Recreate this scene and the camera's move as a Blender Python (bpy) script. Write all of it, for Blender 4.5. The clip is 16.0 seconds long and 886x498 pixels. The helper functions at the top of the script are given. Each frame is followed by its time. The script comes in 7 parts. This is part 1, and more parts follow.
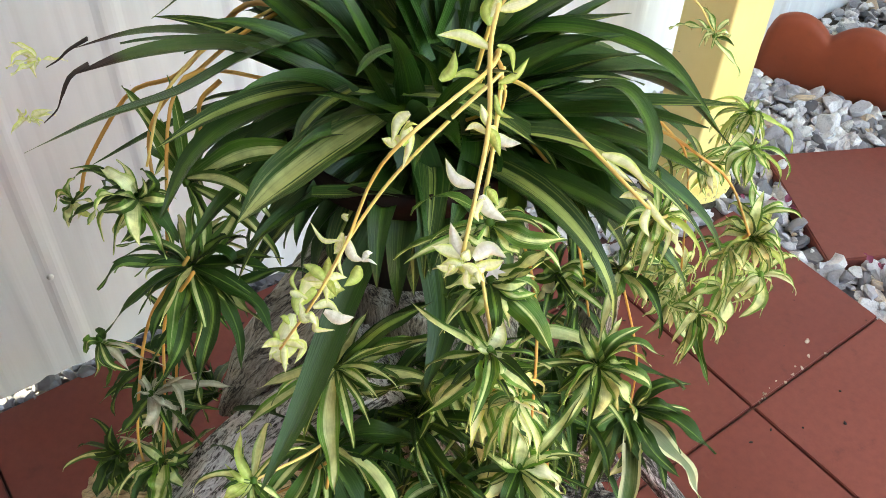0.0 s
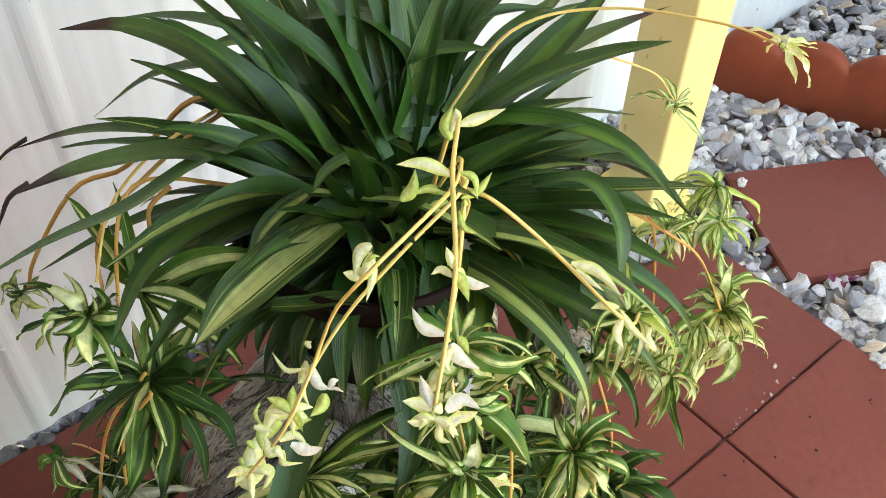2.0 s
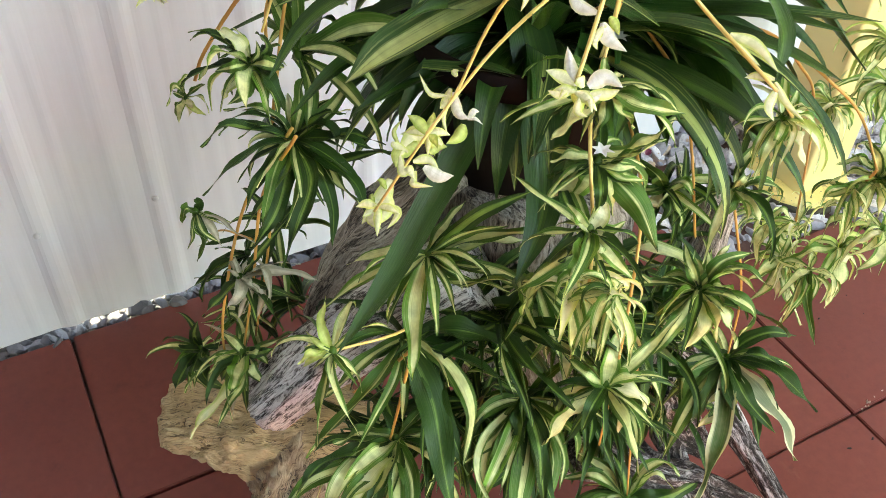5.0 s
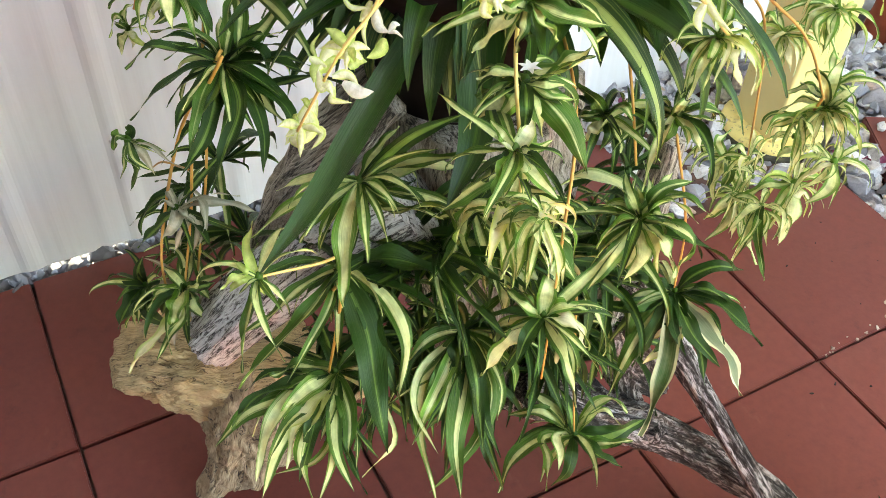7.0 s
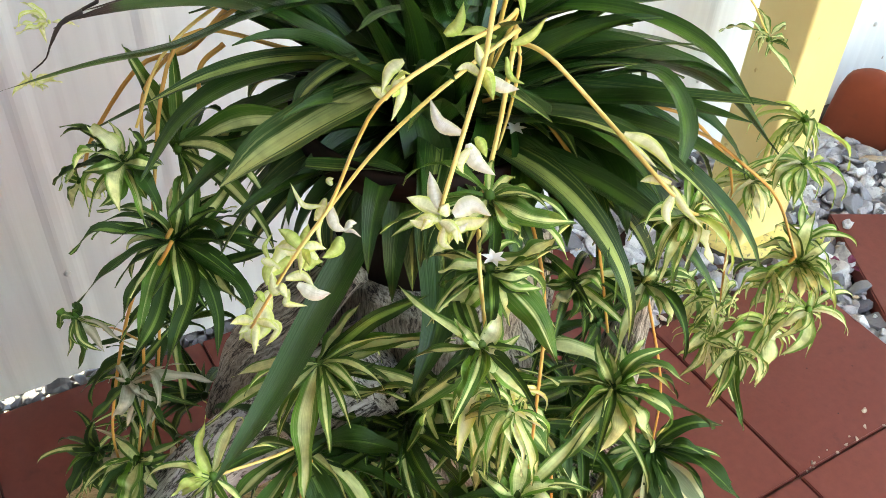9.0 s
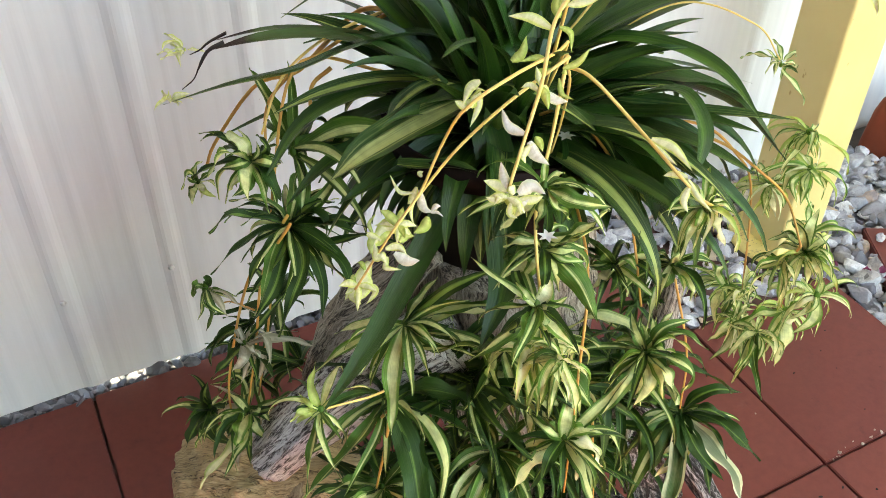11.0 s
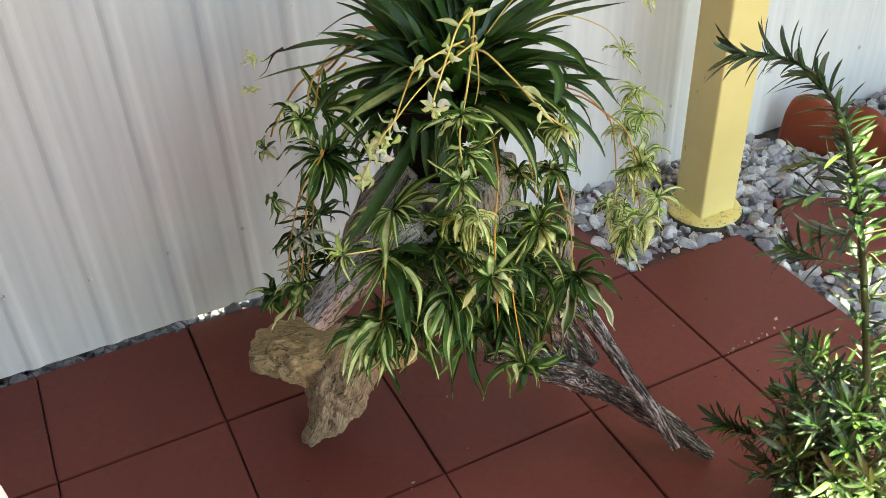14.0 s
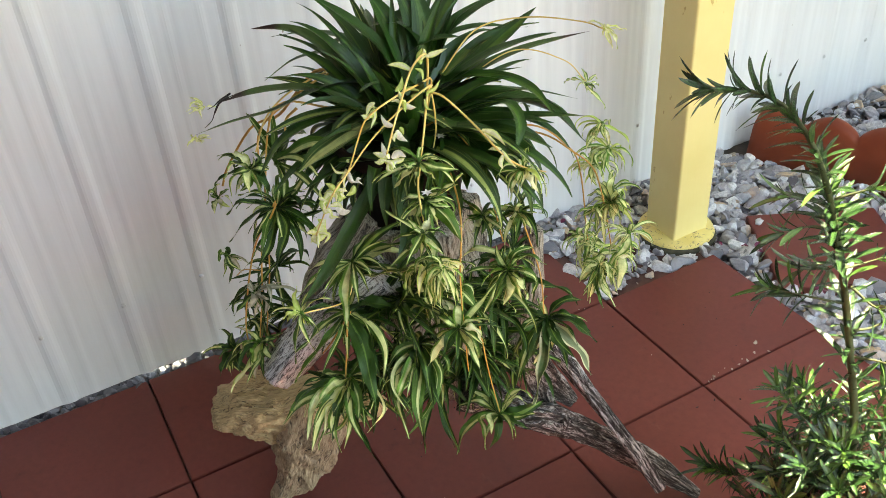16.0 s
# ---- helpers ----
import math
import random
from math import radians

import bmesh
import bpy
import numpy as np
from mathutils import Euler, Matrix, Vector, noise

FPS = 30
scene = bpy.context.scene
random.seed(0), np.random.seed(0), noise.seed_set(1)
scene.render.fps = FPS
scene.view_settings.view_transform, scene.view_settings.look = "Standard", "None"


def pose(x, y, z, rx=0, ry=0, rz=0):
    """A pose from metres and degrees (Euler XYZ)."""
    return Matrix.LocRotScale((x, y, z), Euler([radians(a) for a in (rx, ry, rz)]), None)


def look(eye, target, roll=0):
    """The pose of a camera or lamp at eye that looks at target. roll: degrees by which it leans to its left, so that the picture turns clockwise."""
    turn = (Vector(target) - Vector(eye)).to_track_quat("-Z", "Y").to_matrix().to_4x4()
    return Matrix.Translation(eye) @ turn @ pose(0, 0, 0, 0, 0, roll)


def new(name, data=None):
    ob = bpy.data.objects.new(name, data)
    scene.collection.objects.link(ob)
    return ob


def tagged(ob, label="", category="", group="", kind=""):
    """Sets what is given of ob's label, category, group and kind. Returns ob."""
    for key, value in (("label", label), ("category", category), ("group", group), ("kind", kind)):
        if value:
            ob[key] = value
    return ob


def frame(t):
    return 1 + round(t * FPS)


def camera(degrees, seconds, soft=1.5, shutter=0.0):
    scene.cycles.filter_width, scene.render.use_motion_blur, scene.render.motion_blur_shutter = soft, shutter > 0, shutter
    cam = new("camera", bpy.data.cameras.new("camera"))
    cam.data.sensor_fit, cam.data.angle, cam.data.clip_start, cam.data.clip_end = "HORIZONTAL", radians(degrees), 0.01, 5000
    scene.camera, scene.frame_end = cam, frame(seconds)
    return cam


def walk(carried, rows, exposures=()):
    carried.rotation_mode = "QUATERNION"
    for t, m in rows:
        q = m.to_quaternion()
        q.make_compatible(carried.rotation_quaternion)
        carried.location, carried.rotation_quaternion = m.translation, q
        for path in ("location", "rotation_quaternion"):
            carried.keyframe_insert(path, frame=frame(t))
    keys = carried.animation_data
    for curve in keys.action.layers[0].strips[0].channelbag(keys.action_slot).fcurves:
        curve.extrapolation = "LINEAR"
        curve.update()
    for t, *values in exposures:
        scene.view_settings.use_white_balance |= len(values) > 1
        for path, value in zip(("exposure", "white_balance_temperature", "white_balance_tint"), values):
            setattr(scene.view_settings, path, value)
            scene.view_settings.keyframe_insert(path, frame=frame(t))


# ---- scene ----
import itertools
cam = camera(51.3, 16.0, soft=0.6)
PATH = [
    (0, (-1.111, -0.455, 1.443), (-0.25, 0.66, 0.023), 2.2),
    (0.5, (-1.124, -0.389, 1.464), (-0.265, 0.69, 0.015), 1.9),
    (1, (-1.106, -0.379, 1.47), (-0.243, 0.697, 0.022), 1.2),
    (1.5, (-1.069, -0.378, 1.484), (-0.169, 0.678, 0.043), 1.4),
    (2, (-1.058, -0.378, 1.495), (-0.14, 0.674, 0.063), 2.0),
    (2.5, (-1.062, -0.374, 1.499), (-0.212, 0.753, 0.082), 0.4),
    (3, (-1.125, -0.449, 1.497), (-0.332, 0.684, 0.051), 0.4),
    (3.5, (-1.161, -0.527, 1.446), (-0.35, 0.656, 0.052), 3.1),
    (4, (-1.152, -0.532, 1.363), (-0.378, 0.736, 0.023), 4.0),
    (4.5, (-1.148, -0.51, 1.352), (-0.428, 0.762, -0.013), 2.6),
    (4.7, (-1.154, -0.512, 1.342), (-0.438, 0.759, -0.026), 2.4),
    (6.8, (-1.126, -0.556, 1.29), (-0.418, 0.654, -0.137), 3.0),
    (7, (-1.107, -0.555, 1.291), (-0.405, 0.656, -0.138), 2.9),
    (7.5, (-1.058, -0.555, 1.28), (-0.351, 0.641, -0.159), 3.0),
    (8, (-1.032, -0.539, 1.288), (-0.306, 0.67, -0.13), 3.1),
    (8.5, (-1.05, -0.513, 1.315), (-0.291, 0.733, -0.053), 2.5),
    (9, (-1.056, -0.472, 1.339), (-0.255, 0.795, 0.014), 2.8),
    (9.2, (-1.066, -0.462, 1.345), (-0.251, 0.814, 0.039), 3.1),
    (11.3, (-1.196, -0.699, 1.483), (-0.495, 0.67, 0.205), 0.0),
    (11.5, (-1.234, -0.783, 1.527), (-0.519, 0.594, 0.266), -1.2),
    (12, (-1.361, -0.998, 1.606), (-0.587, 0.396, 0.4), -2.9),
    (12.5, (-1.398, -1.215, 1.632), (-0.631, 0.196, 0.44), -2.7),
    (13, (-1.383, -1.344, 1.655), (-0.639, 0.11, 0.501), -3.6),
    (13.5, (-1.395, -1.365, 1.681), (-0.709, 0.139, 0.555), -3.0),
    (14, (-1.361, -1.269, 1.665), (-0.689, 0.19, 0.474), -2.9),
    (14.5, (-1.324, -1.223, 1.655), (-0.633, 0.206, 0.439), -3.9),
    (15, (-1.323, -1.21, 1.654), (-0.624, 0.216, 0.438), -4.0),
    (15.5, (-1.305, -1.208, 1.666), (-0.588, 0.226, 0.47), -4.4),
    (16, (-1.293, -1.182, 1.67), (-0.565, 0.263, 0.495), -4.4),
]
EXPOSURE = 3.09
KELVIN, TINT = 8800, 5
# y of the unseen roof's edge, set by where sun should start
ROOF_SHADE_EDGE = -0.42
walk(cam, [(t, look(eye, target, roll)) for t, eye, target, roll in PATH], exposures=[(t, EXPOSURE + e, KELVIN, TINT) for t, e in ((0.0, 0.8), (4.7, 0.85), (7.0, 0.95), (9.0, 0.8), (11.5, 0.65), (12.5, 0.5), (13.0, 0.32), (13.5, 0.05), (14.5, 0.2), (15.5, 0.3), (16.0, 0.3))])

# ---- sky and sun ----
world = bpy.data.worlds.new("sky")
scene.world = world
world.use_nodes = True
wn = world.node_tree
sky = wn.nodes.new("ShaderNodeTexSky")
sky.sky_type, sky.sun_disc = "NISHITA", False
sky.sun_elevation, sky.sun_rotation = radians(77), radians(90)
wn.nodes["Background"].inputs["Strength"].default_value = 0.13
wn.links.new(sky.outputs[0], wn.nodes["Background"].inputs["Color"])
sun_data = bpy.data.lights.new("sun", "SUN")
sun_data.energy, sun_data.angle, sun_data.color = 4.8, radians(0.53), (1.0, 0.95, 0.88)
sun = new("sun", sun_data)
sun.matrix_world = look((0.9, 0.0, 4.0), (0, 0, 0))

# ---- materials ----
class Nodes:
    """Short hand for node trees."""
    def __init__(self, name):
        self.m = bpy.data.materials.new(name)
        self.m.use_nodes = True
        self.t = self.m.node_tree
        self.b = self.t.nodes["Principled BSDF"]
        self.out = self.t.nodes["Material Output"]
    def add(self, kind, **inputs):
        n = self.t.nodes.new("ShaderNode" + kind)
        for k, v in inputs.items():
            self.put(n, k.replace("_", " "), v)
        return n
    def put(self, n, key, v):
        sock = n.inputs[int(key)] if key.isdigit() else n.inputs[key]
        if isinstance(v, bpy.types.NodeSocket):
            self.t.links.new(v, sock)
        else:
            sock.default_value = v
    def coord(self, which="Object", scale=(1, 1, 1)):
        c = self.t.nodes.new("ShaderNodeTexCoord")
        m = self.add("Mapping")
        m.inputs["Scale"].default_value = scale
        self.t.links.new(c.outputs[which], m.inputs["Vector"])
        return m.outputs[0]
    def noise(self, vec, scale, detail=4, rough=0.55, out=0):
        n = self.add("TexNoise", Vector=vec, Scale=scale, Detail=detail, Roughness=rough)
        return n.outputs[out]
    def ramp(self, fac, stops):
        n = self.add("ValToRGB")
        self.put(n, "Fac", fac)
        e = n.color_ramp.elements
        while len(e) < len(stops):
            e.new(0.5)
        for el, (p, c) in zip(e, stops):
            el.position, el.color = p, (*c, 1) if len(c) == 3 else c
        return n.outputs[0]
    def grey(self, fac, stops):
        return self.ramp(fac, [(p, (v, v, v)) for p, v in stops])
    def mix(self, fac, a, b, mode="MIX"):
        n = self.t.nodes.new("ShaderNodeMix")
        n.data_type, n.blend_type = "RGBA", mode
        for k, v in ((0, fac), (6, a), (7, b)):
            if isinstance(v, bpy.types.NodeSocket):
                self.t.links.new(v, n.inputs[k])
            else:
                n.inputs[k].default_value = (*v, 1) if isinstance(v, tuple) and len(v) == 3 else v
        return n.outputs[2]
    def math(self, op, a, b=0.0):
        n = self.t.nodes.new("ShaderNodeMath")
        n.operation = op
        for k, v in ((0, a), (1, b)):
            if isinstance(v, bpy.types.NodeSocket):
                self.t.links.new(v, n.inputs[k])
            else:
                n.inputs[k].default_value = v
        return n.outputs[0]
    def rand(self):
        return self.t.nodes.new("ShaderNodeObjectInfo").outputs["Random"]
    def bump(self, height, strength, dist=0.002):
        n = self.add("Bump", Height=height, Strength=strength, Distance=dist)
        self.t.links.new(n.outputs[0], self.b.inputs["Normal"])
    def set(self, color=None, rough=None, **more):
        if color is not None:
            self.put(self.b, "Base Color", color if isinstance(color, bpy.types.NodeSocket) else (*color, 1))
        if rough is not None:
            self.put(self.b, "Roughness", rough)
        for k, v in more.items():
            self.put(self.b, k.replace("_", " "), v)
        return self.m


def tile_material():
    n = Nodes("red_paver_paint")
    v = n.coord("Object")
    r = n.rand()
    big = n.noise(v, 3.0, 3)
    fine = n.noise(v, 60.0, 5, 0.65)
    c = n.ramp(big, [(0.3, (0.145, 0.032, 0.025)), (0.7, (0.180, 0.043, 0.033))])
    c = n.mix(n.math("MULTIPLY", r, 0.35), c, (0.21, 0.056, 0.040))
    c = n.mix(n.grey(fine, [(0.35, 0.25), (0.6, 0.0)]), c, (0.09, 0.024, 0.02))
    spot = n.noise(v, 190.0, 1)
    c = n.mix(n.grey(spot, [(0.76, 0.0), (0.80, 0.6)]), c, (0.06, 0.02, 0.016))
    scuff = n.noise(n.coord("Object", (1, 2.2, 1)), 9.0, 7, 0.75)
    c = n.mix(n.grey(scuff, [(0.60, 0.0), (0.75, 0.35)]), c, (0.25, 0.085, 0.065))
    c = n.mix(n.grey(n.noise(v, 14.0, 6, 0.7), [(0.30, 0.45), (0.42, 0.0)]), c, (0.075, 0.022, 0.018))
    n.bump(n.math("ADD", n.noise(v, 140.0, 4), n.math("MULTIPLY", n.noise(v, 7.0, 3), 4.0)), 0.22, 0.001)
    return n.set(c, n.grey(big, [(0.3, 0.42), (0.75, 0.56)]), Specular_IOR_Level=0.28)


def simple_noise(name, lo, hi, scale, rough, bump=0.2, dist=0.002, coord="Object", **more):
    n = Nodes(name)
    v = n.coord(coord)
    c = n.ramp(n.noise(v, scale, 5), [(0.3, lo), (0.7, hi)])
    c = n.mix(n.math("MULTIPLY", n.noise(v, scale * 9, 3), 0.25), c, tuple(x * 0.6 for x in lo))
    n.bump(n.noise(v, scale * 12, 4), bump, dist)
    return n.set(c, rough, **more)


def wall_material():
    n = Nodes("white_steel_sheet_paint")
    v = n.coord("Object")
    streak = n.noise(n.coord("Object", (9, 9, 0.5)), 3.0, 4)
    c = n.ramp(streak, [(0.25, (0.615, 0.635, 0.65)), (0.65, (0.72, 0.74, 0.75))])
    low = n.noise(v, 2.0, 3)
    c = n.mix(n.grey(low, [(0.42, 0.0), (0.72, 0.30)]), c, (0.63, 0.615, 0.58))
    rain = n.noise(n.coord("Object", (14, 14, 0.35)), 2.4, 5, 0.65)
    c = n.mix(n.grey(rain, [(0.54, 0.0), (0.74, 0.16)]), c, (0.50, 0.485, 0.45))
    speck = n.noise(n.coord("Object", (1, 1, 0.55)), 60.0, 1)
    c = n.mix(n.grey(speck, [(0.80, 0.0), (0.815, 0.8)]), c, (0.2, 0.13, 0.08))
    n.bump(streak, 0.05, 0.004)
    return n.set(c, n.grey(low, [(0.3, 0.42), (0.7, 0.56)]))


def yellow_material():
    n = Nodes("yellow_gloss_paint")
    v = n.coord("Object")
    c = n.ramp(n.noise(v, 5.0, 4), [(0.3, (0.71, 0.58, 0.23)), (0.7, (0.77, 0.645, 0.28))])
    chip = n.noise(n.coord("Object", (1, 1, 0.6)), 34.0, 3)
    c = n.mix(n.grey(chip, [(0.70, 0.0), (0.73, 0.7)]), c, (0.45, 0.27, 0.06))
    n.bump(n.noise(n.coord("Object", (1, 1, 0.2)), 30.0, 4), 0.18, 0.003)
    return n.set(c, 0.38)


def worn_yellow_material():
    n = Nodes("worn_yellow_paint_on_concrete")
    v = n.coord("Object")
    c = n.ramp(n.noise(v, 12.0, 5), [(0.3, (0.70, 0.54, 0.16)), (0.7, (0.82, 0.66, 0.24))])
    c = n.mix(n.grey(n.noise(v, 42.0, 5, 0.7), [(0.56, 0.0), (0.66, 0.7)]), c, (0.26, 0.19, 0.09))
    c = n.mix(n.grey(n.noise(v, 110.0, 3), [(0.62, 0.0), (0.68, 0.8)]), c, (0.10, 0.08, 0.05))
    n.bump(n.noise(v, 70.0, 5), 0.5, 0.003)
    return n.set(c, 0.55)


def enamel_material():
    n = Nodes("chipped_white_enamel")
    v = n.coord("Object")
    c = n.ramp(n.noise(v, 14.0, 4), [(0.3, (0.74, 0.74, 0.74)), (0.7, (0.82, 0.82, 0.81))])
    c = n.mix(n.grey(n.noise(v, 55.0, 4, 0.7), [(0.60, 0.0), (0.64, 0.85)]), c, (0.30, 0.29, 0.30))
    n.bump(n.noise(v, 55.0, 4, 0.7), 0.3, 0.002)
    return n.set(c, 0.4)


def terracotta_material():
    n = Nodes("terracotta")
    v = n.coord("Object")
    c = n.ramp(n.noise(v, 7.0, 5), [(0.3, (0.19, 0.036, 0.015)), (0.7, (0.25, 0.052, 0.022))])
    c = n.mix(n.grey(n.noise(v, 45.0, 4), [(0.55, 0.0), (0.75, 0.4)]), c, (0.16, 0.04, 0.02))
    n.bump(n.noise(v, 90.0, 4), 0.2, 0.002)
    return n.set(c, 0.6, Specular_IOR_Level=0.3)


def stone_material():
    n = Nodes("crushed_white_marble")
    g = n.t.nodes.new("ShaderNodeNewGeometry")
    r = n.math("FRACT", n.math("ADD", g.outputs["Random Per Island"], n.math("MULTIPLY", n.rand(), 7.3)))
    v = n.add("VectorMath")
    v.operation = "ADD"
    n.put(v, "0", n.coord("Object"))
    n.put(v, "1", n.add("CombineXYZ", X=n.math("MULTIPLY", r, 3.0), Y=0.0, Z=r).outputs[0])
    v = v.outputs[0]
    c = n.ramp(r, [(0.0, (0.13, 0.125, 0.135)), (0.25, (0.34, 0.33, 0.345)), (0.55, (0.58, 0.565, 0.57)), (0.90, (0.82, 0.805, 0.775)), (0.955, (0.60, 0.44, 0.26)), (1.0, (0.50, 0.38, 0.32))])
    vein = n.noise(v, 30.0, 6, 0.7)
    c = n.mix(n.grey(vein, [(0.38, 0.6), (0.52, 0.0)]), c, (0.24, 0.235, 0.26))
    c = n.mix(n.grey(n.noise(v, 210.0, 4, 0.7), [(0.33, 0.4), (0.5, 0.0)]), c, (0.22, 0.22, 0.23))
    n.bump(n.noise(v, 110.0, 6, 0.7), 0.8, 0.006)
    return n.set(c, 0.7, Specular_IOR_Level=0.3)


def wood_material(name, pale, mid, dark, crack, tan=None, lichen=0.56, spots=16.0, fibre=150.0, band=0.14, run=0.09, waver=0.025, relief=0.9):
    n = Nodes(name)
    o = n.coord("Object")
    sway = n.add("VectorMath")
    sway.operation = "MULTIPLY_ADD"
    n.put(sway, "0", n.noise(o, 22.0, 4, 0.6, out=1))
    n.put(sway, "1", (waver, 0.0, 0.0))
    n.put(sway, "2", n.coord("UV", (1, run, 1)))
    grain = n.noise(sway.outputs[0], fibre, 7, 0.72)
    c = n.ramp(grain, [(0.5 - band, dark), (0.5 - 0.1 * band, mid), (0.5 + 0.85 * band, pale)])
    lich = n.noise(n.coord("UV", (1, 0.3, 1)), spots, 7, 0.75)
    c = n.mix(n.grey(lich, [(lichen - 0.04, 0.0), (lichen + 0.04, 0.75)]), c, pale)
    if tan:
        c = n.mix(n.grey(n.noise(o, 9.0, 6, 0.7), [(0.40, 0.0), (0.62, 0.6)]), c, tan)
    big = n.noise(n.coord("UV", (1, 0.10, 1)), 38.0, 6, 0.65)
    cr = n.grey(n.math("ABSOLUTE", n.math("SUBTRACT", big, 0.5)), [(0.0, 1.0), (crack, 0.0)])
    c = n.mix(cr, c, (0.018, 0.014, 0.012))
    h = n.math("SUBTRACT", grain, cr)
    n.bump(h, relief, 0.006)
    return n.set(c, 0.85)


def leaf_material(name, edge, core, c0, soft, veins, tip=None, rough=0.36, through_light=0.25, streaks=0.4, spread=0.22, shine=0.5):
    """Long leaf: margins of one colour, a lengthwise core of another, fine veins along it."""
    n = Nodes(name)
    uv = n.t.nodes.new("ShaderNodeTexCoord").outputs["UV"]
    sep = n.add("SeparateXYZ", Vector=uv)
    r = n.rand()
    a = n.math("MULTIPLY", n.math("ABSOLUTE", n.math("SUBTRACT", sep.outputs[0], 0.5)), 2.0)
    comb = n.add("CombineXYZ", X=n.math("ADD", n.math("MULTIPLY", sep.outputs[0], 13.0), n.math("MULTIPLY", r, 60.0)), Y=n.math("MULTIPLY", sep.outputs[1], 0.7), Z=0.0)
    lines = n.noise(comb.outputs[0], 1.0, 3, 0.6)
    w = n.math("ADD", a, n.math("MULTIPLY", n.math("SUBTRACT", lines, 0.5), veins))
    w = n.math("ADD", w, n.math("MULTIPLY", n.math("SUBTRACT", r, 0.5), spread))
    c = n.ramp(w, [(max(0.0, c0 - soft), core), (c0 + soft, edge)])
    fine = n.noise(n.add("CombineXYZ", X=n.math("MULTIPLY", sep.outputs[0], 30.0), Y=n.math("MULTIPLY", sep.outputs[1], 1.0), Z=r).outputs[0], 1.0, 3)
    c = n.mix(n.grey(fine, [(0.45, 0.0), (0.75, 0.22)]), c, tuple(x * 0.6 for x in edge))
    c = n.mix(n.math("MULTIPLY", n.rand(), 0.18), c, tuple(min(1, x * 1.8) for x in edge))
    streak = n.noise(n.add("CombineXYZ", X=n.math("ADD", n.math("MULTIPLY", sep.outputs[0], 22.0), n.math("MULTIPLY", r, 31.0)), Y=n.math("MULTIPLY", sep.outputs[1], 1.4), Z=2.0).outputs[0], 1.0, 2)
    c = n.mix(n.grey(streak, [(0.5, 0.0), (0.72, streaks)]), c, core)
    blotch = n.noise(n.add("CombineXYZ", X=sep.outputs[0], Y=n.math("MULTIPLY", sep.outputs[1], 5.0), Z=n.math("MULTIPLY", r, 40.0)).outputs[0], 1.6, 3)
    c = n.mix(n.grey(blotch, [(0.35, 0.3), (0.6, 0.0)]), c, tuple(x * 0.5 for x in edge))
    if tip:
        c = n.mix(n.grey(sep.outputs[1], [(0.81, 0.0), (0.86, 1.0)]), c, tip)
    n.bump(n.math("ADD", fine, streak), 0.45, 0.0015)
    n.set(c, rough, Specular_IOR_Level=shine)
    tr = n.add("BsdfTranslucent", Color=c)
    mx = n.t.nodes.new("ShaderNodeMixShader")
    mx.inputs[0].default_value = through_light
    n.t.links.new(n.b.outputs[0], mx.inputs[1])
    n.t.links.new(tr.outputs[0], mx.inputs[2])
    n.t.links.new(mx.outputs[0], n.out.inputs["Surface"])
    return n.m


TILE = tile_material()
WALL = wall_material()
YELLOW = yellow_material()
FOOT_PAINT = worn_yellow_material()
MOSS = simple_noise("dark_moss_grime", (0.035, 0.032, 0.018), (0.09, 0.08, 0.045), 60.0, 0.95, 0.6, 0.004)
TERRACOTTA = terracotta_material()
STONE = stone_material()
# Grey pebble with the shade under the wall worked into its colour
SHADE_PEBBLE = simple_noise("grey_shade_pebble", (0.055, 0.058, 0.065), (0.19, 0.195, 0.21), 14.0, 0.5, 0.3, 0.003)
SOIL = simple_noise("dark_earth", (0.05, 0.04, 0.032), (0.10, 0.085, 0.07), 8.0, 0.95, 0.5, 0.01)
# Unseen outer ground; tone chosen for the sunlight it bounces under the roof
SAND = simple_noise("dry_sandy_ground", (0.17, 0.155, 0.13), (0.24, 0.22, 0.185), 6.0, 0.95, 0.4, 0.01)
JOINT = simple_noise("joint_sand", (0.060, 0.026, 0.020), (0.14, 0.070, 0.052), 30.0, 0.95)
UNSEEN_ROOF = simple_noise("unseen_roof_paint", (0.34, 0.34, 0.34), (0.40, 0.40, 0.40), 3.0, 0.5, 0.05)
# Cream picked for warm bounce from the unseen east wall
UNSEEN_CREAM_PAINT = simple_noise("unseen_cream_paint", (0.42, 0.37, 0.28), (0.48, 0.43, 0.33), 4.0, 0.8, 0.2)
# For unseen light blockers; hue and depth chosen for the bounce they give
UNSEEN_BLUE_PAINT = simple_noise("unseen_grey_blue_paint", (0.15, 0.18, 0.24), (0.19, 0.22, 0.29), 4.0, 0.8, 0.2)
STEEL = simple_noise("painted_screw", (0.6, 0.6, 0.6), (0.7, 0.7, 0.7), 60.0, 0.35, 0.1, 0.001)
WOOD = wood_material("bleached_driftwood", (0.55, 0.51, 0.44), (0.32, 0.285, 0.23), (0.050, 0.040, 0.030), 0.02, fibre=300.0, band=0.13, spots=60.0, lichen=0.60, relief=0.6)
WOOD_DARK = wood_material("dark_weathered_branch", (0.56, 0.53, 0.49), (0.085, 0.068, 0.056), (0.007, 0.006, 0.005), 0.05, lichen=0.58, spots=120.0, fibre=240.0, band=0.11, run=0.09, waver=0.035)
WOOD_SPECKLED = wood_material("lichen_speckled_branch", (0.80, 0.81, 0.79), (0.17, 0.155, 0.14), (0.010, 0.009, 0.008), 0.018, lichen=0.47, spots=190.0, fibre=240.0, band=0.08, relief=0.4)
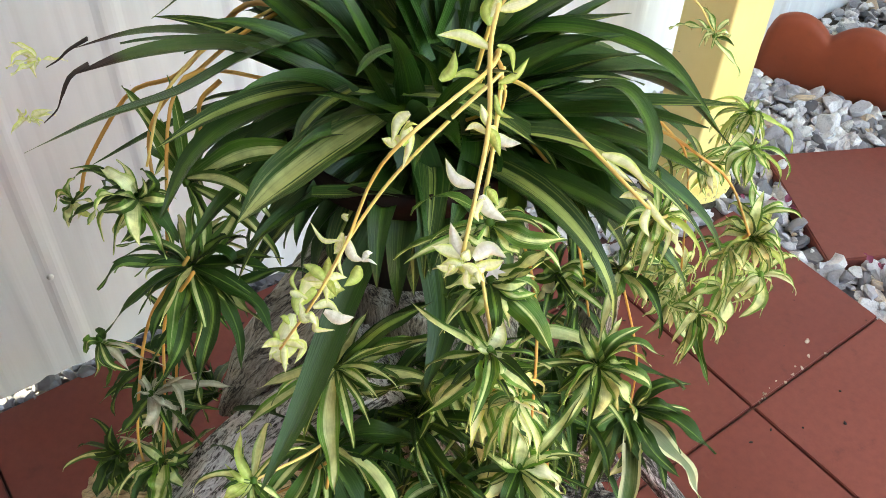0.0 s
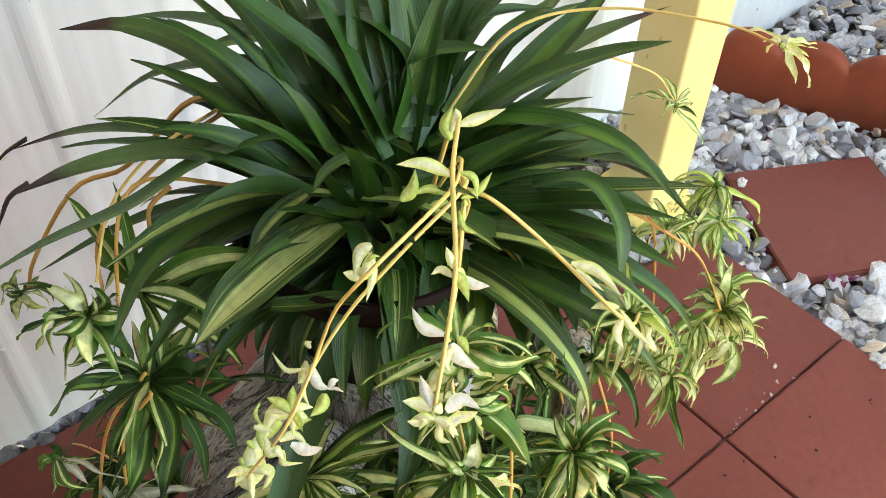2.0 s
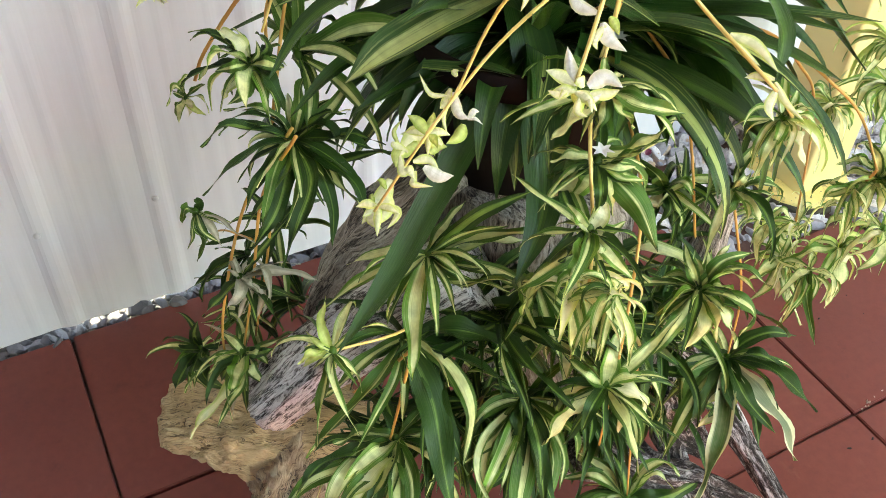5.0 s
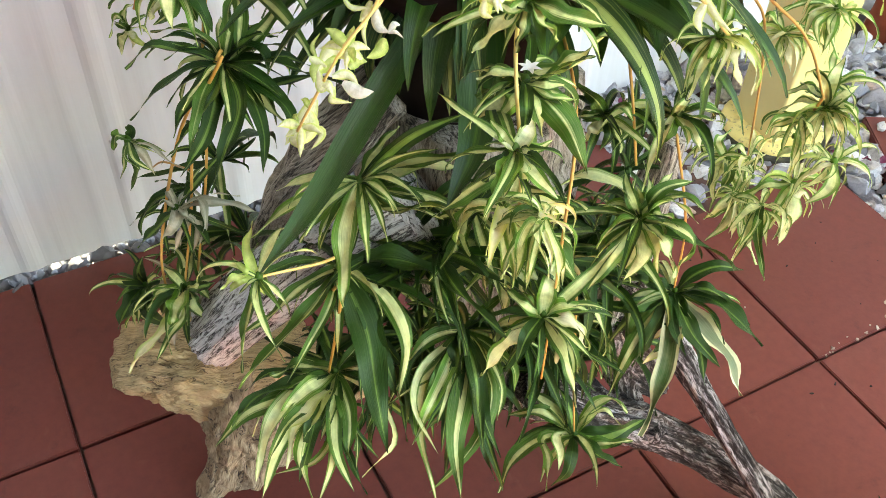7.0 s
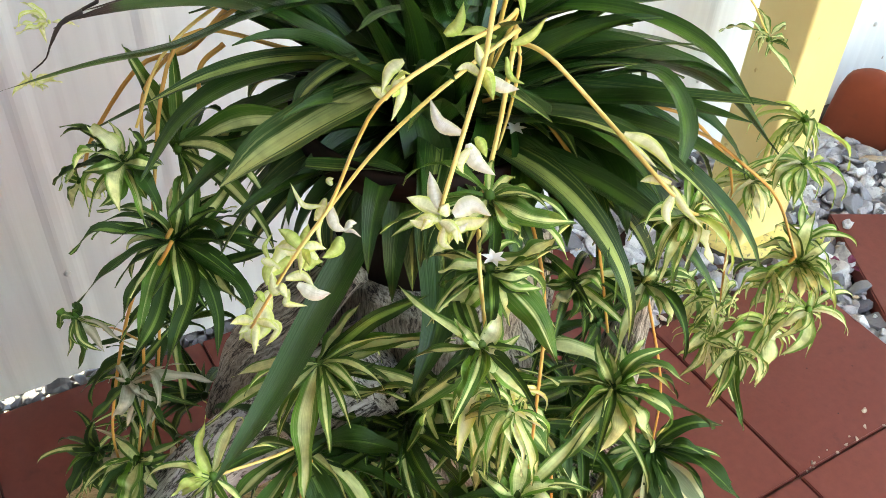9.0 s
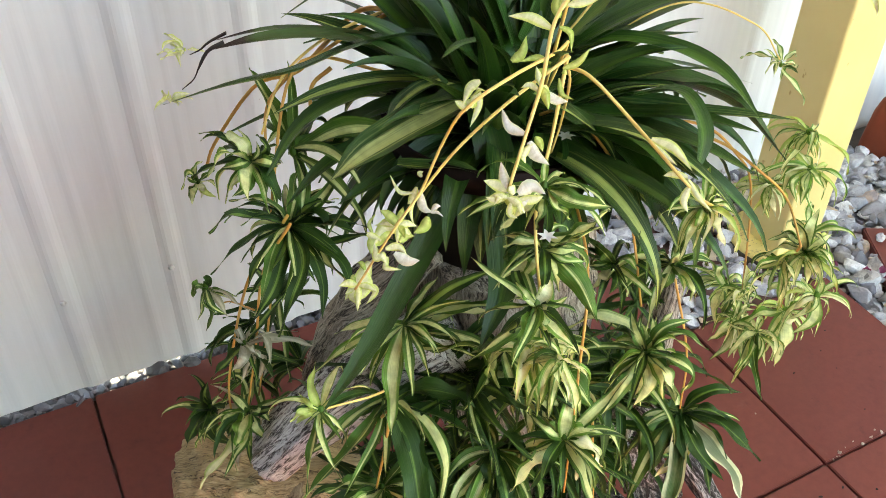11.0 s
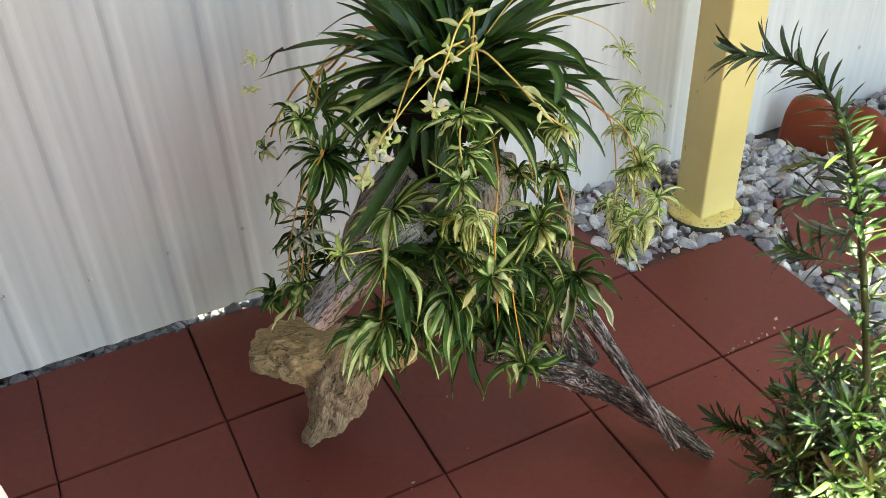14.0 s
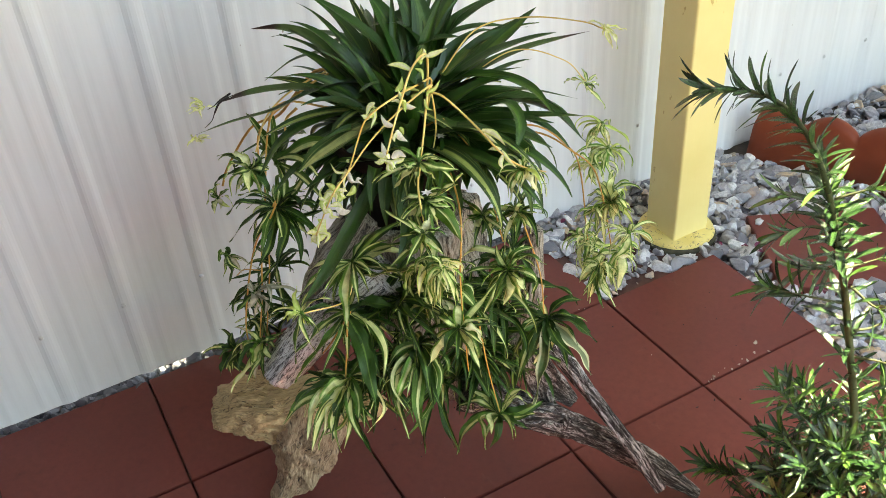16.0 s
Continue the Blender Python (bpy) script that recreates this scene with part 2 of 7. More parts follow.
WOOD_MOTTLED = wood_material("mottled_thin_branch", (0.60, 0.58, 0.55), (0.080, 0.068, 0.058), (0.008, 0.007, 0.006), 0.05, lichen=0.54, spots=160.0, fibre=240.0, band=0.08)
ROOT_FOOT = wood_material("grey_brown_root_foot", (0.56, 0.45, 0.30), (0.38, 0.28, 0.17), (0.09, 0.062, 0.04), 0.012, lichen=0.64, spots=60.0, fibre=420.0, waver=0.012, relief=0.7)
ROOT = wood_material("tan_driftwood_root", (0.72, 0.57, 0.34), (0.54, 0.40, 0.21), (0.17, 0.11, 0.05), 0.008, (0.64, 0.49, 0.26), lichen=0.62, spots=60.0, fibre=430.0, waver=0.014, relief=0.8)
WITHERED = simple_noise("withered_black_tip", (0.012, 0.008, 0.008), (0.03, 0.018, 0.014), 60.0, 0.8)
POT = simple_noise("dark_brown_plastic", (0.010, 0.005, 0.004), (0.016, 0.008, 0.006), 12.0, 0.65, 0.1, Specular_IOR_Level=0.12)
LEAF_DARK = leaf_material("dark_green_leaf", (0.022, 0.076, 0.012), (0.085, 0.19, 0.028), 0.14, 0.16, 1.0, rough=0.3, through_light=0.2, spread=0.6)
LEAF_LINED = leaf_material("lined_green_leaf", (0.020, 0.074, 0.011), (0.44, 0.56, 0.16), 0.14, 0.08, 1.2, spread=0.3)
LEAF_BROAD = leaf_material("cream_striped_leaf", (0.022, 0.085, 0.008), (0.60, 0.70, 0.26), 0.40, 0.09, 1.9)
LEAF_OLIVE = leaf_material("olive_yellowing_leaf", (0.045, 0.12, 0.016), (0.20, 0.28, 0.05), 0.3, 0.3, 0.6, (0.16, 0.19, 0.045), spread=0.3)
LEAF_BURNT = leaf_material("green_leaf_with_brown_tip", (0.050, 0.105, 0.024), (0.10, 0.16, 0.035), 0.2, 0.2, 0.5, (0.035, 0.016, 0.010))
# Leaf green deepened so that it also carries the shade of inner leaves
BABY_DARK = leaf_material("green_and_shade_plantlet_leaf", (0.020, 0.064, 0.008), (0.20, 0.34, 0.07), 0.12, 0.12, 0.9, rough=0.42, through_light=0.12, streaks=0.10, spread=0.4, shine=0.3)
BABY_VARI = leaf_material("variegated_plantlet_leaf", (0.052, 0.138, 0.014), (0.72, 0.79, 0.34), 0.30, 0.10, 0.7, rough=0.42, through_light=0.16, streaks=0.15, spread=0.6, shine=0.3)
BABY_PALE = leaf_material("pale_plantlet_leaf", (0.105, 0.255, 0.022), (0.86, 0.90, 0.44), 0.56, 0.12, 0.8, spread=0.5, rough=0.42, through_light=0.24, streaks=0.3, shine=0.4)
BUD = leaf_material("cream_yellow_bract", (0.77, 0.89, 0.24), (0.97, 0.98, 0.68), 0.6, 0.25, 0.5, rough=0.45, through_light=0.3, streaks=0.6, shine=0.3)
BUD_WHITE = leaf_material("white_petal_like_bract", (0.88, 0.92, 0.58), (0.97, 0.97, 0.88), 0.75, 0.2, 0.4, rough=0.45, through_light=0.3, streaks=0.5, shine=0.3)
BUD_CREAM = leaf_material("cream_plantlet_leaf", (0.42, 0.52, 0.14), (0.90, 0.90, 0.60), 0.75, 0.2, 0.6, rough=0.45, through_light=0.25, streaks=0.4, shine=0.3)
BUD_GREEN = leaf_material("lime_young_leaf", (0.42, 0.58, 0.12), (0.72, 0.82, 0.30), 0.5, 0.3, 0.6, rough=0.45, through_light=0.3, streaks=0.3, shine=0.3)
BABY_EDGED = leaf_material("cream_edged_plantlet_leaf", (0.74, 0.76, 0.42), (0.045, 0.12, 0.018), 0.62, 0.08, 0.5, rough=0.42, through_light=0.16, streaks=0.1, spread=0.2, shine=0.35)
DRY_LEAF = leaf_material("dry_beige_leaf", (0.42, 0.36, 0.22), (0.66, 0.60, 0.44), 0.4, 0.2, 0.8, rough=0.6, through_light=0.2, shine=0.2)
DRY_PALE = leaf_material("dried_pale_leaf", (0.34, 0.36, 0.25), (0.60, 0.60, 0.46), 0.4, 0.2, 0.8, rough=0.6, through_light=0.15, shine=0.2)
RUNNER = simple_noise("straw_orange_runner", (0.56, 0.28, 0.06), (0.68, 0.40, 0.10), 25.0, 0.5)
RUNNER_PALE = simple_noise("pale_yellow_runner", (0.72, 0.50, 0.13), (0.80, 0.62, 0.22), 25.0, 0.45)
PETAL = simple_noise("white_petal", (0.8, 0.8, 0.78), (0.86, 0.86, 0.84), 60.0, 0.5)
SHRUB_LEAF = leaf_material("shrub_needle_leaf", (0.020, 0.058, 0.016), (0.040, 0.10, 0.026), 0.3, 0.2, 0.3, rough=0.26, through_light=0.12, shine=1.0)
SHRUB_YOUNG = leaf_material("young_shrub_leaf", (0.065, 0.150, 0.028), (0.11, 0.22, 0.050), 0.3, 0.2, 0.3, rough=0.26, through_light=0.25, shine=1.0)
BARK = simple_noise("green_brown_stem", (0.040, 0.055, 0.014), (0.085, 0.095, 0.030), 60.0, 0.7, 0.5)
CHAIR_PAINT = enamel_material()


# ---- building helpers ----
def mesh_object(name, bm, material, parent=None, label="", smooth=True):
    me = bpy.data.meshes.new(name)
    for f in bm.faces:
        f.smooth = smooth
    bm.to_mesh(me)
    bm.free()
    if material:
        me.materials.append(material)
    ob = new(name, me)
    ob.parent = parent
    if label:
        ob["label"] = label
    return ob


def part(name, bm, material, parent, label="", smooth=True):
    return mesh_object(name, bm, material, parent, label, smooth)


def empty(name, at=(0, 0, 0)):
    ob = new(name)
    ob.location = at
    ob.empty_display_size = 0.05
    return ob


def box(bm, x0, x1, y0, y1, z0, z1, bevel=0.0):
    made = bmesh.ops.create_cube(bm, size=1.0)
    vs = made["verts"]
    for v in vs:
        v.co = Vector((x0 + (v.co.x + 0.5) * (x1 - x0), y0 + (v.co.y + 0.5) * (y1 - y0), z0 + (v.co.z + 0.5) * (z1 - z0)))
    if bevel:
        edges = {e for v in vs for e in v.link_edges}
        bmesh.ops.bevel(bm, geom=list(edges), offset=bevel, segments=2, affect="EDGES")


def spline(points, count):
    """Catmull-Rom through a few points."""
    p = [Vector(q) for q in points]
    p = [2 * p[0] - p[1]] + p + [2 * p[-1] - p[-2]]
    out = []
    n = len(p) - 3
    for k in range(count):
        s = k / (count - 1) * n
        i = min(int(s), n - 1)
        t = s - i
        a, b, c, d = p[i:i + 4]
        out.append(0.5 * ((2 * b) + (c - a) * t + (2 * a - 5 * b + 4 * c - d) * t * t + (3 * b - a - 3 * c + d) * t ** 3))
    return out


def tube(bm, points, radii, around=8, along=16, flat=1.0, rough=0.0, grain=0.0, seed=0.0, side=(0, 0, 1)):
    """A tapered, closed tube along a smooth curve; rough and grain roughen its skin. UVs in metres."""
    uvl = bm.loops.layers.uv.verify()
    line = spline(points, along)
    rr = np.interp(np.linspace(0, 1, along), np.linspace(0, 1, len(radii)), radii)
    girth = 2 * math.pi * max(float(rr.mean()), 0.002) / around
    rings, length = [], 0.0
    lens = []
    for k, c in enumerate(line):
        tan = (line[min(k + 1, along - 1)] - line[max(k - 1, 0)]).normalized()
        a = tan.cross(Vector(side))
        a = a.normalized() if a.length > 1e-4 else tan.cross(Vector((1, 0, 0))).normalized()
        b = tan.cross(a)
        if k:
            length += (c - line[k - 1]).length
        lens.append(length)
        ring = []
        for j in range(around):
            ang = 2 * math.pi * j / around
            r = rr[k]
            if rough or grain:
                d = math.cos(ang), math.sin(ang)
                q = Vector((d[0] * 1.3 + seed, d[1] * 1.3, length * 5 + seed))
                r *= 1 + rough * noise.fractal(q, 1.0, 2.0, 4)
                r *= 1 + rough * 0.35 * noise.noise(Vector((d[0] * 3.5 + seed, d[1] * 3.5, length * 14)))
                g = noise.noise(Vector((d[0] * 6 + seed, d[1] * 6, length * 3)))
                r *= 1 + grain * (abs(g) * 2 - 0.5)
            ring.append(bm.verts.new(c + a * math.cos(ang) * r + b * math.sin(ang) * r * flat))
        rings.append(ring)
    for k in range(along - 1):
        for j in range(around):
            i = (j + 1) % around
            f = bm.faces.new((rings[k][j], rings[k][i], rings[k + 1][i], rings[k + 1][j]))
            us = (j, j + 1, j + 1, j)
            vs = (lens[k], lens[k], lens[k + 1], lens[k + 1])
            for lp, u, v in zip(f.loops, us, vs):
                lp[uvl].uv = (u * girth, v)
    for ring, flip in ((rings[0], True), (rings[-1], False)):
        mid = bm.verts.new(sum((v.co for v in ring), Vector()) / around)
        for j in range(around):
            i = (j + 1) % around
            f = bm.faces.new((mid, ring[i], ring[j]) if flip else (mid, ring[j], ring[i]))
            for lp in f.loops:
                lp[uvl].uv = (lp.vert.co.x, lp.vert.co.y * 4)


def grown_leaf(bm, start, azimuth, rise, length, width, droop, swerve=0.0, fold=0.5, roll=0.0, wave=0.05, steps=12, narrow=0.45, late=1.0, phase=0.0):
    """A leaf that grows out at an azimuth and rise, sinks under its weight and swerves sideways on its way."""
    uvl = bm.loops.layers.uv.verify()
    c = Vector(start)
    d = Vector((math.cos(azimuth) * math.cos(rise), math.sin(azimuth) * math.cos(rise), math.sin(rise)))
    s = d.cross(Vector((0, 0, 1))).normalized()
    down = Vector((0, 0, -1))
    rows = []
    for k in range(steps + 1):
        v = k / steps
        s = (s - d * s.dot(d)).normalized()
        across = Matrix.Rotation(roll * v, 3, d) @ s
        n = across.cross(d)
        w = width * 0.5 * (narrow + (1 - narrow) * math.sin(min(1.0, v / 0.42) * math.pi / 2)) * max(0.015, 1 - max(0.0, (v - 0.28) / 0.72) ** 1.5)
        row = []
        for j in range(5):
            u = (j - 2) / 2
            lift = fold * abs(u) ** 1.3 * w + wave * width * abs(u) * math.sin(v * 13 + phase + (1.9 if u > 0 else 0))
            row.append(bm.verts.new(c + across * (u * w) + n * lift))
        rows.append(row)
        turn = droop * ((late + 1) * v ** late) / steps
        left = d.angle(down)
        axis = d.cross(down)
        if axis.length > 1e-4 and left > 0.12:
            d = Matrix.Rotation(min(turn, left - 0.1), 3, axis.normalized()) @ d
        d = Matrix.Rotation(swerve / steps, 3, "Z") @ d
        c = c + d * (length / steps)
    for k in range(steps):
        for j in range(4):
            f = bm.faces.new((rows[k][j], rows[k][j + 1], rows[k + 1][j + 1], rows[k + 1][j]))
            for lp, (u, v) in zip(f.loops, ((j, k), (j + 1, k), (j + 1, k + 1), (j, k + 1))):
                lp[uvl].uv = (u / 4, v / steps)


# ---- ground, tiles, gravel ----
T = 0.4
bm = bmesh.new()
box(bm, -400, 400, -400, 400, -0.5, -0.07)
tagged(mesh_object("ground", bm, SAND, smooth=False), "unseen pale sandy ground added round the patio, its tone set for bounce light", "ground", kind="structure")
bm = bmesh.new()
box(bm, 0.0, 3.4, -1.2, 0.95, -0.069, -0.045)
tagged(mesh_object("gravel_base", bm, SOIL, smooth=False), "dark earth under the gravel", "ground", kind="structure")

bm = bmesh.new()
box(bm, -10 * T, T, -5 * T, 2 * T - 0.004, -0.065, -0.012)
floor = tagged(mesh_object("floor", bm, JOINT, smooth=False), "patio of red-brown painted square concrete pavers with dark joints", "floor", kind="structure")


def stones(name, count, place, lo, hi, label, seed, material=STONE, near=None):
    """Crushed stones in one mesh: place(rng) gives x, y, z of each."""
    rng = np.random.RandomState(seed)
    ico = bmesh.new()
    bmesh.ops.create_icosphere(ico, subdivisions=2, radius=1.0)
    ico.verts.ensure_lookup_table()
    unit = np.array([v.co[:] for v in ico.verts])
    tri = np.array([[v.index for v in f.verts] for f in ico.faces])
    ico.free()
    vs, fs, loose = [], [], []
    for i in range(count):
        spot = place(rng)
        if spot is None:
            continue
        s = lo + (hi - lo) * rng.rand() ** 2.2
        pts = unit.copy()
        for _ in range(11):
            d = rng.normal(size=3)
            d /= np.linalg.norm(d)
            cut = 0.36 + 0.34 * rng.rand()
            over = np.maximum(pts @ d - cut, 0)
            pts -= np.outer(over, d) * 0.95
        pts *= np.array([1.0, 0.6 + 0.35 * rng.rand(), 0.36 + 0.3 * rng.rand()]) * s * 0.72
        e = Euler((rng.normal() * 0.45, rng.normal() * 0.45, rng.rand() * 6.3)).to_matrix()
        pts = pts @ np.array(e).T + np.array(spot)
        if near and len(loose) < 260 and near(*spot):
            loose.append(pts)
            continue
        fs.append(tri + len(unit) * len(vs))
        vs.append(pts)
    me = bpy.data.meshes.new(name)
    me.from_pydata(np.concatenate(vs).tolist(), [], np.concatenate(fs).tolist())
    me.materials.append(material)
    bed = tagged(new(name, me), label, "gravel", kind="stuff")
    for pts in loose:
        mid = pts.mean(axis=0)
        me = bpy.data.meshes.new("stone")
        me.from_pydata((pts - mid).tolist(), [], tri.tolist())
        me.materials.append(material)
        ob = new("stone", me)
        ob.parent = bed
        ob.location = mid
    return bed


PAVER_AT, PAVER_TURN = Vector((0.701, 0.232)), radians(-28)


def on_paver(x, y, margin=0.0):
    d = Vector((x, y)) - PAVER_AT
    c, s = math.cos(-PAVER_TURN), math.sin(-PAVER_TURN)
    return abs(d.x * c - d.y * s) < 0.199 + margin and abs(d.x * s + d.y * c) < 0.183 + margin


EDGE_A, EDGE_B = Vector((0.875, 0.755)), Vector((1.21, 0.17))


def behind_edging(x, y):
    d, q = EDGE_B - EDGE_A, Vector((x, y)) - EDGE_A
    return d.x * q.y - d.y * q.x > 0


def bed_spot(rng):
    x, y = rng.uniform(0.0, 1.35), rng.uniform(-0.9, 0.84)
    if (x < T + 0.012 and y < T + 0.012) or on_paver(x, y, 0.008) or behind_edging(x, y):
        return None
    if math.hypot(x - 0.390, y - 0.556) < 0.108:
        return None
    return x, y, rng.uniform(-0.05, -0.004) + 0.016 * max(0, min(1, (y - 0.45) / 0.3))


def back_spot(rng):
    x, y = rng.uniform(0.88, 2.6), rng.uniform(-0.3, 0.80)
    q = Vector((x, y)) - EDGE_A
    d = (EDGE_B - EDGE_A).normalized()
    away = d.x * q.y - d.y * q.x
    if away < 0.05 or away > 0.88 or not 0.0 < d.dot(q) < 1.3:
        return None
    return x, y, 0.022 + rng.uniform(-0.03, 0.012) + 0.02 * noise.noise(Vector((x * 3, y * 3, 0)))


def strip_spot(rng):
    x = rng.uniform(-3.2, 0.02)
    # Sunk lower outside the bright stretch, so the rest looks shaded
    deep = 0.0 if -1.25 < x < -0.9 else 0.012
    return x, rng.uniform(0.80, 0.94), rng.uniform(-0.03, -0.002) - deep


stones("gravel_bed", 11500, bed_spot, 0.014, 0.074, "crushed white and blue-grey marble gravel round the post and pavers", 4, near=lambda x, y, z: z > -0.016 and 0.4 < x < 0.95)
stones("back_gravel", 5000, back_spot, 0.020, 0.065, "crushed pale marble gravel behind the terracotta edging", 5)
stones("pebble_strip", 2600, strip_spot, 0.02, 0.05, "grey and white pebbles, toned darker for shade, in the gap under the sheet wall", 6, SHADE_PEBBLE)

# earth behind the edging
bm = bmesh.new()
box(bm, 0.36, 1.33, 0.03, 0.9, -0.07, -0.012)
soil_bed = mesh_object("earth_bed", bm, SOIL, smooth=False)
soil_bed.matrix_world = Matrix.Translation((EDGE_A.x, EDGE_A.y, 0)) @ Matrix.Rotation(math.atan2(EDGE_B.y - EDGE_A.y, EDGE_B.x - EDGE_A.x), 4, "Z")
tagged(soil_bed, "dark earth bed behind the edging", "ground", kind="structure")

# ---- sheet wall, unseen roof and closing walls, post, edging ----
def wall_profile(x):
    """How far the sheet stands out at x: narrow ribs, two faint flutes in each pan."""
    pitch = 0.2035
    p = (x + 1.187) / pitch
    u = (p - math.floor(p + 0.5)) * pitch
    out = 0.0055 * (0.5 + 0.5 * math.cos(math.pi * min(1.0, max(0.0, abs(u) - 0.005) / 0.021)))
    for at in (-0.062, 0.062):
        out += 0.0009 * (0.5 + 0.5 * math.cos(math.pi * min(1.0, abs(u - at) / 0.016)))
    return out


def sheet_wall():
    bm = bmesh.new()
    pitch = 0.2035
    offs = [k * 0.2035 / 36 for k in range(-18, 18)]
    xs = sorted(round(-1.187 + k * pitch + o, 4) for k in range(-10, 19) for o in offs)
    cols = []
    for x in xs:
        sag = 0.004 * noise.noise(Vector((x * 7, 0, 0)))
        y = 0.818 - wall_profile(x)
        cols.append([bm.verts.new((x, y, 0.010 + sag)), bm.verts.new((x, y, 2.42)), bm.verts.new((x, y + 0.0012, 2.42)), bm.verts.new((x, y + 0.0012, 0.010 + sag))])
    for a, b in zip(cols, cols[1:]):
        for i in range(4):
            j = (i + 1) % 4
            bm.faces.new((a[i], b[i], b[j], a[j]))
    bmesh.ops.recalc_face_normals(bm, faces=bm.faces)
    wall = tagged(mesh_object("wall_north", bm, WALL, smooth=False), "white painted ribbed steel sheet wall, slightly dirty at the foot", "wall", kind="structure")
    for k in range(-6, 14):
        x = -1.187 + k * pitch - 0.008
        for z in (0.243, 1.25):
            bm = bmesh.new()
            bmesh.ops.create_cone(bm, cap_ends=True, segments=12, radius1=0.0065, radius2=0.004, depth=0.005)
            s = part("screw", bm, STEEL, wall, "painted hexagon-head screw")
            s.matrix_world = Matrix.Translation((x + 0.0, 0.818 - wall_profile(x) - 0.002, z + 0.01 * math.sin(k * 2.1))) @ Matrix.Rotation(radians(90), 4, "X")


sheet_wall()
# Unseen roof added to shape the light; the eave notch lets one sunspot through
bm = bmesh.new()
box(bm, -4.2, 3.4, ROOF_SHADE_EDGE, 0.83, 2.42, 2.5)
box(bm, -4.2, -0.65, -3.6, ROOF_SHADE_EDGE, 2.42, 2.5)
box(bm, 0.85, 3.4, -2.2, ROOF_SHADE_EDGE, 2.42, 2.5)
box(bm, -4.2, -0.62, 0.83, 1.2, 2.42, 2.5)
box(bm, -0.42, 3.4, 0.83, 1.2, 2.42, 2.5)
tagged(mesh_object("ceiling", bm, UNSEEN_ROOF, smooth=False), "unseen grey patio roof added to shade the patio, with openings that place the sun", "ceiling", kind="structure")
# Added west wall, out of view: limits and cools light from the left
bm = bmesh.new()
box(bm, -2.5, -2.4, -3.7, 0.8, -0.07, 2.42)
tagged(mesh_object("wall_west", bm, UNSEEN_BLUE_PAINT, smooth=False), "unseen grey-blue wall added to close the west side and tint its bounce light", "wall", kind="structure")
# Added east wall, out of view: stops sky glare on the lone paver
bm = bmesh.new()
box(bm, 3.3, 3.4, -2.2, 0.81, -0.07, 2.42)
tagged(mesh_object("wall_east", bm, UNSEEN_CREAM_PAINT, smooth=False), "unseen cream wall added to cut light at the gravel end and warm its bounce", "wall", kind="structure")
# Added south wall, out of view: keeps sky light out behind the patio
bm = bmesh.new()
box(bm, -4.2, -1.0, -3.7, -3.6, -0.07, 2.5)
tagged(mesh_object("wall_south", bm, UNSEEN_BLUE_PAINT, smooth=False), "unseen grey-blue wall added to close the south side against light", "wall", kind="structure")


# Added light blocker behind the wall; its gap leaves one bright stretch of pebbles
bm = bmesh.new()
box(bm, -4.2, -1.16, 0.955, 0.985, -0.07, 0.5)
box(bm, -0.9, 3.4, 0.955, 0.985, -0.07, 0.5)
tagged(mesh_object("trim", bm, UNSEEN_BLUE_PAINT, smooth=False), "unseen low board added behind the sheet wall to block light, with one gap", "trim", kind="structure")


